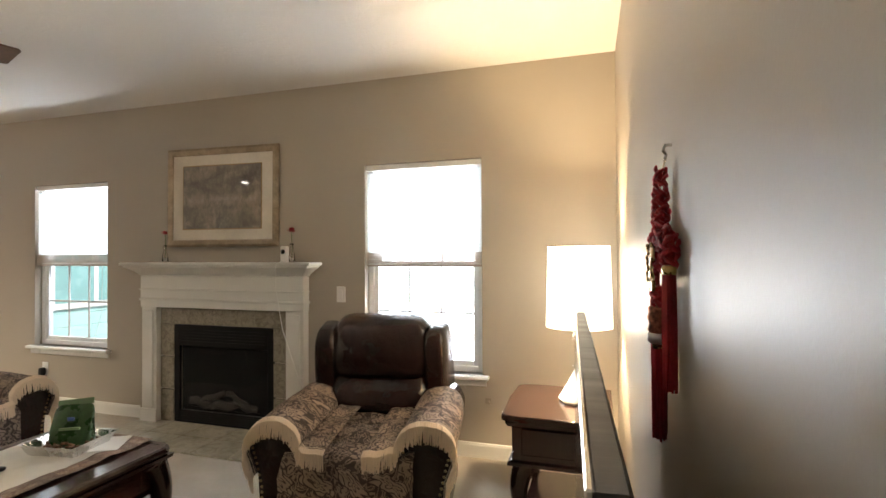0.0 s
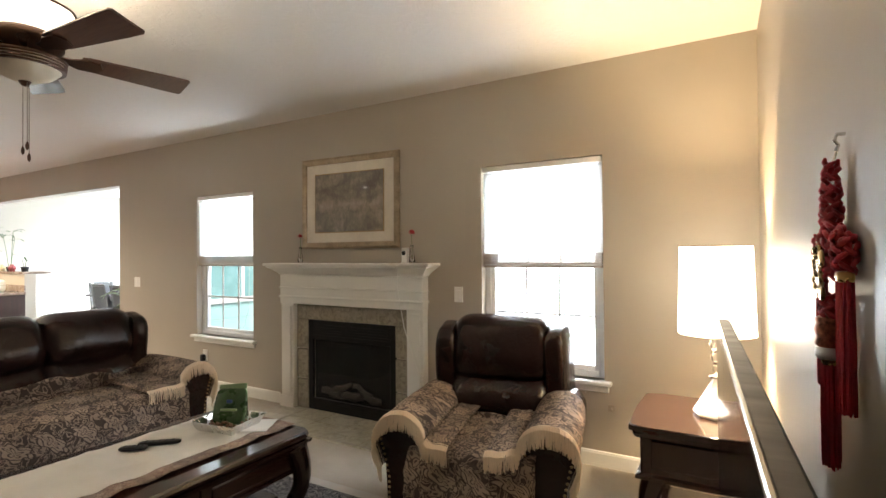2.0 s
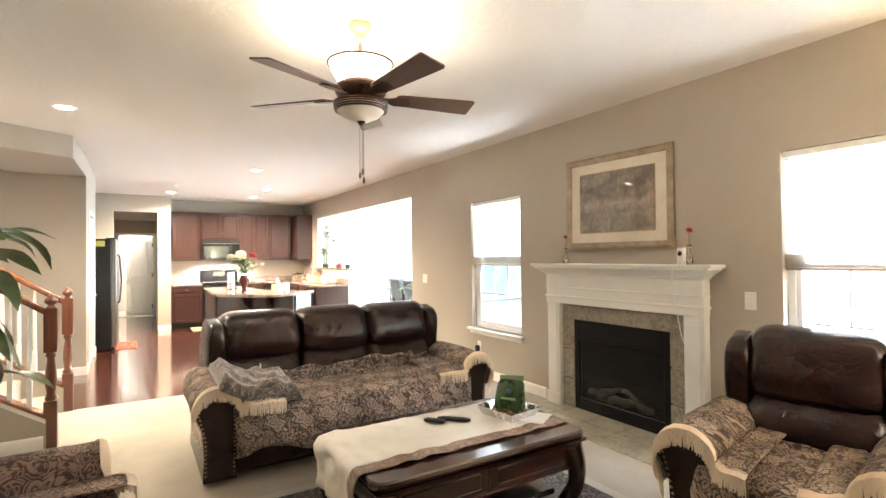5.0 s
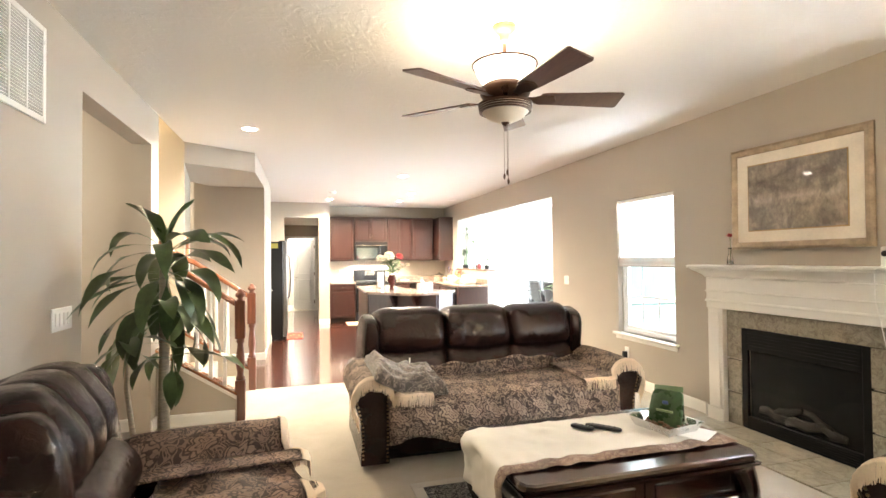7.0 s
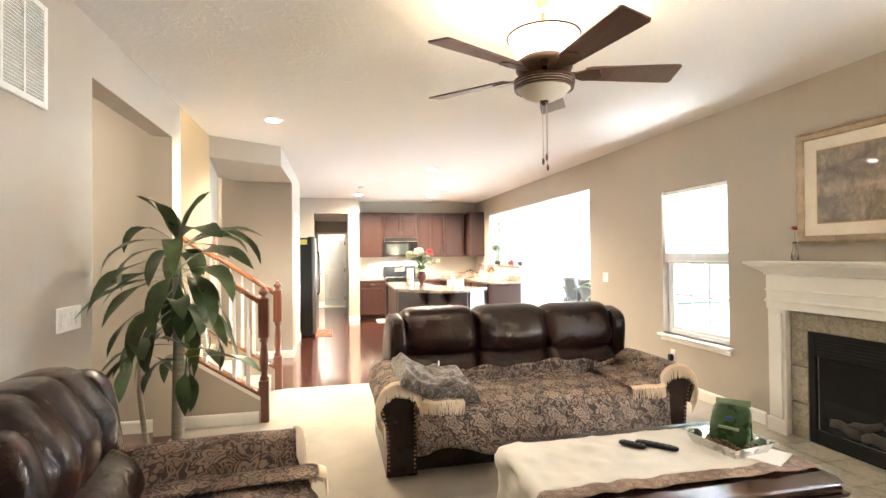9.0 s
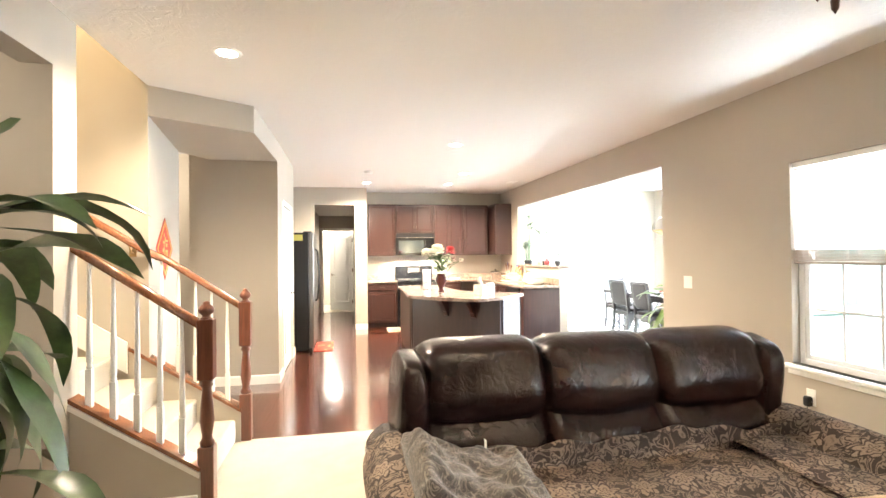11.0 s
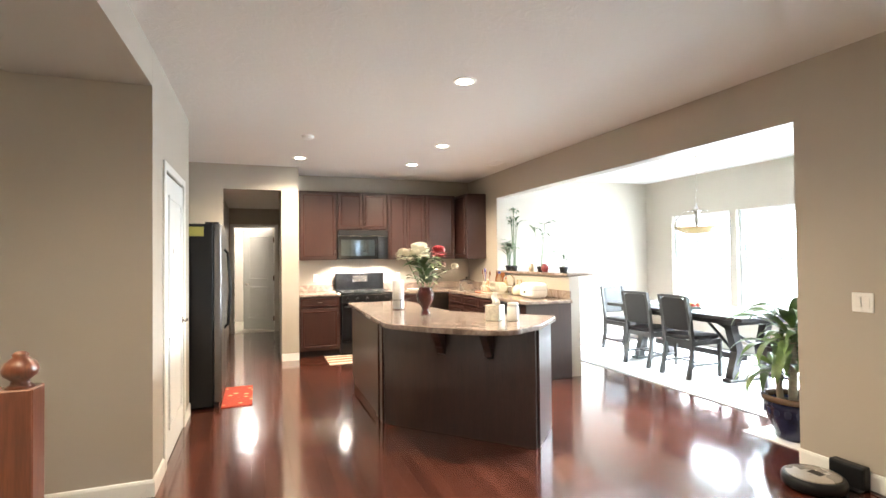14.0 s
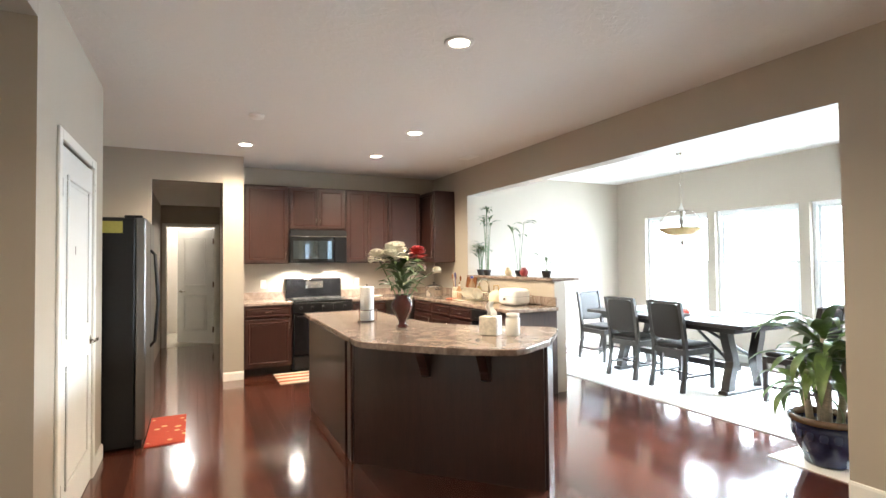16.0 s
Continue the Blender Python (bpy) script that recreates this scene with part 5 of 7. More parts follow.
part("cloth", sheet(runner_at, 20, 70, 0.002), M["runner"], run, smooth=True)
M["border"] = damask("faded rose brocade", (0.20, 0.12, 0.095), (0.46, 0.36, 0.28), 13.0)
part("border", sheet(lambda u, v: runner_at(1.0, v) + Vector((-0.01 + 0.085 * u, 0, 0.0015 - 0.001 * u)), 4, 70, 0.002), M["border"], run, "rose brocade border", True)
part("border", sheet(lambda u, v: Vector((-0.31 + 0.575 * u, TY - 0.085 + 0.16 * v if v < 0.5 else TY - 0.005 + 0.0 * v, TZ + 0.0095 if v < 0.6 else TZ + 0.0095)), 10, 2, 0.002), M["border"], run, "rose brocade border")

tray = thing("foil_tray", "shiny aluminium foil baking tray on the runner", "tray", (-2.50, 1.835, TZ + 0.009), 8)
bm = bmesh.new()
lo = [(-0.12, -0.10), (0.12, -0.10), (0.12, 0.10), (-0.12, 0.10)]
hi = [(x * 1.2, y * 1.25) for x, y in lo]
rim = [(x * 1.27, y * 1.36) for x, y in lo]
rings = [[bm.verts.new((x, y, z)) for x, y in pts] for pts, z in ((lo, 0.0), (hi, 0.055), (rim, 0.058), (hi, 0.054), (lo, 0.003))]
bm.faces.new(rings[0][::-1])
bm.faces.new(rings[-1])
for a, b in zip(rings, rings[1:]):
    for k in range(4):
        bm.faces.new((a[k], a[(k + 1) % 4], b[(k + 1) % 4], b[k]))
bmesh.ops.subdivide_edges(bm, edges=bm.edges[:], cuts=5, use_grid_fill=True)
for v in bm.verts:
    v.co += 0.003 * noise.noise_vector(v.co * 40)
part("tray", bm, M["foil"], tray)
nuts = thing("snack_heap", "heap of brown dried snacks in the foil tray", "snacks", (-2.50, 1.835, TZ + 0.013), 8, kind="stuff")
bm = bmesh.new()
rng = random.Random(8)
for k in range(90):
    cushion(0.022, 0.016, 0.014, 2.5, 1, 0, 0, (rng.uniform(-0.10, 0.10), rng.uniform(-0.08, 0.075), 0.008 + 0.03 * rng.random()), bm)
part("snacks", bm, paint("brown dried fruit", (0.16, 0.085, 0.045), 0.7, vary=0.4, big=40), nuts, smooth=True)
bag = thing("snack_bag", "green foil snack bag standing in the tray", "bag", (-2.505, 1.855, TZ + 0.018), 28)


def bag_bm():
    bm = cushion(0.18, 0.085, 0.20, 6.0, 14, 0.010, 4, (0, 0, 0.10))
    for v in bm.verts:
        k = max(0.0, min(1.0, v.co.z / 0.21))
        v.co.y = v.co.y * (1.0 - 0.9 * max(0, k - 0.2) / 0.8) + 0.035 * k * k + 0.006 * math.sin(v.co.x * 40) * k
        v.co.x *= 1.0 - 0.03 * k
        v.co.z = 0.003 + v.co.z * (0.97 + 0.25 * v.co.x * k)
    return bm


part("pouch", bag_bm(), paint("green foil pouch", (0.028, 0.075, 0.022), 0.3, vary=0.45, big=14, bump_k=0.3), bag, smooth=True)
part("top_seal", turn(box(-0.08, 0.08, -0.002, 0.002, 0.0, 0.03, 0.001), pose(0, 0.031, 0.188, -14, -4, 0)), paint("clear crimped film", (0.16, 0.24, 0.14), 0.2), bag)
part("emblem", box(-0.016, 0.016, -0.021, -0.014, 0.125, 0.143, 0.003), paint("blue emblem", (0.05, 0.1, 0.3), 0.4), bag)
part("lettering_bar", box(-0.045, 0.045, -0.036, -0.025, 0.085, 0.096), paint("pale green print", (0.3, 0.42, 0.22), 0.4), bag)
for (rx, ry, ra, rl) in ((-2.585, 1.50, 42, 0.2), (-2.625, 1.392, 38, 0.13)):
    r = thing("remote_control", "black plastic remote control on the runner", "remote", (rx, ry, TZ + 0.0105), ra, "remotes on the coffee table")
    part("body", cushion(rl, 0.045, 0.02, 4, 6, at=(0, 0, 0.0105)), M["black"], r, smooth=True)
    for i in range(5):
        for j in range(2):
            part("button", box(-rl * 0.32 + i * rl * 0.15, -rl * 0.32 + i * rl * 0.15 + 0.009, -0.012 + j * 0.015, -0.004 + j * 0.015, 0.0195, 0.0222, 0.001), M["charcoal"], r)
pp = thing("paper_sheet", "loose printed paper sheet beside the foil tray", "paper", (-2.36, 1.93, TZ + 0.0145), 30)
part("sheet", box(-0.07, 0.07, -0.1, 0.1, 0, 0.0015), M["paper"], pp)


def rug_mat():
    m, nt, b = nodes_of("black and ivory rug")
    v = coords(nt)
    vor = nt.nodes.new("ShaderNodeTexVoronoi")
    vor.inputs["Scale"].default_value = 13
    nt.links.new(v, vor.inputs["Vector"])
    n = noise_tex(nt, v, 22, 4, 0.6, 2.0)
    f = noise_tex(nt, v, 300, 2)
    c = ramp(nt, n, [(0.46, (0.03, 0.03, 0.033)), (0.52, (0.32, 0.31, 0.29)), (0.58, (0.035, 0.035, 0.04))])
    c = mixc(nt, ramp(nt, vor.outputs["Distance"], [(0.12, (1,) * 3), (0.17, (0,) * 3)]), c, (0.38, 0.36, 0.33))
    nt.links.new(mixc(nt, 1.0, c, ramp(nt, f, [(0.3, (0.6,) * 3), (0.7, (1.1,) * 3)]), "MULTIPLY"), b.inputs["Base Color"])
    b.inputs["Roughness"].default_value = 0.95
    bump(nt, b, f, 0.6, 0.006)
    return m


rug = thing("area_rug", "black and ivory patterned rug under the coffee table", "rug")
part("field", box(-3.22, -1.80, 0.62, 2.33, 0.0, 0.009, 0.003), rug_mat(), rug)
bm = bmesh.new()
for s in ((-3.29, -3.22, 0.55, 2.40), (-1.80, -1.73, 0.55, 2.40), (-3.22, -1.80, 0.55, 0.62), (-3.22, -1.80, 2.33, 2.40)):
    box(*s, 0, 0.0092, 0.002, bm)
part("border", bm, paint("ivory rug border", (0.46, 0.43, 0.38), 0.95, fine=200, bump_k=0.4), rug, "ivory woven border")

# ---- end table, lamp, television, tassel ----
et = thing("end_table", "polished cherry end table with scrolled legs", "table", (-0.225, 2.83, 0))
ex, ey, ez = 0.28, 0.32, 0.62
pts = [(-ex, -ey + 0.03), (-ex + 0.03, -ey + 0.01), (-ex + 0.09, -ey), (ex - 0.02, -ey), (ex - 0.02, ey), (-ex + 0.09, ey), (-ex + 0.03, ey - 0.01), (-ex, ey - 0.03), (-ex - 0.008, 0)]
part("tabletop", prism(pts, ez - 0.035, ez, 0.008), M["tabletop"], et)
part("body", box(-ex + 0.05, ex - 0.06, -ey + 0.04, ey - 0.04, ez - 0.24, ez - 0.036, 0.008), M["darkwood"], et)
part("drawer_front", box(-ex + 0.1, ex - 0.11, -ey + 0.03, -ey + 0.0395, ez - 0.2, ez - 0.07, 0.004), M["darkwood"], et)
part("top_moulding", sweep([(0, 0), (0.0, 0.03), (0.03, 0.03), (0.018, 0.01)], [(-ex + 0.05, -ey + 0.04, ez - 0.068), (-ex + 0.05, ey - 0.04, ez - 0.068), (ex - 0.06, ey - 0.04, ez - 0.068), (ex - 0.06, -ey + 0.04, ez - 0.068)][::-1], closed=True), M["darkwood"], et)
part("lower_moulding", sweep([(0, 0), (0.0, 0.03), (0.02, 0.022), (0.022, 0.006)], [(-ex + 0.05, -ey + 0.04, ez - 0.26), (-ex + 0.05, ey - 0.04, ez - 0.26), (ex - 0.06, ey - 0.04, ez - 0.26), (ex - 0.06, -ey + 0.04, ez - 0.26)][::-1], closed=True), M["darkwood"], et)
for sx in (-1, 1):
    for sy in (-1, 1):
        part("leg", turn(scroll_leg(ez - 0.235, 0.065), pose(sx * (ex - 0.12), sy * (ey - 0.1), 0, 0, 0, 180 if sx < 0 else 0)), M["darkwood"], et, smooth=True)
part("shelf", box(-ex + 0.09, ex - 0.09, -ey + 0.08, ey - 0.08, 0.1, 0.135, 0.01), M["darkwood"], et)
lamp = thing("table_lamp", "lit table lamp with white drum shade and glass base", "lamp", (-0.135, 2.86, 0.62))
CRYS = glass("cut crystal")
bm = lathe([(0.0, 0.001), (0.105, 0.001), (0.112, 0.012), (0.108, 0.022), (0.066, 0.095), (0.034, 0.155), (0.018, 0.185), (0.0, 0.186)], 8)
part("base", bm, paint("white faceted ceramic", (0.78, 0.76, 0.72), 0.15, vary=0.03), lamp, "white faceted cone base")
part("collar", lathe([(0.0, 0.184), (0.034, 0.186), (0.038, 0.194), (0.03, 0.202), (0.014, 0.208), (0.0, 0.209)], 20), M["chrome"], lamp, smooth=True)
for z, r in ((0.232, 0.024), (0.288, 0.030), (0.352, 0.036)):
    part("crystal_ball", lathe([(0.0, -r)] + [(r * math.cos(math.radians(q)), r * math.sin(math.radians(q))) for q in range(-60, 61, 30)] + [(0.0, r)], 10, at=(0, 0, z)), CRYS, lamp, "cut crystal ball")
for z in (0.259, 0.3205):
    part("stem", lathe([(0.0, z - 0.004), (0.018, z - 0.002), (0.018, z + 0.002), (0.0, z + 0.004)], 14), M["bronze"], lamp, smooth=True)
part("stem", lathe([(0.012, 0.386), (0.016, 0.392), (0.008, 0.402), (0.008, 0.47)], 12), M["chrome"], lamp, smooth=True)
sh = part("shade", lathe([(0.175, 0.405), (0.163, 0.845), (0.160, 0.845), (0.172, 0.405)], 40, ring=True), M["shade"], lamp, "glowing white linen drum shade", True)
sh.visible_shadow = True
for r, z in ((0.1755, 0.404), (0.1635, 0.843)):
    part("shade_trim", tube([(r * math.cos(a * math.pi / 20), r * math.sin(a * math.pi / 20), z) for a in range(41)], 0.003, 6), paint("tan shade trim", (0.35, 0.26, 0.16), 0.7), sh)

TVL = 1.32
tv = thing("television", "thin black flat-screen television on the wall", "television", (-0.108, 1.779, 0), 2.98)
part("body", box(0.0, 0.034, -TVL, 0, 0.48, 1.228, 0.004), paint("dark grey bezel plastic", (0.042, 0.038, 0.036), 0.45, 0.0, stretch=(1, 8, 1)), tv)
part("screen", box(-0.003, -0.0005, -TVL + 0.008, -0.008, 0.492, 1.216), M["blackgloss"], tv, "glossy black screen")
part("bezel_edge", box(-0.005, 0.003, -TVL, 0.0, 1.2195, 1.231, 0.002), M["chrome"], tv, "bright metal edge")
part("wall_mount", box(0.034, 0.205, -0.78, -0.62, 0.55, 0.70, 0.004), M["black"], tv)

ts = thing("chinese_knot", "red knotted hanging with tassels and gold medallion", "ornament", (east_x(1.05) + 0.001, 1.05, 0))
ts.matrix_basis = pose(east_x(1.21) + 0.001, 1.21, -0.2243) @ Matrix.Diagonal((1.0, 1.1, 1.158, 1.0))
RED = paint("red silk cord", (0.42, 0.024, 0.034), 0.55, vary=0.3, big=30, fine=200, bump_k=0.4)
GOLD = paint("gilded medallion", (0.62, 0.42, 0.18), 0.3, 0.8, vary=0.3, big=30)
part("hook", tube([(0, 0, 1.622), (-0.014, 0, 1.622), (-0.018, 0, 1.612), (-0.012, 0, 1.604), (-0.016, 0, 1.594)], 0.0035, 6), M["chrome"], ts)
for dy in (-0.009, 0.009):
    part("loop", tube([(-0.014, 0, 1.598), (-0.02, dy, 1.576)], 0.0016, 6), M["fringe"], ts)


def knot_bm(at, sx, sy, sz, n, cord, seed):
    """A plaited knot: short looped cords packed over a soft core."""
    x, y, z = at
    bm = cushion(sx * 0.75, sy * 0.8, sz * 0.85, 3.0, 4, 0.002, seed, at)
    rng = random.Random(seed)
    for k in range(n):
        a, h = k * 2.399, (k + 0.5) / n - 0.5
        r = 0.5 * (1 - (2 * h) ** 4 * 0.35)
        c = Vector((x + sx * r * math.cos(a), y + sy * r * math.sin(a), z + sz * h))
        u = Vector((-sx * math.sin(a), sy * math.cos(a), 0)).normalized() * cord * 2.4
        up = Vector((0, 0, cord * 1.6 * (1 if k % 2 else -1)))
        o = Vector((math.cos(a) * sx, math.sin(a) * sy, 0)).normalized() * cord * rng.uniform(0.6, 1.2)
        tube([c - u - up, c - u * 0.3 + o, c + u * 0.4 + o + up * 0.5, c + u + up], [cord * 0.7, cord, cord, cord * 0.6], 6, bm)
    return bm


for k, (z, sy, sz, n) in enumerate(((1.560, 0.018, 0.034, 10), (1.523, 0.024, 0.032, 14), (1.488, 0.036, 0.034, 18), (1.447, 0.072, 0.050, 30), (1.404, 0.066, 0.04, 24))):
    part("knot", knot_bm((-0.024, 0, z), 0.016 + 0.004 * k, sy, sz, n, 0.0045 + 0.0003 * k, k + 1), RED, ts, smooth=True)
bm = cushion(0.014, 0.056, 0.080, 2.4, 10, 0.005, 2, (-0.044, 0.004, 1.402))
for s in (-1, 1):
    cushion(0.010, 0.034, 0.026, 2.4, 4, 0.003, s, (-0.043, 0.004 + s * 0.020, 1.362), bm)
    cushion(0.010, 0.026, 0.03, 2.4, 4, 0.003, s, (-0.044, 0.004 + s * 0.026, 1.418), bm)
for q in range(7):
    cushion(0.008, 0.014, 0.012, 2.2, 2, 0, 0, (-0.051, 0.004 + 0.012 * math.sin(q * 2.1), 1.373 + q * 0.010), bm)
part("medallion", bm, GOLD, ts, "gilded carp-shaped medallion", True)
part("lower_knot", knot_bm((-0.028, 0, 1.338), 0.024, 0.032, 0.034, 16, 0.005, 9), RED, ts, smooth=True)
part("barrel", lathe([(0.018, 1.272), (0.024, 1.278), (0.021, 1.290), (0.025, 1.302), (0.021, 1.312), (0.023, 1.320), (0.014, 1.326)], 14, at=(-0.03, 0, 0)), paint("red and gilt brocade", (0.40, 0.14, 0.08), 0.4, 0.4, vary=0.7, big=90), ts, "red and gilt brocade barrel", True)
part("bead", lathe([(0.020, 1.254), (0.0245, 1.259), (0.0235, 1.272), (0.018, 1.274)], 12, at=(-0.03, 0, 0)), paint("silver bead", (0.6, 0.58, 0.55), 0.3, 0.8), ts, smooth=True)


def tassel(parent, y, z1, z0, wid, depth, x=-0.03):
    part("tassel_cap", cushion(depth * 1.1, wid * 1.1, 0.018, 4, 4, at=(x, y, z1)), GOLD, parent, smooth=True)
    bm = bmesh.new()
    rng = random.Random(int(z0 * 1000 + y * 100))
    for k in range(130):
        a, r = rng.random() * 6.28, rng.random() ** 0.5
        dx, dy = depth / 2 * r * math.cos(a), wid / 2 * r * math.sin(a)
        e = rng.uniform(-0.009, 0.009)
        tube([(x + dx, y + dy, z1), (x + dx * 1.12, y + dy * 1.12, (z0 + z1) / 2), (x + dx * 1.08, y + dy * 1.08 + e * 0.3, z0 + e)], 0.0017, 4, bm)
    part("tassel", bm, RED, parent, "red silk tassel")


for dy, z0 in ((-0.095, 1.196), (0.13, 1.192)):
    part("side_knot", knot_bm((-0.022, dy, 1.428), 0.020 if dy > 0 else 0.028, 0.034, 0.056, 20, 0.0045, 12), RED, ts, smooth=True)
    part("side_cord", tube([(-0.026, dy * 0.25, 1.455), (-0.022, dy * 0.6, 1.468), (-0.026, dy, 1.455)], 0.005, 6), RED, ts, smooth=True)
    tassel(ts, dy, 1.392, z0, 0.03, 0.018 if dy > 0 else 0.024, -0.022)
tassel(ts, 0.0, 1.252, 1.085, 0.034, 0.026)

# ---- leafy plants ----
LEAF = paint("glossy dracaena leaf", (0.062, 0.105, 0.034), 0.36, vary=0.4, big=9, fine=50, bump_k=0.15)
LEAF2 = paint("fresh green leaf", (0.095, 0.155, 0.035), 0.4, vary=0.35, big=9, fine=50, bump_k=0.15)
BARK = paint("grey plant cane", (0.32, 0.27, 0.20), 0.8, vary=0.25, big=15, stretch=(1, 1, 5), bump_k=0.5)


def leaf_bm(base, az, length, width, rise, droop, twist=0.0, stalk=-0.1):
    """A strap leaf that rises, arches over and hangs, folded along its midrib."""
    bm = bmesh.new()
    n = 11
    p = Vector(base)
    el = rise
    h = Vector((math.cos(az), math.sin(az), 0))
    side = Vector((-math.sin(az), math.cos(az), 0))
    rows = []
    for i in range(n + 1):
        t = i / n
        wd = width * 0.5 * max(0.10, math.sin(math.pi * max(0.0, (t - stalk) / (1 - stalk))) ** 0.8)
        if i == n:
            wd = 0.001
        s = side + Vector((0, 0, twist * (t - 0.3)))
        mid = p
        ripple = 0.28 * wd * math.sin(9 * t + 7 * az)
        rows.append([bm.verts.new(mid - s * wd + Vector((0, 0, wd * 0.35 + ripple))), bm.verts.new(mid), bm.verts.new(mid + s * wd + Vector((0, 0, wd * 0.35 - ripple)))])
        bend = 0.5 * twist / n
        h, side = h * math.cos(bend) + side * math.sin(bend), side * math.cos(bend) - h * math.sin(bend)
        p = p + (h * math.cos(el) + Vector((0, 0, math.sin(el)))) * (length / n)
        el -= droop / n * (0.5 + 1.0 * t)
    for a, b in zip(rows, rows[1:]):
        for k in range(2):
            bm.faces.new((a[k], a[k + 1], b[k + 1], b[k]))
    return bm


fpl = thing("dracaena_plant", "tall corn plant with drooping strap leaves", "plant", (-3.48, -0.9, 0))
part("pot", lathe([(0.12, 0.0), (0.15, 0.02), (0.165, 0.12), (0.172, 0.14), (0.155, 0.14), (0.15, 0.12), (0.0, 0.12)], 24), M["charcoal"], fpl, smooth=True)
part("cane", tube([(0, 0, 0.11), (0.005, 0.0, 0.5), (0, 0.005, 0.95), (0.01, 0, 1.35), (0.0, 0.0, 1.5)], [0.036, 0.033, 0.03, 0.024, 0.016], 12), BARK, fpl, smooth=True)
part("cane", tube([(-0.02, -0.1, 0.11), (0.02, -0.16, 0.45), (-0.01, -0.2, 0.7), (0.0, -0.19, 0.95)], [0.016, 0.015, 0.013, 0.01], 10), BARK, fpl, smooth=True)
part("cane", tube([(0.0, 0.0, 0.62), (0.02, 0.045, 0.66), (0.02, 0.05, 0.85)], [0.012, 0.012, 0.009], 8), BARK, fpl, smooth=True)
rng = random.Random(11)
heads = [((0, 0, 1.50), 20, 0.58), ((0.0, 0.02, 1.36), 18, 0.56), ((0.0, 0.0, 1.18), 16, 0.48), ((0.0, -0.19, 0.97), 9, 0.44), ((0.02, 0.05, 0.90), 7, 0.40)]
for (bx, by, bz), n, ln in heads:
    for k in range(n):
        az = k * 2.399 + math.pi + rng.uniform(-0.3, 0.3)
        f = k / n
        up = f > 0.72 and bz > 1.45
        part("leaf", leaf_bm((bx, by, bz + 0.10 * f - 0.05), az, ln * rng.uniform(0.75, 1.15) * (0.7 if up else 1), rng.uniform(0.07, 0.115), rng.uniform(0.9, 1.35) if up else rng.uniform(-0.2, 0.8) if bz > 1.45 else rng.uniform(-1.0, 0.5), rng.uniform(0.3, 0.9) if up else rng.uniform(0.9, 2.9) if bz > 1.45 else rng.uniform(0.5, 2.2), rng.uniform(-1.3, 1.3), 0.05 if up else rng.uniform(0.15, 0.38)), LEAF, fpl, smooth=True)

# ---- stairs ----
st = thing("stairs", "carpeted stairs with oak rails and white balusters", "stairs", kind="structure")
RI, RU = 0.178, 0.274
for k in range(14):
    yb = -0.70 - k * RU
    bm = box(-6.09, -5.07, yb - RU - 0.01, yb, max(0, k * RI - 0.12), (k + 1) * RI, 0.02, segs=2)
    part("step", bm, M["carpet"], st)


def side_slab(x0, x1, ya, yb, up, down, mat, name, label=""):
    """A sloping slab along the stairs: up and down are heights over the nosing line."""
    bm = bmesh.new()

    def nose(y):
        return RI + (-0.70 - y) * RI / RU
    vs = []
    for x in (x0, x1):
        vs.append([bm.verts.new((x, y, z)) for y, z in ((ya, max(0.0, nose(ya) + down)), (yb, max(0.0, nose(yb) + down)), (yb, nose(yb) + up), (ya, nose(ya) + up))])
    bm.faces.new(vs[0])
    bm.faces.new(vs[1][::-1])
    for k in range(4):
        bm.faces.new((vs[0][k], vs[0][(k + 1) % 4], vs[1][(k + 1) % 4], vs[1][k]))
    return part(name, bm, mat, st, label)


for x0, x1 in ((-5.09, -5.00), (-6.19, -6.09)):
    side_slab(x0, x1, -0.665, YL + 0.002 if x0 > -6 else -1.45, 0.075, -9, M["wall"], "knee_wall", "greige knee wall beside the stairs")
    side_slab(x0 - 0.012, x1 + 0.012, -0.665, YL if x0 > -6 else -1.45, 0.10, 0.076, M["rail"], "shoe_rail", "oak cap on the knee wall")
side_slab(-6.0995, -6.082, -1.46, -4.3, 0.13, -0.1, M["white"], "skirt_board", "white skirt board")
side_slab(-4.9995, -4.985, -0.67, YL, 0.07, 0.04, M["white"], "cap_moulding")
structure("baseboard", sweep(BASE, [(-5.0, YL, 0), (-5.0, -0.68, 0)]), M["white"], "white painted baseboard")


def newel(x, y):
    n = thing("newel_post", "turned and squared stained oak newel post", "newel", (x, y, 0))
    part("lower_block", box(-0.043, 0.043, -0.043, 0.043, 0.0, 0.36, 0.004), M["newel"], n)
    part("turning", lathe([(0.036, 0.36), (0.042, 0.38), (0.03, 0.4), (0.028, 0.42), (0.04, 0.5), (0.036, 0.58), (0.027, 0.66), (0.025, 0.69), (0.038, 0.705), (0.03, 0.72), (0.036, 0.735)], 18), M["newel"], n, smooth=True)
    part("upper_block", box(-0.043, 0.043, -0.043, 0.043, 0.735, 1.08, 0.004), M["newel"], n)
    part("finial", lathe([(0.036, 1.08), (0.024, 1.09), (0.022, 1.1), (0.04, 1.115), (0.044, 1.13), (0.036, 1.15), (0.018, 1.165), (0.02, 1.172), (0.012, 1.18), (0, 1.182)], 18), M["newel"], n, smooth=True)
    return n


newel(-5.045, -0.64)
newel(-6.14, -0.635)


def rail_z(y):
    return 1.062 + (-0.69 - y) * 0.69


RAILP = [(-0.03, -0.028), (0.03, -0.028), (0.032, -0.01), (0.026, 0.012), (0.014, 0.026), (0, 0.03), (-0.014, 0.026), (-0.026, 0.012), (-0.032, -0.01)]


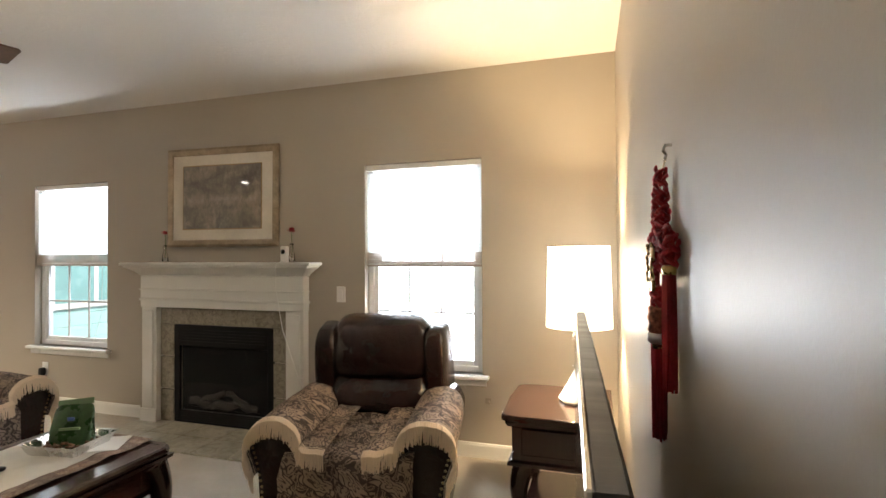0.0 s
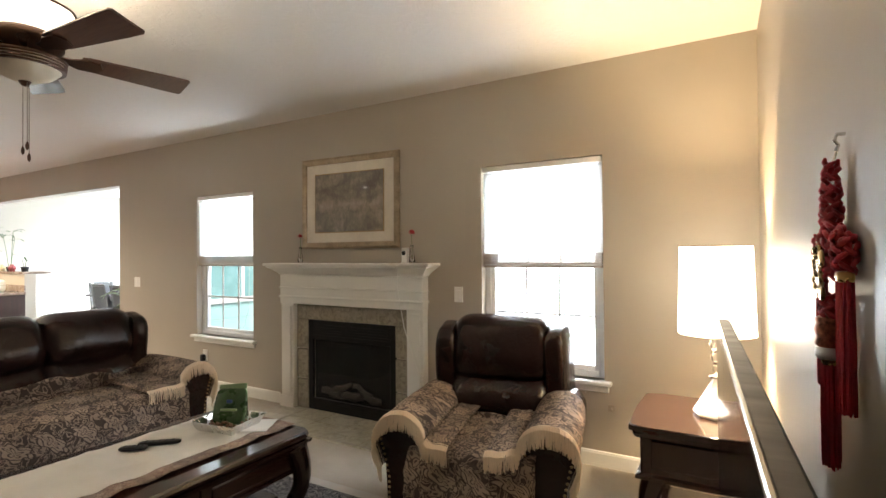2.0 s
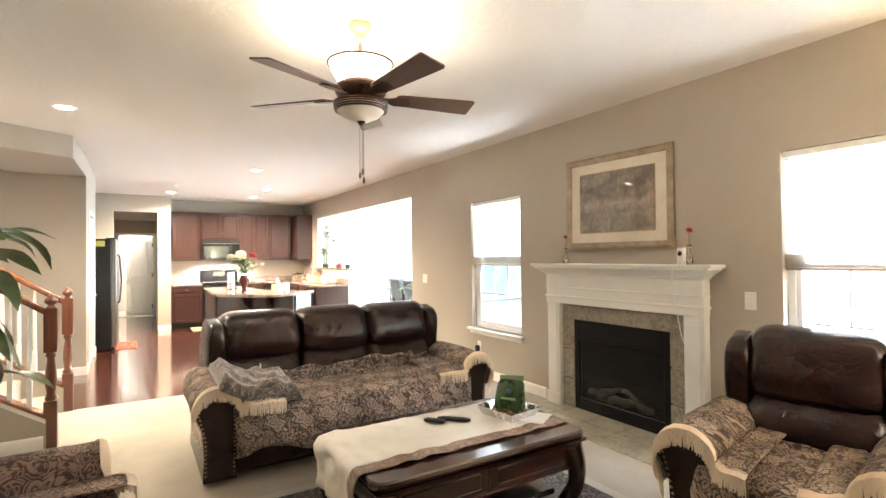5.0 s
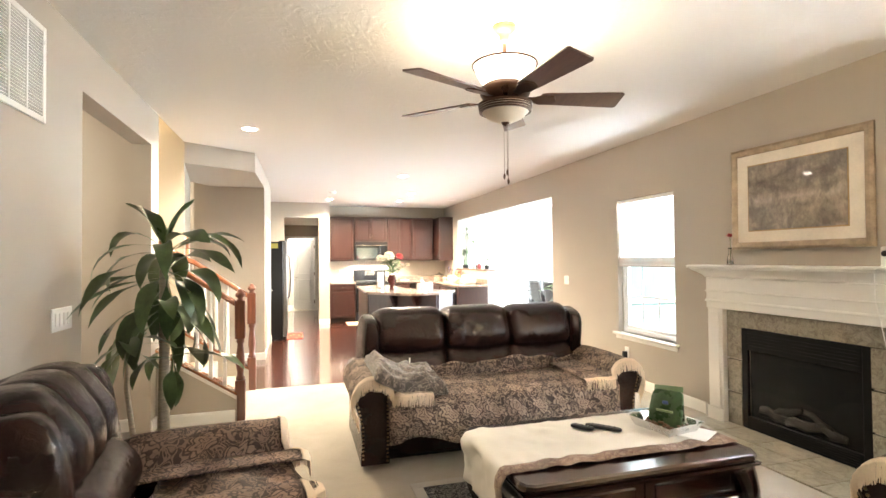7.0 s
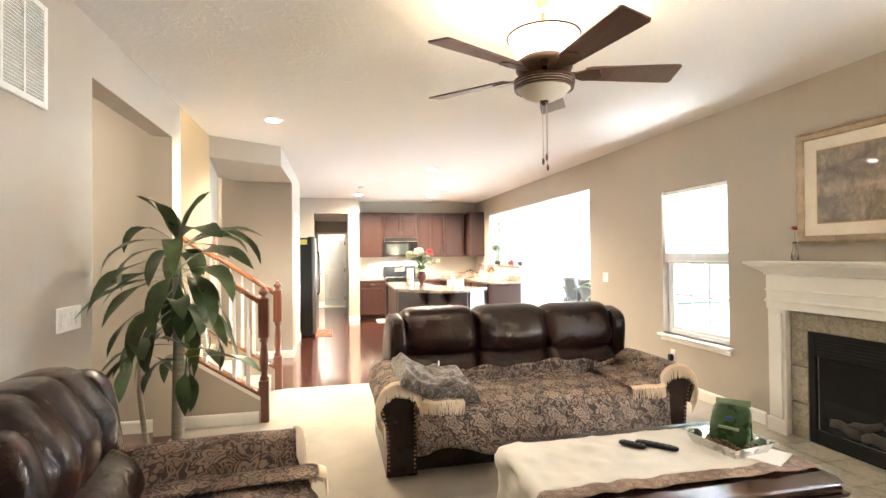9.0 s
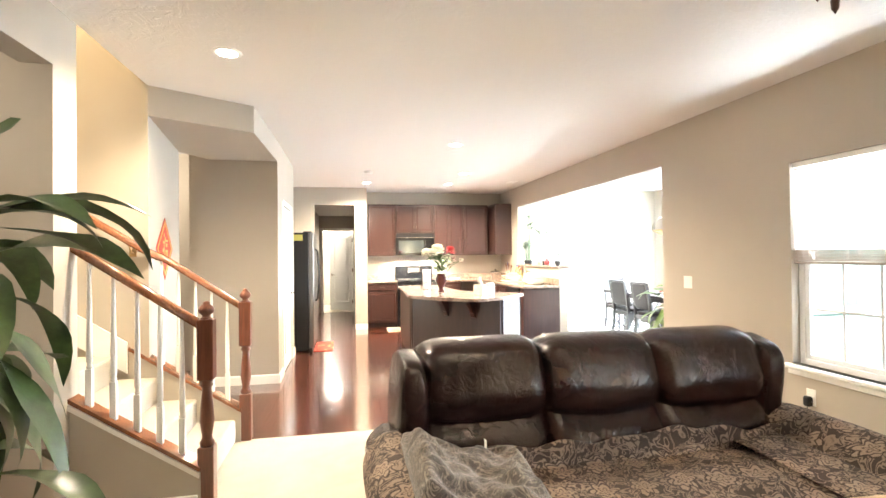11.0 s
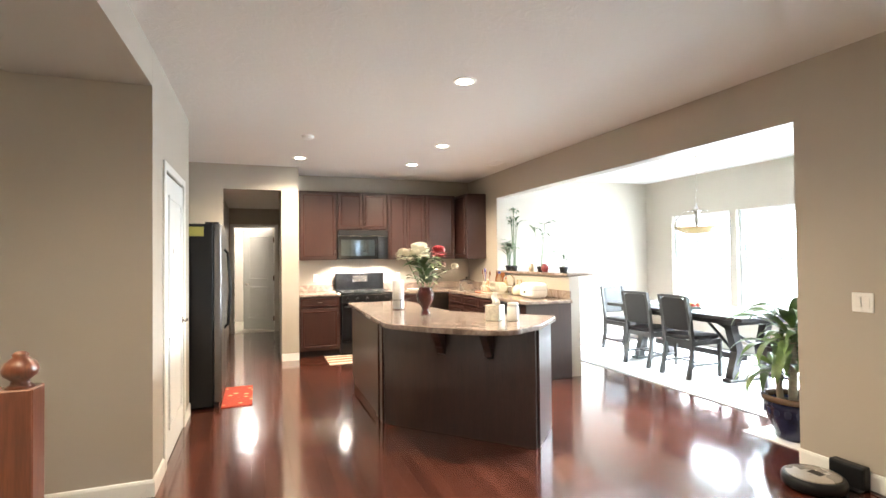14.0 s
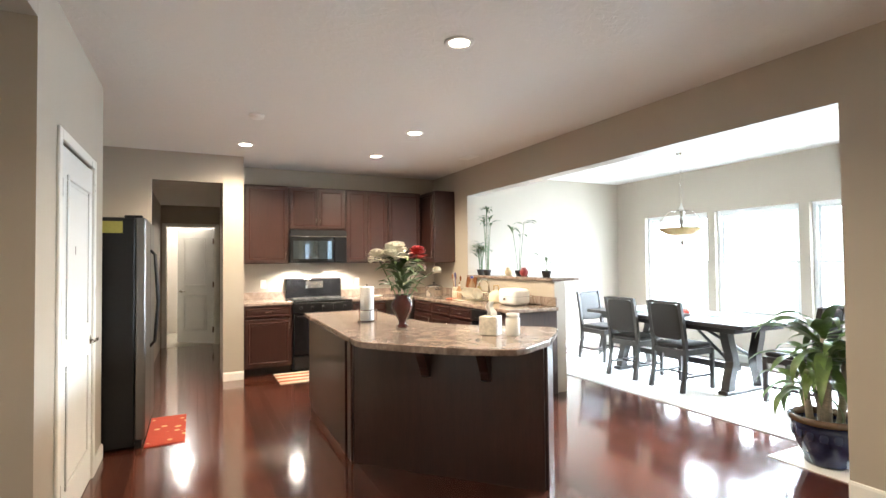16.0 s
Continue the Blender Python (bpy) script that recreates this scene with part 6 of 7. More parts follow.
def rail_bar(name, pts, label):
    r = thing(name, label, "handrail")
    bm = bmesh.new()
    rings = [[bm.verts.new((x + px, y, z + pz)) for px, pz in RAILP] for x, y, z in pts]
    for a, b in zip(rings, rings[1:]):
        for k in range(len(RAILP)):
            bm.faces.new((a[k], a[(k + 1) % len(RAILP)], b[(k + 1) % len(RAILP)], b[k]))
    bm.faces.new(rings[0])
    bm.faces.new(rings[-1])
    part("rail", bm, M["rail"], r, smooth=True)
    return r


rail_bar("handrail", [(-5.045, -0.683, rail_z(-0.683)), (-5.045, YL + 0.002, rail_z(YL))], "polished oak handrail sloping to the wall end")
rb = rail_bar("handrail", [(-6.14, -0.678, rail_z(-0.678)), (-6.14, -1.22, rail_z(-1.22)), (-6.125, -1.26, rail_z(-1.24)), (-6.05, -1.30, 1.475), (-6.03, -1.34, 1.503), (-6.03, -2.0, 1.925), (-6.03, -4.2, 3.33)], "polished oak handrail running on along the stair wall")
part("bracket", tube([(-6.099, -1.42, 1.47), (-6.06, -1.42, 1.47), (-6.03, -1.42, 1.53)], 0.007, 8), M["brass"], rb)
part("bracket_plate", box(-6.0995, -6.093, -1.445, -1.395, 1.44, 1.505, 0.002), M["brass"], rb)


def baluster(x, y):
    z0 = RI + (-0.70 - y) * RI / RU + 0.10
    z1 = rail_z(y) - 0.02
    b = thing("baluster", "white turned wooden baluster under the oak rail", "baluster", (x, y, z0), group="stair balusters")
    h = z1 - z0
    bm = box(-0.016, 0.016, -0.016, 0.016, -0.014, 0.2, 0.002)
    part("foot_block", bm, M["white"], b)
    part("spindle", lathe([(0.013, 0.2), (0.017, 0.212), (0.011, 0.225), (0.0165, 0.24), (0.015, 0.4), (0.009, h - 0.01), (0.009, h)], 12), M["white"], b, smooth=True)


for y in (-0.77, -0.885, -1.0, -1.12, -1.24):
    baluster(-5.045, y)
    baluster(-6.14, y)

dia = thing("paper_diamond", "red paper diamond with gold good-fortune character", "decoration")
du = Vector((P1[0] - S1[0], P1[1] - S1[1], 0)).normalized()
dn = Vector((-du.y, du.x, 0))
if dn.y < 0:
    dn = -dn
dc = Vector((-6.715, S1[1] + (-6.715 - S1[0]) * du.y / du.x, 1.51))


def on_wall(a, b, out):
    return dc + du * a + Vector((0, 0, b)) + dn * out


def wall_poly(pts, o0, o1):
    bm = bmesh.new()
    lo = [bm.verts.new(on_wall(a, b, o0)) for a, b in pts]
    hi = [bm.verts.new(on_wall(a, b, o1)) for a, b in pts]
    bm.faces.new(lo)
    bm.faces.new(hi[::-1])
    for k in range(len(pts)):
        bm.faces.new((lo[k], lo[(k + 1) % len(pts)], hi[(k + 1) % len(pts)], hi[k]))
    return bm


FUGOLD = paint("gold foil print", (0.72, 0.46, 0.11), 0.45, 0.2)
SCAR = paint("scarlet paper", (0.44, 0.035, 0.016), 0.6, vary=0.15)
part("card", wall_poly([(-0.37, 0), (0, -0.27), (0.37, 0), (0, 0.27)], 0.0005, 0.004), SCAR, dia)
for q in (0.80, 0.87):
    rim = [(-0.37 * q, 0), (0, -0.27 * q), (0.37 * q, 0), (0, 0.27 * q)]
    for (ax, az), (bx, bz) in zip(rim, rim[1:] + rim[:1]):
        dl = math.hypot(bx - ax, bz - az)
        ox, oz = -(bz - az) / dl * 0.004, (bx - ax) / dl * 0.004
        part("gold_border", wall_poly([(ax - ox, az - oz), (bx - ox, bz - oz), (bx + ox, bz + oz), (ax + ox, az + oz)], 0.0045, 0.006), FUGOLD, dia)
for a0, a1, b0, b1 in ((0.03, 0.06, 0.1, 0.13), (-0.02, 0.02, 0.07, 0.1), (0.0, 0.1, 0.045, 0.065), (0.035, 0.06, -0.12, 0.045), (0.065, 0.11, -0.03, 0.0), (-0.12, -0.01, 0.06, 0.078), (-0.1, -0.03, 0.015, 0.045), (-0.12, -0.01, -0.03, -0.012), (-0.12, -0.01, -0.12, -0.1), (-0.12, -0.1, -0.1, -0.03), (-0.03, -0.01, -0.1, -0.03), (-0.075, -0.055, -0.1, -0.03), (-0.1, -0.03, -0.072, -0.058)):
    part("gold_stroke", wall_poly([(-a0, b0), (-a1, b0), (-a1, b1), (-a0, b1)], 0.0045, 0.006), FUGOLD, dia, "gold brush stroke")

# ---- kitchen ----
CF = -11.85    # front of the base cabinets on the range wall


def raised_door(parent, x0, x1, z0, z1, y, name="door", handle=None, out=-1):
    """A framed cabinet door in the plane y, looking along out * y."""
    a, b = sorted((y, y + 0.018 * out))
    d = part(name, box(x0, x1, a, b, z0, z1, 0.004), M["cabinet"], parent)
    m = 0.055 if z1 - z0 > 0.25 else 0.03
    a, b = sorted((y + 0.018 * out, y + 0.027 * out))
    bm = bmesh.new()
    for p, q, r, t in ((x0 + m - 0.012, x0 + m, z0 + m, z1 - m), (x1 - m, x1 - m + 0.012, z0 + m, z1 - m), (x0 + m - 0.012, x1 - m + 0.012, z1 - m, z1 - m + 0.012), (x0 + m - 0.012, x1 - m + 0.012, z0 + m - 0.012, z0 + m)):
        box(p, q, a, b, r, t, 0.004, bm)
    part("panel_bead", bm, M["cabinet_bead"], d)
    a, b = sorted((y + 0.0185 * out, y + 0.0215 * out))
    part("raised_panel", box(x0 + m + 0.015, x1 - m - 0.015, a, b, z0 + m + 0.015, z1 - m - 0.015, 0.0015), M["cabinet"], d)
    if handle:
        hx, hz, up = handle
        pts = [(0, 0, -0.05), (0, 0.022 * out, -0.04), (0, 0.026 * out, 0), (0, 0.022 * out, 0.04), (0, 0, 0.05)]
        if not up:
            pts = [(p[2], p[1], 0) for p in pts]
        part("handle", tube([(hx + p[0], y + 0.018 * out + p[1], hz + p[2]) for p in pts], 0.005, 8), M["chrome"], d, "brushed nickel pull", True)
    return d


def cabinet(name, label, w, z0, z1, depth, doors, m, drawer=False, kind="cabinet"):
    """A cabinet unit from x = 0 to w, its back at y = 0 and doors looking along -y; doors: a number, or 0."""
    c = thing(name, label, kind)
    c.matrix_basis = m
    part("body", box(0.001, w - 0.001, -depth, 0, z0, z1, 0.002), M["cabinet"], c)
    top = z1
    if z0 < 0.2:
        part("toe_kick", box(0.001, w - 0.001, -depth + 0.07, -0.01, 0.0, z0), M["black"], c)
    if drawer:
        raised_door(c, 0.012, w - 0.012, z1 - 0.15, z1 - 0.015, -depth, "drawer_front", (w / 2, z1 - 0.082, False))
        top = z1 - 0.155
    for i in range(doors):
        x0, x1 = 0.012 + (w - 0.024) * i / doors, 0.012 + (w - 0.024) * (i + 1) / doors
        hx = x1 - 0.03 if (doors == 1 or i == 0) else x0 + 0.03
        hz = (z0 + 0.11) if z0 > 1 else top - 0.11
        raised_door(c, x0 + 0.002, x1 - 0.002, z0 + 0.015, top - 0.015, -depth, "door", (hx, hz, True))
    return c


def on_range_wall(y):
    """Cabinet x runs along +y, doors look along +x."""
    return pose(XK, y, 0, 0, 0, 90)


UL = "dark cherry wall cabinet with raised-panel door"
cabinet("wall_cabinet", UL, 0.56, 1.41, 2.455, 0.33, 1, on_range_wall(0.58))
cabinet("wall_cabinet", "short dark cherry cabinet over the microwave", 0.78, 1.87, 2.455, 0.33, 2, on_range_wall(1.14))
cabinet("wall_cabinet", "dark cherry wall cabinet with two narrow doors", 0.63, 1.41, 2.455, 0.33, 2, on_range_wall(1.92))
cabinet("wall_cabinet", UL, 0.53, 1.41, 2.455, 0.33, 1, on_range_wall(2.55))
cabinet("wall_cabinet", "dark cherry corner cabinet on the side wall", 0.72, 1.41, 2.455, 0.33, 1, pose(XK + 0.002, YF - 0.001, 0) @ pose(0, 0, 0))
BL = "dark cherry base cabinet with drawer and panel door"
cabinet("base_cabinet", BL, 0.585, 0.1, 0.88, 0.61, 1, on_range_wall(0.55), True)
cabinet("base_cabinet", BL, 0.50, 0.1, 0.88, 0.61, 1, on_range_wall(1.925), True)
cabinet("base_cabinet", "dark cherry corner base cabinet", 0.61, 0.1, 0.88, 0.61, 1, pose(XK + 0.61, YF - 0.001, 0), True)
for px in (-11.24, -10.70):
    cabinet("base_cabinet", "dark cherry base cabinet in the peninsula", 0.53, 0.1, 0.88, 0.61, 1, pose(px, YF - 0.001, 0), True)
dw = thing("dishwasher", "black built-in dishwasher in the peninsula", "dishwasher", (-10.165, YF, 0))
part("body", box(0.0, 0.6, -0.6, -0.002, 0.02, 0.875), M["black"], dw)
part("door", box(0.005, 0.595, -0.63, -0.6005, 0.11, 0.74, 0.006), M["blackgloss"], dw)
part("control_panel", box(0.005, 0.595, -0.635, -0.6005, 0.745, 0.87, 0.006), M["black"], dw)
part("handle", box(0.1, 0.5, -0.648, -0.636, 0.76, 0.785, 0.004), M["black"], dw)
ep = thing("peninsula_cabinet_side", "dark stained peninsula end cabinet side", "cabinet", (-9.56, YF, 0))
part("panel", box(0.0, 0.14, -0.61, -0.002, 0.0, 0.88, 0.004), M["island"], ep)

ctop = thing("countertop", "brown stone-look laminate countertop", "countertop", kind="")
part("slab", box(XK, CF + 0.03, 0.548, 1.138, 0.881, 0.92, 0.006, segs=2), M["granite"], ctop)
part("slab", box(XK, CF + 0.03, 1.922, 2.835, 0.881, 0.92, 0.006, segs=2), M["granite"], ctop)
part("slab", box(XK, -9.39, 2.837, YF - 0.001, 0.881, 0.92, 0.006, segs=2), M["granite"], ctop)
part("splash", box(XK, XK + 0.018, 0.548, 1.138, 0.9205, 1.02, 0.003), M["granite"], ctop)
part("splash", box(XK, XK + 0.018, 1.922, YF - 0.002, 0.9205, 1.02, 0.003), M["granite"], ctop)
part("splash", box(XK + 0.019, -9.42, YF - 0.019, YF - 0.001, 0.9205, 1.02, 0.003), M["granite"], ctop)
ledge = thing("bar_ledge", "brown stone-look ledge capping the half wall", "ledge", (0, 0, 1.19))
part("slab", box(-11.354, -9.46, YF - 0.03, YF + T + 0.2, 0.0, 0.036, 0.008, segs=2), M["granite"], ledge)
wall_run("wall_half_dining", [(-9.4995, -9.46, YF, YF + T, 0, 1.188)], "white end of the half wall")

rg = thing("gas_range", "black gas range with backguard and grates", "stove", (XK, 1.142, 0), 90)
part("body", box(0, 0.776, -0.62, -0.01, 0.03, 0.9, 0.004), M["black"], rg)
part("cooktop", box(0.0, 0.776, -0.655, -0.06, 0.9, 0.92, 0.006), M["blackgloss"], rg)
part("backguard", box(0.0, 0.776, -0.085, -0.01, 0.921, 1.20, 0.015, segs=3), M["blackgloss"], rg)
part("clock_panel", box(0.27, 0.51, -0.089, -0.0855, 1.06, 1.16, 0.003), M["chrome"], rg, "bright oven clock panel")
part("oven_door", box(0.01, 0.766, -0.65, -0.6205, 0.22, 0.76, 0.008), M["blackgloss"], rg)
part("oven_handle", tube([(0.06, -0.652, 0.72), (0.07, -0.69, 0.72), (0.7, -0.69, 0.72), (0.716, -0.652, 0.72)], 0.011, 8), M["black"], rg, smooth=True)
part("drawer", box(0.01, 0.766, -0.645, -0.6205, 0.04, 0.21, 0.006), M["black"], rg)
part("control_panel", box(0.0, 0.776, -0.66, -0.6205, 0.77, 0.895, 0.01), M["black"], rg)
for k in range(5):
    part("knob", turn(lathe([(0.021, 0), (0.019, 0.02), (0.0, 0.022)], 14), pose(0.1 + k * 0.144, -0.66, 0.835, 90)), M["black"], rg, smooth=True)
for gx in (0.05, 0.41):
    bm = bmesh.new()
    for k in range(3):
        tube([(gx, -0.58 + k * 0.2, 0.935), (gx + 0.315, -0.58 + k * 0.2, 0.935)], 0.006, 6, bm)
        tube([(gx + k * 0.157, -0.58, 0.9355), (gx + k * 0.157, -0.18, 0.9355)], 0.006, 6, bm)
    for ax in (gx, gx + 0.315):
        for ay in (-0.58, -0.18):
            tube([(ax, ay, 0.9205), (ax, ay, 0.936)], 0.006, 6, bm)
    part("grate", bm, M["charcoal"], rg)
mw = thing("microwave", "black over-range microwave with mirrored door", "microwave", (XK, 1.145, 1.42), 90)
part("body", box(0, 0.77, -0.38, -0.002, 0, 0.445, 0.004), M["black"], mw)
part("vent_strip", box(0, 0.77, -0.402, -0.381, 0.365, 0.445, 0.006), M["black"], mw)
part("trim_line", box(0, 0.77, -0.405, -0.381, 0.352, 0.363, 0.002), M["chrome"], mw, "chrome trim strip")
part("door", box(0.0, 0.60, -0.405, -0.381, 0.0, 0.35, 0.006), M["blackgloss"], mw)
win_mat, wnt, wb = nodes_of("mirrored oven glass")
wb.inputs["Base Color"].default_value = (0.16, 0.21, 0.25, 1)
wb.inputs["Metallic"].default_value = 0.9
nz = noise_tex(wnt, coords(wnt), 26, 3)
wnt.links.new(ramp(wnt, nz, [(0.3, (0.02,) * 3), (0.7, (0.06,) * 3)]), wb.inputs["Roughness"])
part("door_window", box(0.04, 0.56, -0.408, -0.4055, 0.05, 0.30, 0.002), win_mat, mw, "mirrored dark glass")
part("keypad", box(0.605, 0.77, -0.404, -0.381, 0.0, 0.35, 0.004), M["blackgloss"], mw)
part("handle", tube([(0.585, -0.406, 0.04), (0.585, -0.43, 0.06), (0.585, -0.43, 0.29), (0.585, -0.406, 0.31)], 0.008, 8), M["black"], mw, smooth=True)
for oy in (0.85, 2.18):
    o = thing("wall_outlet", "white outlet above the kitchen counter", "outlet", (XK, oy, 1.13), 90)
    part("plate", box(-0.037, 0.037, -0.007, 0, -0.06, 0.06, 0.003), M["plastic"], o)
    for dz in (-0.022, 0.022):
        part("socket", box(-0.017, 0.017, -0.009, -0.0075, dz - 0.014, dz + 0.014, 0.002), M["paper"], o)

fr = thing("refrigerator", "dark stainless refrigerator with black sides", "refrigerator", (-10.60, -1.26, 0))
FW = 0.91
part("body", box(0, FW, 0, 0.85, 0.02, 1.78, 0.006), M["black"], fr)
for x0, x1, hx in ((0.002, FW / 2 - 0.003, FW / 2 - 0.04), (FW / 2 + 0.003, FW - 0.002, FW / 2 + 0.04)):
    d = part("door", box(x0, x1, 0.853, 0.925, 0.06, 1.785, 0.018, segs=3), M["steel"], fr, "dark stainless door")
    pts = [(hx, 0.925, 0.72), (hx, 0.96, 0.76), (hx, 0.985, 1.1), (hx, 0.96, 1.5), (hx, 0.925, 1.54)]
    part("handle", tube(pts, 0.012, 8), M["black"], d, "black bowed handle", True)
part("hinge_cover", box(FW - 0.1, FW - 0.01, 0.78, 0.9, 1.7805, 1.80, 0.004), M["black"], fr)
part("sticker", box(FW + 0.0005, FW + 0.0025, 0.64, 0.77, 1.66, 1.75), paint("yellow sticker", (0.45, 0.42, 0.10), 0.5), fr, "yellow printed sticker")
part("grille", box(0.01, FW - 0.01, 0.855, 0.9, 0.0, 0.055), M["black"], fr)

isl = thing("kitchen_island", "angled espresso island with laminate top and corbels", "island")
b0, b1 = Vector((-8.66, 1.02)), Vector((-7.66, 1.926))
nrm = Vector((b1.y - b0.y, -(b1.x - b0.x))).normalized()
base_poly = [(-10.17, 1.03), tuple(b0), tuple(b1), (-8.09, 2.31), (-8.5, 1.92), (-8.92, 1.63), (-10.17, 1.61)]
part("body", prism(base_poly, 0.0, 0.881), M["island"], isl)
top_poly = [(-10.205, 0.975), (-8.28, 0.915), (-8.19, 0.935), (-7.93, 1.13), (-7.70, 1.335), (-7.56, 1.50), (-7.50, 1.62), (-7.515, 1.70), (-7.667, 1.985), (-8.05, 2.36), (-8.12, 2.39), (-8.18, 2.35), (-8.49, 1.985), (-8.70, 1.80), (-8.90, 1.70), (-9.3, 1.67), (-10.205, 1.66)]
part("top", prism(top_poly, 0.8815, 0.922, 0.008), M["granite"], isl, "brown stone-look laminate top")
part("corner_post", turn(box(-0.045, 0.045, -0.012, 0.012, 0.0, 0.88, 0.003), pose(-8.86, 1.012, 0, 0, 0, 0)), M["island"], isl)
part("corner_post", turn(box(-0.045, 0.045, -0.008, 0.008, 0.0, 0.88, 0.003), pose(-8.71, 1.008, 0, 0, 0, 0)), M["island"], isl)
part("side_panel", box(-10.15, -8.93, 1.008, 1.0205, 0.1, 0.86, 0.003), M["island"], isl)
ang = math.degrees(math.atan2(b1.y - b0.y, b1.x - b0.x))
for t in (0.42, 0.73):
    p = b0.lerp(b1, t) - nrm * 0.004
    bm = bmesh.new()
    out = [(0, 0.88), (0.17, 0.88), (0.175, 0.855), (0.145, 0.835), (0.115, 0.80), (0.085, 0.755), (0.065, 0.72), (0.045, 0.70), (0.035, 0.66), (0.0, 0.64)]
    lo = [bm.verts.new((-0.03, -a, z)) for a, z in out]
    hi = [bm.verts.new((0.03, -a, z)) for a, z in out]
    bm.faces.new(lo)
    bm.faces.new(hi[::-1])
    for k in range(len(out)):
        bm.faces.new((lo[k], lo[(k + 1) % len(out)], hi[(k + 1) % len(out)], hi[k]))
    turn(bm, pose(p.x, p.y, 0, 0, 0, ang))
    part("corbel", bm, M["island"], isl, "scrolled dark corbel")
bm = turn(box(-0.011, 0.011, -0.26, 0.26, 0.0, 0.875, 0.003), pose(-7.878, 2.137, 0, 0, 0, 48))
part("end_panel", bm, M["island"], isl)

# ---- things on the island ----
IT = 0.922
PETAL = paint("cream peony petal", (0.78, 0.74, 0.62), 0.6, vary=0.06, big=20)
PRED = paint("red peony petal", (0.42, 0.025, 0.03), 0.6, vary=0.2, big=20)
PPINK = paint("blush petal", (0.72, 0.5, 0.45), 0.6, vary=0.1, big=20)


def bloom_bm(c, r, seed):
    bm = bmesh.new()
    rng = random.Random(seed)
    for k in range(46):
        a = k * 2.4
        el = 1.5 - 2.45 * (k / 46)
        rad = r * (0.45 + 0.55 * k / 46) * rng.uniform(0.9, 1.1)
        d = Vector((math.cos(a) * math.cos(el), math.sin(a) * math.cos(el), math.sin(el)))
        u = Vector((-math.sin(a), math.cos(a), 0))
        w = d.cross(u)
        s = r * 0.42
        pts = []
        for i in range(3):
            for j in range(3):
                p = c + d * (rad * (0.55 + 0.45 * j / 2)) + u * s * (i - 1) * (0.5 + 0.35 * j) - d * abs(i - 1) * s * 0.3 + w * s * 0.3 * (j - 1)
                pts.append(bm.verts.new(p + 0.08 * r * noise.noise_vector(p * 60)))
        for i in range(2):
            for j in range(2):
                bm.faces.new((pts[i * 3 + j], pts[i * 3 + j + 1], pts[(i + 1) * 3 + j + 1], pts[(i + 1) * 3 + j]))
    return bm


vs = thing("flower_vase", "maroon ceramic urn with white and red peonies", "vase", (-8.72, 1.42, IT))
part("urn", lathe([(0.0, 0.001), (0.042, 0.001), (0.044, 0.012), (0.028, 0.03), (0.035, 0.06), (0.075, 0.13), (0.082, 0.17), (0.07, 0.205), (0.055, 0.225), (0.066, 0.245), (0.06, 0.245), (0.05, 0.225), (0, 0.2)], 28), paint("maroon glazed ceramic", (0.055, 0.012, 0.010), 0.15, vary=0.3, big=8), vs, smooth=True)
GREEN = paint("peony foliage", (0.075, 0.13, 0.045), 0.55, vary=0.4, big=14)
rngf = random.Random(21)
flowers = [(-0.03, -0.04, 0.59, 0.115, PETAL), (0.02, -0.1, 0.55, 0.08, PETAL), (0.0, -0.2, 0.55, 0.085, PETAL), (0.05, 0.05, 0.46, 0.065, PETAL), (-0.02, 0.14, 0.575, 0.085, PRED), (0.03, 0.28, 0.43, 0.046, PETAL), (-0.05, 0.19, 0.45, 0.04, PPINK)]
for fx, fy, fz, fr_, fm in flowers:
    part("stem", tube([(fx * 0.2, fy * 0.15, 0.2), (fx * 0.5, fy * 0.5, 0.35), (fx, fy, fz)], 0.004, 6), GREEN, vs)
    part("bloom", bloom_bm(Vector((fx, fy, fz)), fr_, int(fz * 1000)), fm, vs, smooth=True)
for k in range(46):
    az = rngf.random() * 6.28
    part("leaf", leaf_bm((0.02 * math.cos(az), 0.02 * math.sin(az), 0.26 + 0.22 * rngf.random()), az, rngf.uniform(0.13, 0.23), rngf.uniform(0.035, 0.06), rngf.uniform(0.3, 1.1), rngf.uniform(0.8, 1.8), 0.2), GREEN, vs, smooth=True)
pt = thing("paper_towel_holder", "white paper towel roll in a black wire stand", "paper towels", (-9.21, 1.30, IT))
part("roll", lathe([(0.02, 0.012), (0.055, 0.012), (0.056, 0.02), (0.056, 0.28), (0.055, 0.288), (0.02, 0.288)], 28), M["paper"], pt, smooth=False)
bm = bmesh.new()
for z, r in ((0.005, 0.075), (0.1, 0.08)):
    tube([(r * math.cos(a * math.pi / 12), r * math.sin(a * math.pi / 12), z) for a in range(25)], 0.003, 6, bm)
for k in range(5):
    a = k * 1.2566
    tube([(0.075 * math.cos(a), 0.075 * math.sin(a), 0.005), (0.08 * math.cos(a), 0.08 * math.sin(a), 0.1)], 0.0028, 6, bm)
tube([(0, 0, 0.005), (0, 0, 0.31)], 0.005, 6, bm)
part("wire_stand", bm, M["bronze"], pt)
tb = thing("tissue_box", "cream patterned tissue box with a tissue", "tissue box", (-8.05, 1.79, IT), 38)
part("box", box(-0.06, 0.06, -0.06, 0.06, 0.001, 0.125, 0.004), paint("cream printed card", (0.66, 0.62, 0.52), 0.7, vary=0.18, big=40), tb)
part("tissue", sheet(lambda u, v: Vector(((u - 0.5) * 0.07 * (1 - 0.5 * v) + 0.01 * math.sin(v * 7), 0.018 * math.sin(u * 8) * (1 - 0.3 * v), 0.122 + 0.1 * v)), 12, 10, 0.001), M["paper"], tb, smooth=True)
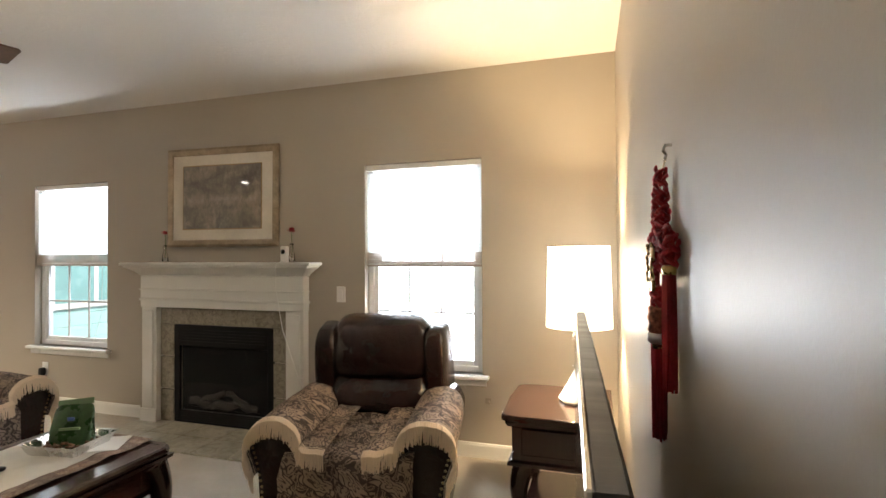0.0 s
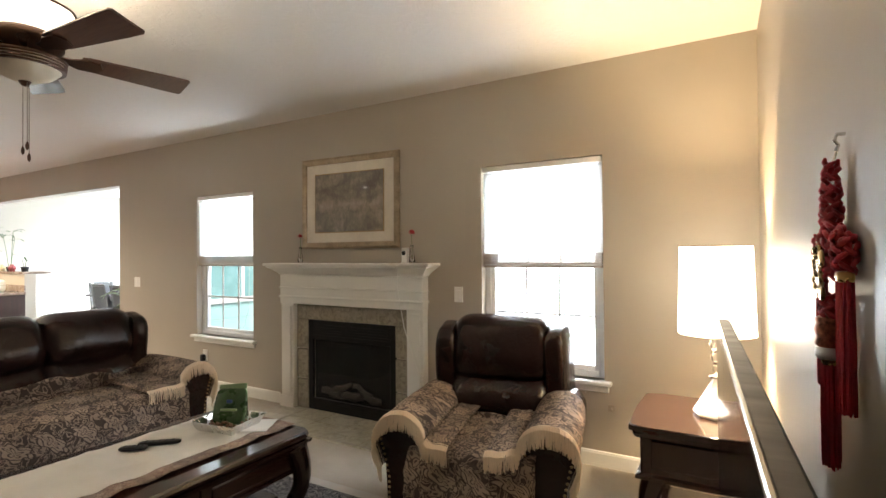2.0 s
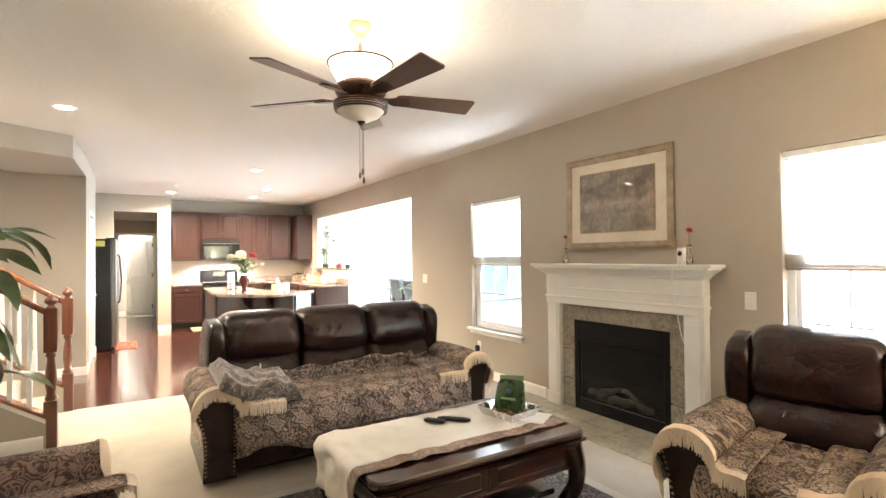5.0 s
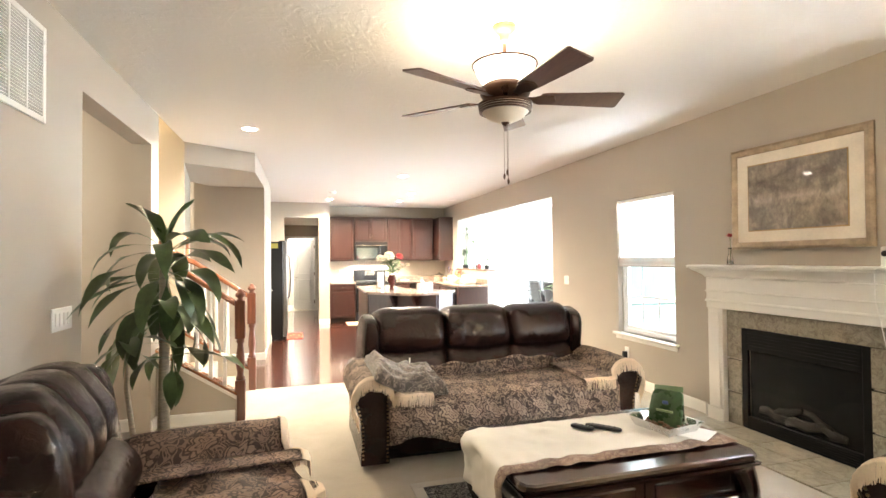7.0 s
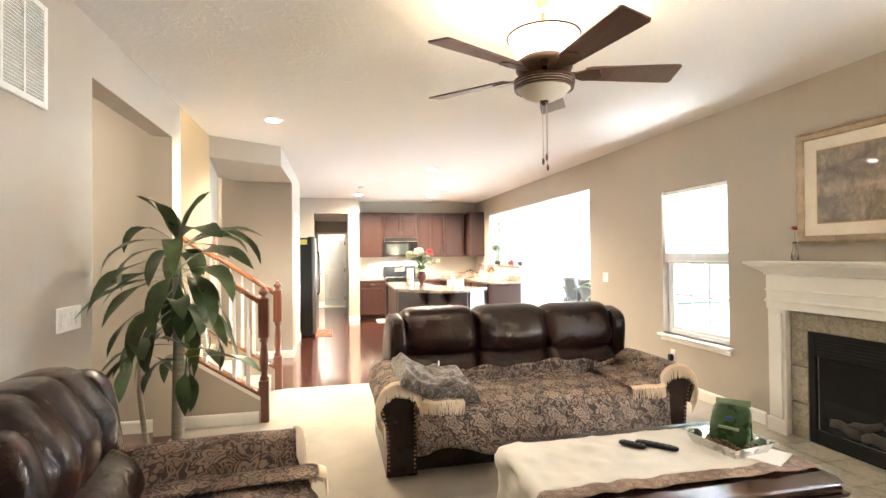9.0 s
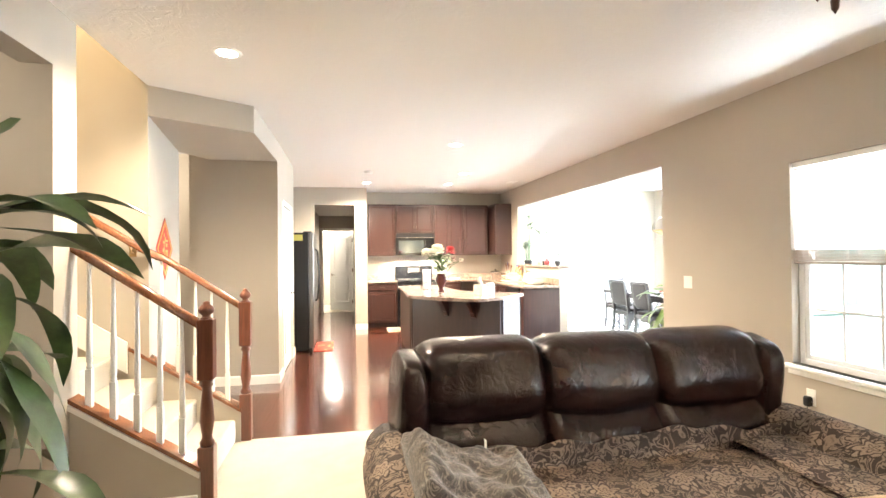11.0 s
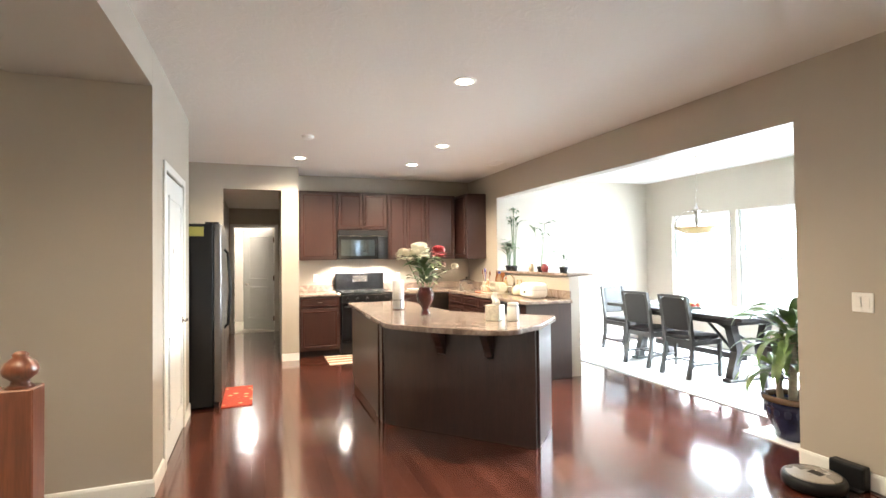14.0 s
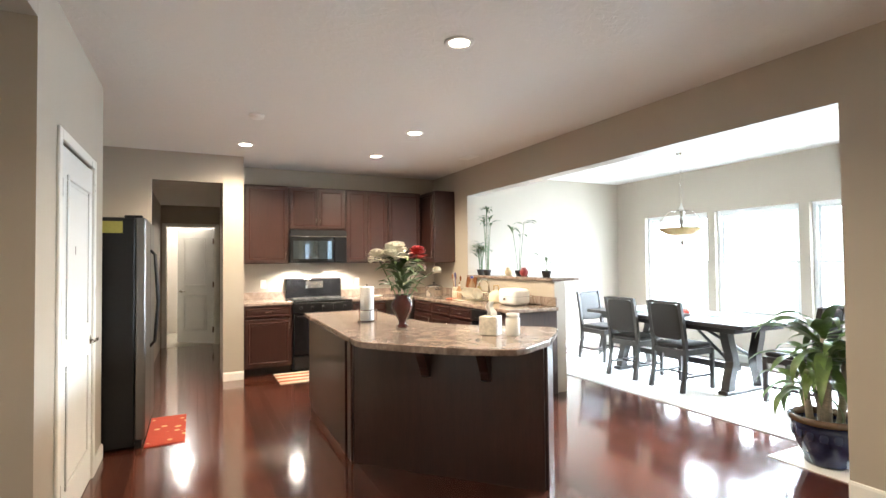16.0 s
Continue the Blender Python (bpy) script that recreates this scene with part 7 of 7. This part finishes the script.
cj = thing("candle_jar", "white candle in a clear glass jar", "candle", (-7.95, 1.90, IT))
part("jar", lathe([(0, 0.001), (0.045, 0.001), (0.048, 0.01), (0.048, 0.11), (0.04, 0.12), (0.044, 0.125), (0.044, 0.145), (0.02, 0.15), (0, 0.15)], 24), paint("frosted white jar", (0.72, 0.71, 0.66), 0.2, vary=0.04), cj, smooth=True)

# ---- along the counters ----
CT = 0.92
cp = thing("cooking_pot", "stainless cooking pot with lid on the counter", "pot", (-11.75, 3.12, CT))
part("pot", lathe([(0, 0.001), (0.11, 0.001), (0.12, 0.01), (0.12, 0.13), (0.126, 0.135), (0, 0.135)], 28), M["chrome"], cp, smooth=True)
part("lid", lathe([(0.124, 0.136), (0.11, 0.15), (0.05, 0.168), (0.0, 0.172)], 28), M["chrome"], cp, smooth=True)
part("lid_knob", lathe([(0.008, 0.17), (0.008, 0.185), (0.02, 0.19), (0.018, 0.2), (0, 0.203)], 14), M["black"], cp, smooth=True)
for sx in (-1, 1):
    part("handle", tube([(sx * 0.12, -0.035, 0.1), (sx * 0.155, -0.03, 0.102), (sx * 0.155, 0.03, 0.102), (sx * 0.12, 0.035, 0.1)], 0.006, 6), M["black"], cp)
cb = thing("cutting_board", "wooden cutting board leaning on the splash", "cutting board", (-11.2, 3.40, CT))
part("board", turn(box(-0.14, 0.14, -0.009, 0.009, 0.0, 0.28, 0.006), pose(0, 0, 0.002, -10)), M["rail"], cb)


def bottle(at, col, capcol, h, r, label):
    b = thing("bottle", label, "bottle", at)
    part("bottle", lathe([(0, 0.001), (r, 0.001), (r * 1.03, 0.01), (r * 1.03, h * 0.62), (r * 0.45, h * 0.8), (r * 0.42, h * 0.9), (0, h * 0.9)], 18), paint(label + " body", col, 0.2, vary=0.1), b, smooth=True)
    part("cap", lathe([(r * 0.5, h * 0.9), (r * 0.5, h), (0, h)], 14), paint(label + " cap", capcol, 0.4), b)


bottle((-10.95, 3.30, CT), (0.30, 0.19, 0.11), (0.03, 0.05, 0.22), 0.30, 0.04, "amber sauce bottle with blue cap")
bottle((-10.82, 3.33, CT), (0.42, 0.34, 0.18), (0.5, 0.08, 0.04), 0.22, 0.034, "golden oil bottle with red cap")
bottle((-11.05, 3.16, CT), (0.42, 0.25, 0.14), (0.55, 0.5, 0.42), 0.19, 0.035, "orange spice jar with pale cap")
fc = thing("kitchen_faucet", "chrome gooseneck faucet at the sink", "faucet", (-10.62, 3.36, CT))
part("base", lathe([(0.03, 0.0), (0.03, 0.012), (0.016, 0.02), (0.015, 0.1)], 16), M["chrome"], fc, smooth=True)
part("spout", tube([(0, 0, 0.08), (0, 0, 0.2), (0, -0.04, 0.26), (0, -0.11, 0.265), (0, -0.15, 0.22), (0, -0.155, 0.18)], 0.012, 10), M["chrome"], fc, smooth=True)
part("lever", tube([(0.015, 0, 0.09), (0.06, -0.01, 0.12)], 0.006, 8), M["chrome"], fc)
tj = thing("tea_kettle", "cream enamel tea kettle beside the sink", "kettle", (-10.32, 3.28, CT))
part("body", lathe([(0, 0.001), (0.09, 0.001), (0.1, 0.03), (0.095, 0.09), (0.06, 0.135), (0.02, 0.145), (0, 0.15)], 24), paint("cream enamel", (0.66, 0.58, 0.42), 0.2, vary=0.05), tj, smooth=True)
part("spout", tube([(0.08, 0, 0.06), (0.13, 0, 0.1), (0.15, 0, 0.14)], [0.02, 0.014, 0.01], 10), paint("cream enamel spout", (0.66, 0.58, 0.42), 0.2), tj, smooth=True)
part("handle", tube([(-0.06, 0, 0.13), (-0.05, 0, 0.2), (0.05, 0, 0.2), (0.06, 0, 0.13)], 0.008, 8), M["brass"], tj, smooth=True)
rc = thing("bread_box", "white rounded bread box on the peninsula", "bread box", (-9.86, 3.22, CT))
part("body", cushion(0.34, 0.24, 0.19, 5, 10, at=(0, 0, 0.096)), M["plastic"], rc, smooth=True)
part("seam", box(-0.171, 0.171, -0.121, 0.121, 0.1, 0.104), paint("grey seam", (0.4, 0.4, 0.4), 0.5), rc)
part("button", box(-0.03, 0.03, -0.127, -0.118, 0.06, 0.085, 0.003), M["chrome"], rc)
dm = thing("dish_mat", "folded red dish cloth on the counter", "cloth", (-10.98, 3.02, CT), 20)
part("cloth", cushion(0.18, 0.12, 0.02, 4, 6, 0.003, 2, (0, 0, 0.012)), paint("red dish cloth", (0.4, 0.13, 0.08), 0.9), dm, smooth=True)
ck = thing("wall_plate", "cream plate on the counter beside the range", "plate", (-12.1, 2.35, CT))
part("dish", lathe([(0, 0.001), (0.06, 0.001), (0.11, 0.016), (0.108, 0.02), (0.06, 0.006), (0, 0.005)], 24), M["plastic"], ck, smooth=True)

uc = thing("utensil_crock", "cream crock full of wooden spoons and a blue spatula", "utensils", (-11.32, 3.26, CT))
part("crock", lathe([(0, 0.001), (0.05, 0.001), (0.056, 0.01), (0.058, 0.13), (0.062, 0.14), (0.054, 0.14), (0.05, 0.02), (0, 0.015)], 24), paint("cream stoneware", (0.62, 0.55, 0.43), 0.3, vary=0.08), uc, smooth=True)
for k, (dx, dy, hh) in enumerate(((-0.05, 0.02, 0.30), (0.03, -0.03, 0.33), (0.055, 0.03, 0.28), (-0.01, -0.045, 0.31))):
    bm = tube([(dx * 0.3, dy * 0.3, 0.02), (dx, dy, hh - 0.06)], 0.006, 7)
    cushion(0.045, 0.014, 0.075, 2.6, 4, 0, 0, (dx * 1.15, dy * 1.15, hh - 0.02), bm)
    part("spatula" if k == 1 else "spoon", bm, paint("blue nylon", (0.03, 0.03, 0.16), 0.4) if k == 1 else M["rail"], uc, "blue nylon spatula" if k == 1 else "", True)
rk = thing("dish_rack", "cream wire dish rack with bowls by the sink", "dish rack", (-10.66, 3.10, CT), 4)
bm = bmesh.new()
for z in (0.012, 0.11):
    tube([(-0.2, -0.13, z), (0.2, -0.13, z), (0.2, 0.13, z), (-0.2, 0.13, z), (-0.2, -0.13, z)], 0.004, 6, bm)
for k in range(9):
    x = -0.2 + k * 0.05
    tube([(x, -0.13, 0.11), (x, -0.125, 0.012), (x, 0.125, 0.012), (x, 0.13, 0.11)], 0.0028, 6, bm)
part("wire_frame", bm, paint("cream coated wire", (0.70, 0.64, 0.50), 0.35, vary=0.05), rk, smooth=True)
for k in range(4):
    bm = lathe([(0.0, 0.0), (0.035, 0.0), (0.062, 0.035), (0.07, 0.055), (0.066, 0.055), (0.05, 0.025), (0.0, 0.008)], 20)
    part("bowl", turn(bm, pose(-0.13 + k * 0.085, 0.0, 0.085, 0, 72, 0)), paint("ivory porcelain %d" % k, (0.72, 0.66, 0.54), 0.2, vary=0.05), rk, smooth=True)

# plants on the ledge
LZ = 1.226


def bamboo(at, n, h, label, spread, leaves):
    p = thing("bamboo_plant", label, "plant", at)
    part("pot", lathe([(0, 0.001), (0.04, 0.001), (0.055, 0.06), (0.058, 0.075), (0.05, 0.075), (0, 0.06)], 18), M["charcoal"], p, smooth=True)
    rng = random.Random(n * 7 + leaves)
    for k in range(n):
        a = k * 2.4
        r = spread * (0.3 + 0.7 * rng.random())
        hh = h * rng.uniform(0.75, 1.0)
        top = (r * math.cos(a), r * math.sin(a), hh)
        part("cane", tube([(0.02 * math.cos(a), 0.02 * math.sin(a), 0.05), (0.5 * r * math.cos(a), 0.5 * r * math.sin(a), hh * 0.5), top], [0.0048, 0.0042, 0.003], 7), LEAF, p)
        for q in range(leaves):
            az = rng.random() * 6.28
            part("leaf", leaf_bm((top[0], top[1], hh - 0.02 * q), az, rng.uniform(0.10, 0.18), 0.03, rng.uniform(0.3, 1.0), rng.uniform(0.8, 1.8)), LEAF, p, smooth=True)


bamboo((-11.0, YF + 0.1, LZ), 6, 0.92, "tall lucky bamboo in a dark pot on the ledge", 0.08, 4)
bamboo((-11.2, YF + 0.12, LZ), 8, 0.42, "bushy green plant in a dark pot", 0.07, 5)
bamboo((-10.25, YF + 0.1, LZ), 3, 0.68, "slender orchid stem in a small pot", 0.14, 3)
bamboo((-9.72, YF + 0.1, LZ), 3, 0.2, "small twiggy plant on the ledge", 0.05, 1)
for px, col, nm in ((-10.45, (0.45, 0.36, 0.24), "tan pottery bowl on the ledge"), (-10.12, (0.2, 0.03, 0.03), "dark red pottery jar on the ledge")):
    b = thing("pottery_jar", nm, "jar", (px, YF + 0.08, LZ))
    part("jar", lathe([(0, 0.001), (0.035, 0.001), (0.055, 0.05), (0.04, 0.085), (0.028, 0.095), (0.036, 0.11), (0.03, 0.11), (0, 0.09)], 18), paint(nm + " glaze", col, 0.3), b, smooth=True)


def mat_pattern(name, base, fig, scale):
    m, nt, b = nodes_of(name)
    v = coords(nt)
    vor = nt.nodes.new("ShaderNodeTexVoronoi")
    vor.inputs["Scale"].default_value = scale
    nt.links.new(v, vor.inputs["Vector"])
    f = noise_tex(nt, v, 260, 2)
    c = mixc(nt, ramp(nt, vor.outputs["Distance"], [(0.2, (1,) * 3), (0.26, (0,) * 3)]), base, fig)
    nt.links.new(mixc(nt, 1.0, c, ramp(nt, f, [(0.3, (0.65,) * 3), (0.7, (1.1,) * 3)]), "MULTIPLY"), b.inputs["Base Color"])
    b.inputs["Roughness"].default_value = 0.9
    bump(nt, b, f, 0.5, 0.005)
    return m


m1 = thing("kitchen_mat", "red kitchen mat with cream motifs by the refrigerator", "mat", (0, 0, 0.0006))
part("mat", box(-10.5, -9.68, -0.345, -0.06, 0.0, 0.009, 0.003), mat_pattern("red printed mat", (0.40, 0.045, 0.02), (0.62, 0.42, 0.2), 9), m1)
m2 = thing("kitchen_mat", "cream and rust striped mat before the range", "mat", (0, 0, 0.0006))
for k in range(7):
    part("stripe", box(-11.86 + k * 0.085, -11.86 + (k + 1) * 0.085 - 0.001, 0.90, 1.75, 0.0, 0.008, 0.002), paint("striped mat %d" % k, ((0.6, 0.52, 0.4), (0.35, 0.1, 0.05))[k % 2], 0.9, fine=200, bump_k=0.4), m2)

# ---- robot vacuum ----
rv = thing("robot_vacuum", "round silver and black robot vacuum on the floor", "vacuum", (-6.50, 3.17, 0.001))
part("body", lathe([(0, 0.012), (0.15, 0.012), (0.168, 0.025), (0.17, 0.06), (0.163, 0.078), (0.15, 0.084), (0, 0.085)], 36), M["black"], rv, smooth=True)
part("top_disc", lathe([(0.145, 0.0845), (0.145, 0.089), (0.135, 0.092), (0, 0.0925)], 36), paint("silver cover", (0.45, 0.42, 0.38), 0.3, 0.5), rv, smooth=True)
part("button_panel", box(-0.03, 0.05, -0.02, 0.04, 0.093, 0.0945, 0.001), M["blackgloss"], rv)
for sx in (-1, 1):
    part("wheel", turn(lathe([(0.03, -0.012), (0.032, 0), (0.03, 0.012)], 14), pose(sx * 0.11, 0, 0.032, 0, 90)), M["black"], rv)
dk = thing("charging_dock", "black robot vacuum charging dock against the wall", "dock", (-6.45, YF - 0.016, 0.001))
part("tower", box(-0.1, 0.1, -0.07, -0.002, 0.0, 0.14, 0.012, segs=2), M["black"], dk)
part("foot_plate", box(-0.1, 0.1, -0.12, -0.0705, 0, 0.008, 0.002), M["black"], dk)
part("cable", tube([(0.1, -0.03, 0.01), (0.25, -0.06, 0.006), (0.45, -0.03, 0.006), (0.7, -0.035, 0.006)], 0.004, 6), M["black"], dk)

# ---- dining room ----
drug = thing("dining_rug", "white low-pile rug under the dining table", "rug", (0, 0, 0.0006))
part("rug", box(-11.1, -7.45, 4.15, 6.4, 0, 0.01, 0.004), paint("white wool pile", (0.56, 0.56, 0.55), 0.95, vary=0.06, fine=160, bump_k=0.6), drug)
RZ = 0.0106
BLK = wood("espresso dining wood", (0.010, 0.0075, 0.0065), (0.022, 0.016, 0.013), 0.42, 0.1, 0)
dt = thing("dining_table", "espresso trestle dining table with curved legs", "table", (-9.25, 5.22, RZ))
part("tabletop", box(-1.06, 1.06, -0.53, 0.53, 0.715, 0.755, 0.008, segs=2), BLK, dt)
part("apron", box(-0.9, 0.9, -0.42, 0.42, 0.65, 0.7145, 0.004), BLK, dt)
for sx in (-1, 1):
    for sy in (-1, 1):
        pts = [(sx * 0.72, sy * (0.19 + 0.08 * abs(math.cos(math.pi * k / 10)) ** 1.5), 0.02 + 0.63 * k / 10) for k in range(11)]
        bm = bmesh.new()
        rings = []
        for x, y, z in pts:
            rings.append([bm.verts.new((x + a, y + b, z)) for a, b in ((-0.045, -0.05), (0.045, -0.05), (0.045, 0.05), (-0.045, 0.05))])
        for a, b in zip(rings, rings[1:]):
            for k in range(4):
                bm.faces.new((a[k], a[(k + 1) % 4], b[(k + 1) % 4], b[k]))
        bm.faces.new(rings[0])
        bm.faces.new(rings[-1])
        part("leg", bm, BLK, dt)
    part("foot", box(sx * 0.72 - 0.055, sx * 0.72 + 0.055, -0.36, 0.36, 0.0, 0.04, 0.008), BLK, dt)
part("stretcher", box(-0.67, 0.67, -0.04, 0.04, 0.2, 0.27, 0.005), BLK, dt)
for sy in (-1, 1):
    part("brace", tube([(-0.68, sy * 0.2, 0.34), (-0.2, sy * 0.05, 0.62)], 0.018, 6), BLK, dt)
    part("brace", tube([(0.68, sy * 0.2, 0.34), (0.2, sy * 0.05, 0.62)], 0.018, 6), BLK, dt)
HIDE = paint("black bonded leather", (0.014, 0.011, 0.010), 0.5, vary=0.2, fine=150, bump_k=0.2, spec=0.3)


def dining_chair(label):
    """Facing +y, back at y = 0."""
    c = thing("dining_chair", label, "chair", group="dining chairs")
    for sx in (-1, 1):
        pts = [(sx * 0.2, -0.06, 0.0), (sx * 0.2, -0.005, 0.25), (sx * 0.2, 0.0, 0.46), (sx * 0.2, -0.03, 0.7), (sx * 0.2, -0.075, 0.95)]
        bm = bmesh.new()
        rings = [[bm.verts.new((x + a, y + b, z)) for a, b in ((-0.019, -0.021), (0.019, -0.021), (0.019, 0.021), (-0.019, 0.021))] for x, y, z in pts]
        for a, b in zip(rings, rings[1:]):
            for k in range(4):
                bm.faces.new((a[k], a[(k + 1) % 4], b[(k + 1) % 4], b[k]))
        bm.faces.new(rings[0])
        bm.faces.new(rings[-1])
        part("back_post", bm, BLK, c)
        part("leg", box(sx * 0.2 - 0.02, sx * 0.2 + 0.02, 0.40, 0.44, 0, 0.44, 0.003), BLK, c)
        part("side_stretcher", box(sx * 0.2 - 0.01, sx * 0.2 + 0.01, 0.0, 0.4, 0.14, 0.165), BLK, c)
        part("side_rail", box(sx * 0.2 - 0.012, sx * 0.2 + 0.012, 0.02, 0.4, 0.38, 0.44), BLK, c)
    part("cross_stretcher", box(-0.19, 0.19, 0.19, 0.21, 0.142, 0.163), BLK, c)
    part("front_rail", box(-0.18, 0.18, 0.41, 0.43, 0.38, 0.44), BLK, c)
    part("back_rail", box(-0.18, 0.18, -0.012, 0.012, 0.38, 0.44), BLK, c)
    part("seat", cushion(0.45, 0.46, 0.055, 5, 8, at=(0, 0.22, 0.467)), HIDE, c, "black padded seat", True)
    part("back_panel", turn(cushion(0.362, 0.035, 0.39, 8, 8, at=(0, 0, 0)), pose(0, -0.042, 0.735, 9)), HIDE, c, "black padded back panel", True)
    part("top_rail", turn(box(-0.181, 0.181, -0.016, 0.016, -0.014, 0.014, 0.004), pose(0, -0.074, 0.944, 9)), BLK, c)
    return c


ch = dining_chair("espresso dining chair with black padded back")
ch.matrix_basis = pose(-8.98, 4.64, RZ)
copy_thing(ch, pose(-9.64, 4.66, RZ, 0, 0, 3))
copy_thing(ch, pose(-10.78, 5.22, RZ, 0, 0, -88))
copy_thing(ch, pose(-7.78, 5.25, RZ, 0, 0, 92))
for k, (cx, cy) in enumerate(((-9.75, 5.05), (-9.55, 5.5), (-8.9, 5.3))):
    pm = thing("place_setting", "green and white place mat with dish on the table", "place mat", (cx, cy, RZ + 0.7556), group="place mats")
    part("mat", box(-0.15, 0.15, -0.1, 0.1, 0, 0.003), paint("green mat %d" % k, (0.08, 0.2, 0.08), 0.7), pm)
    part("dish", lathe([(0, 0.004), (0.05, 0.004), (0.085, 0.018), (0.05, 0.008), (0, 0.008)], 18), M["plastic"], pm, smooth=True)
fd = thing("fruit_dish", "dish of red and orange fruit on the table", "fruit", (-9.15, 5.1, RZ + 0.7556))
part("dish", lathe([(0, 0.001), (0.06, 0.001), (0.12, 0.03), (0.11, 0.03), (0, 0.01)], 20), M["plastic"], fd, smooth=True)
for k in range(5):
    part("fruit", cushion(0.06, 0.06, 0.055, 2.1, 6, at=(0.045 * math.cos(k * 1.26), 0.045 * math.sin(k * 1.26), 0.045)), paint("fruit skin %d" % k, ((0.5, 0.06, 0.04), (0.6, 0.25, 0.05))[k % 2], 0.35), fd, smooth=True)

cl = thing("chandelier", "nickel chandelier with amber glass bowl on a chain", "chandelier", (-9.40, 5.42, H))
part("canopy", lathe([(0.02, -0.035), (0.05, -0.02), (0.06, 0)], 20), M["chrome"], cl, smooth=True)
bm = bmesh.new()
for k in range(14):
    a = (k % 2) * math.pi / 2
    zc = -0.06 - k * 0.042
    tube([(0.011 * math.cos(q * math.pi / 5) * math.cos(a), 0.011 * math.cos(q * math.pi / 5) * math.sin(a), zc + 0.026 * math.sin(q * math.pi / 5)) for q in range(11)], 0.0025, 5, bm)
part("chain", bm, M["chrome"], cl)
part("column", lathe([(0.0, -1.16), (0.012, -1.15), (0.022, -1.12), (0.008, -1.09), (0.012, -0.95), (0.03, -0.86), (0.012, -0.8), (0.035, -0.74), (0.04, -0.7), (0.012, -0.66), (0.01, -0.62), (0, -0.62)], 18), M["chrome"], cl, smooth=True)
part("glass_bowl", lathe([(0.05, -1.06), (0.16, -1.02), (0.25, -0.965), (0.27, -0.94), (0.262, -0.94), (0.24, -0.965), (0.15, -1.01), (0.05, -1.05)], 32, ring=True), paint("amber scavo glass", (0.62, 0.42, 0.2), 0.3, vary=0.15), cl, smooth=True)
for k in range(3):
    a = k * 2.094
    part("arm", tube([(0.03 * math.cos(a), 0.03 * math.sin(a), -0.72), (0.16 * math.cos(a), 0.16 * math.sin(a), -0.74), (0.26 * math.cos(a), 0.26 * math.sin(a), -0.85), (0.268 * math.cos(a), 0.268 * math.sin(a), -0.94)], 0.006, 7), M["chrome"], cl, smooth=True)

pm = thing("plant_tray_mat", "white mat under the glazed plant pot", "mat", (-7.12, 3.87, 0.0006))
part("mat", box(-0.26, 0.26, -0.2, 0.2, 0, 0.008, 0.003), M["plastic"], pm)
pp2 = thing("potted_plant", "leafy corn plant in a dark blue glazed pot", "plant", (-7.1, 3.88, 0.0087))
part("pot", lathe([(0, 0.001), (0.12, 0.001), (0.135, 0.02), (0.13, 0.04), (0.18, 0.15), (0.2, 0.24), (0.2, 0.29), (0.19, 0.29), (0.185, 0.25), (0, 0.25)], 32), paint("cobalt glazed pottery", (0.014, 0.018, 0.05), 0.12, vary=0.4, big=10), pp2, smooth=True)
part("rim", lathe([(0.196, 0.285), (0.218, 0.295), (0.222, 0.32), (0.205, 0.335), (0.19, 0.33), (0.186, 0.29)], 32, ring=True), paint("brown glazed rim", (0.10, 0.06, 0.035), 0.2), pp2, "brown glazed rim", True)
for k in range(16):
    a = k * math.pi / 8
    part("relief_leaf", turn(cushion(0.05, 0.012, 0.06, 2.5, 4, at=(0, 0, 0)), pose(0.197 * math.cos(a), 0.197 * math.sin(a), 0.215, 0, 0, math.degrees(a) + 90)), paint("raised glaze %d" % (k % 2), (0.02, 0.025, 0.06), 0.15), pp2, smooth=True)
part("soil", lathe([(0, 0.252), (0.184, 0.252), (0.17, 0.268), (0, 0.272)], 24), M["charcoal"], pp2)
rng = random.Random(17)
for k, (cx, cy, h) in enumerate(((0.0, 0.0, 0.85), (0.08, 0.05, 0.7), (-0.06, 0.06, 0.62), (0.05, -0.07, 0.75), (-0.08, -0.04, 0.5))):
    part("cane", tube([(cx * 0.8, cy * 0.8, 0.26), (cx, cy, h * 0.6), (cx * 1.2, cy * 1.2, h)], [0.026, 0.024, 0.02], 10), BARK, pp2, smooth=True)
    for q in range(15):
        az = q * 2.4 + rng.uniform(-0.4, 0.4)
        part("leaf", leaf_bm((cx * 1.2, cy * 1.2, h - 0.02 + 0.05 * q / 13), az, rng.uniform(0.34, 0.54), rng.uniform(0.055, 0.085), rng.uniform(-0.2, 1.1), rng.uniform(1.5, 2.6), rng.uniform(-0.5, 0.5)), LEAF2, pp2, smooth=True)
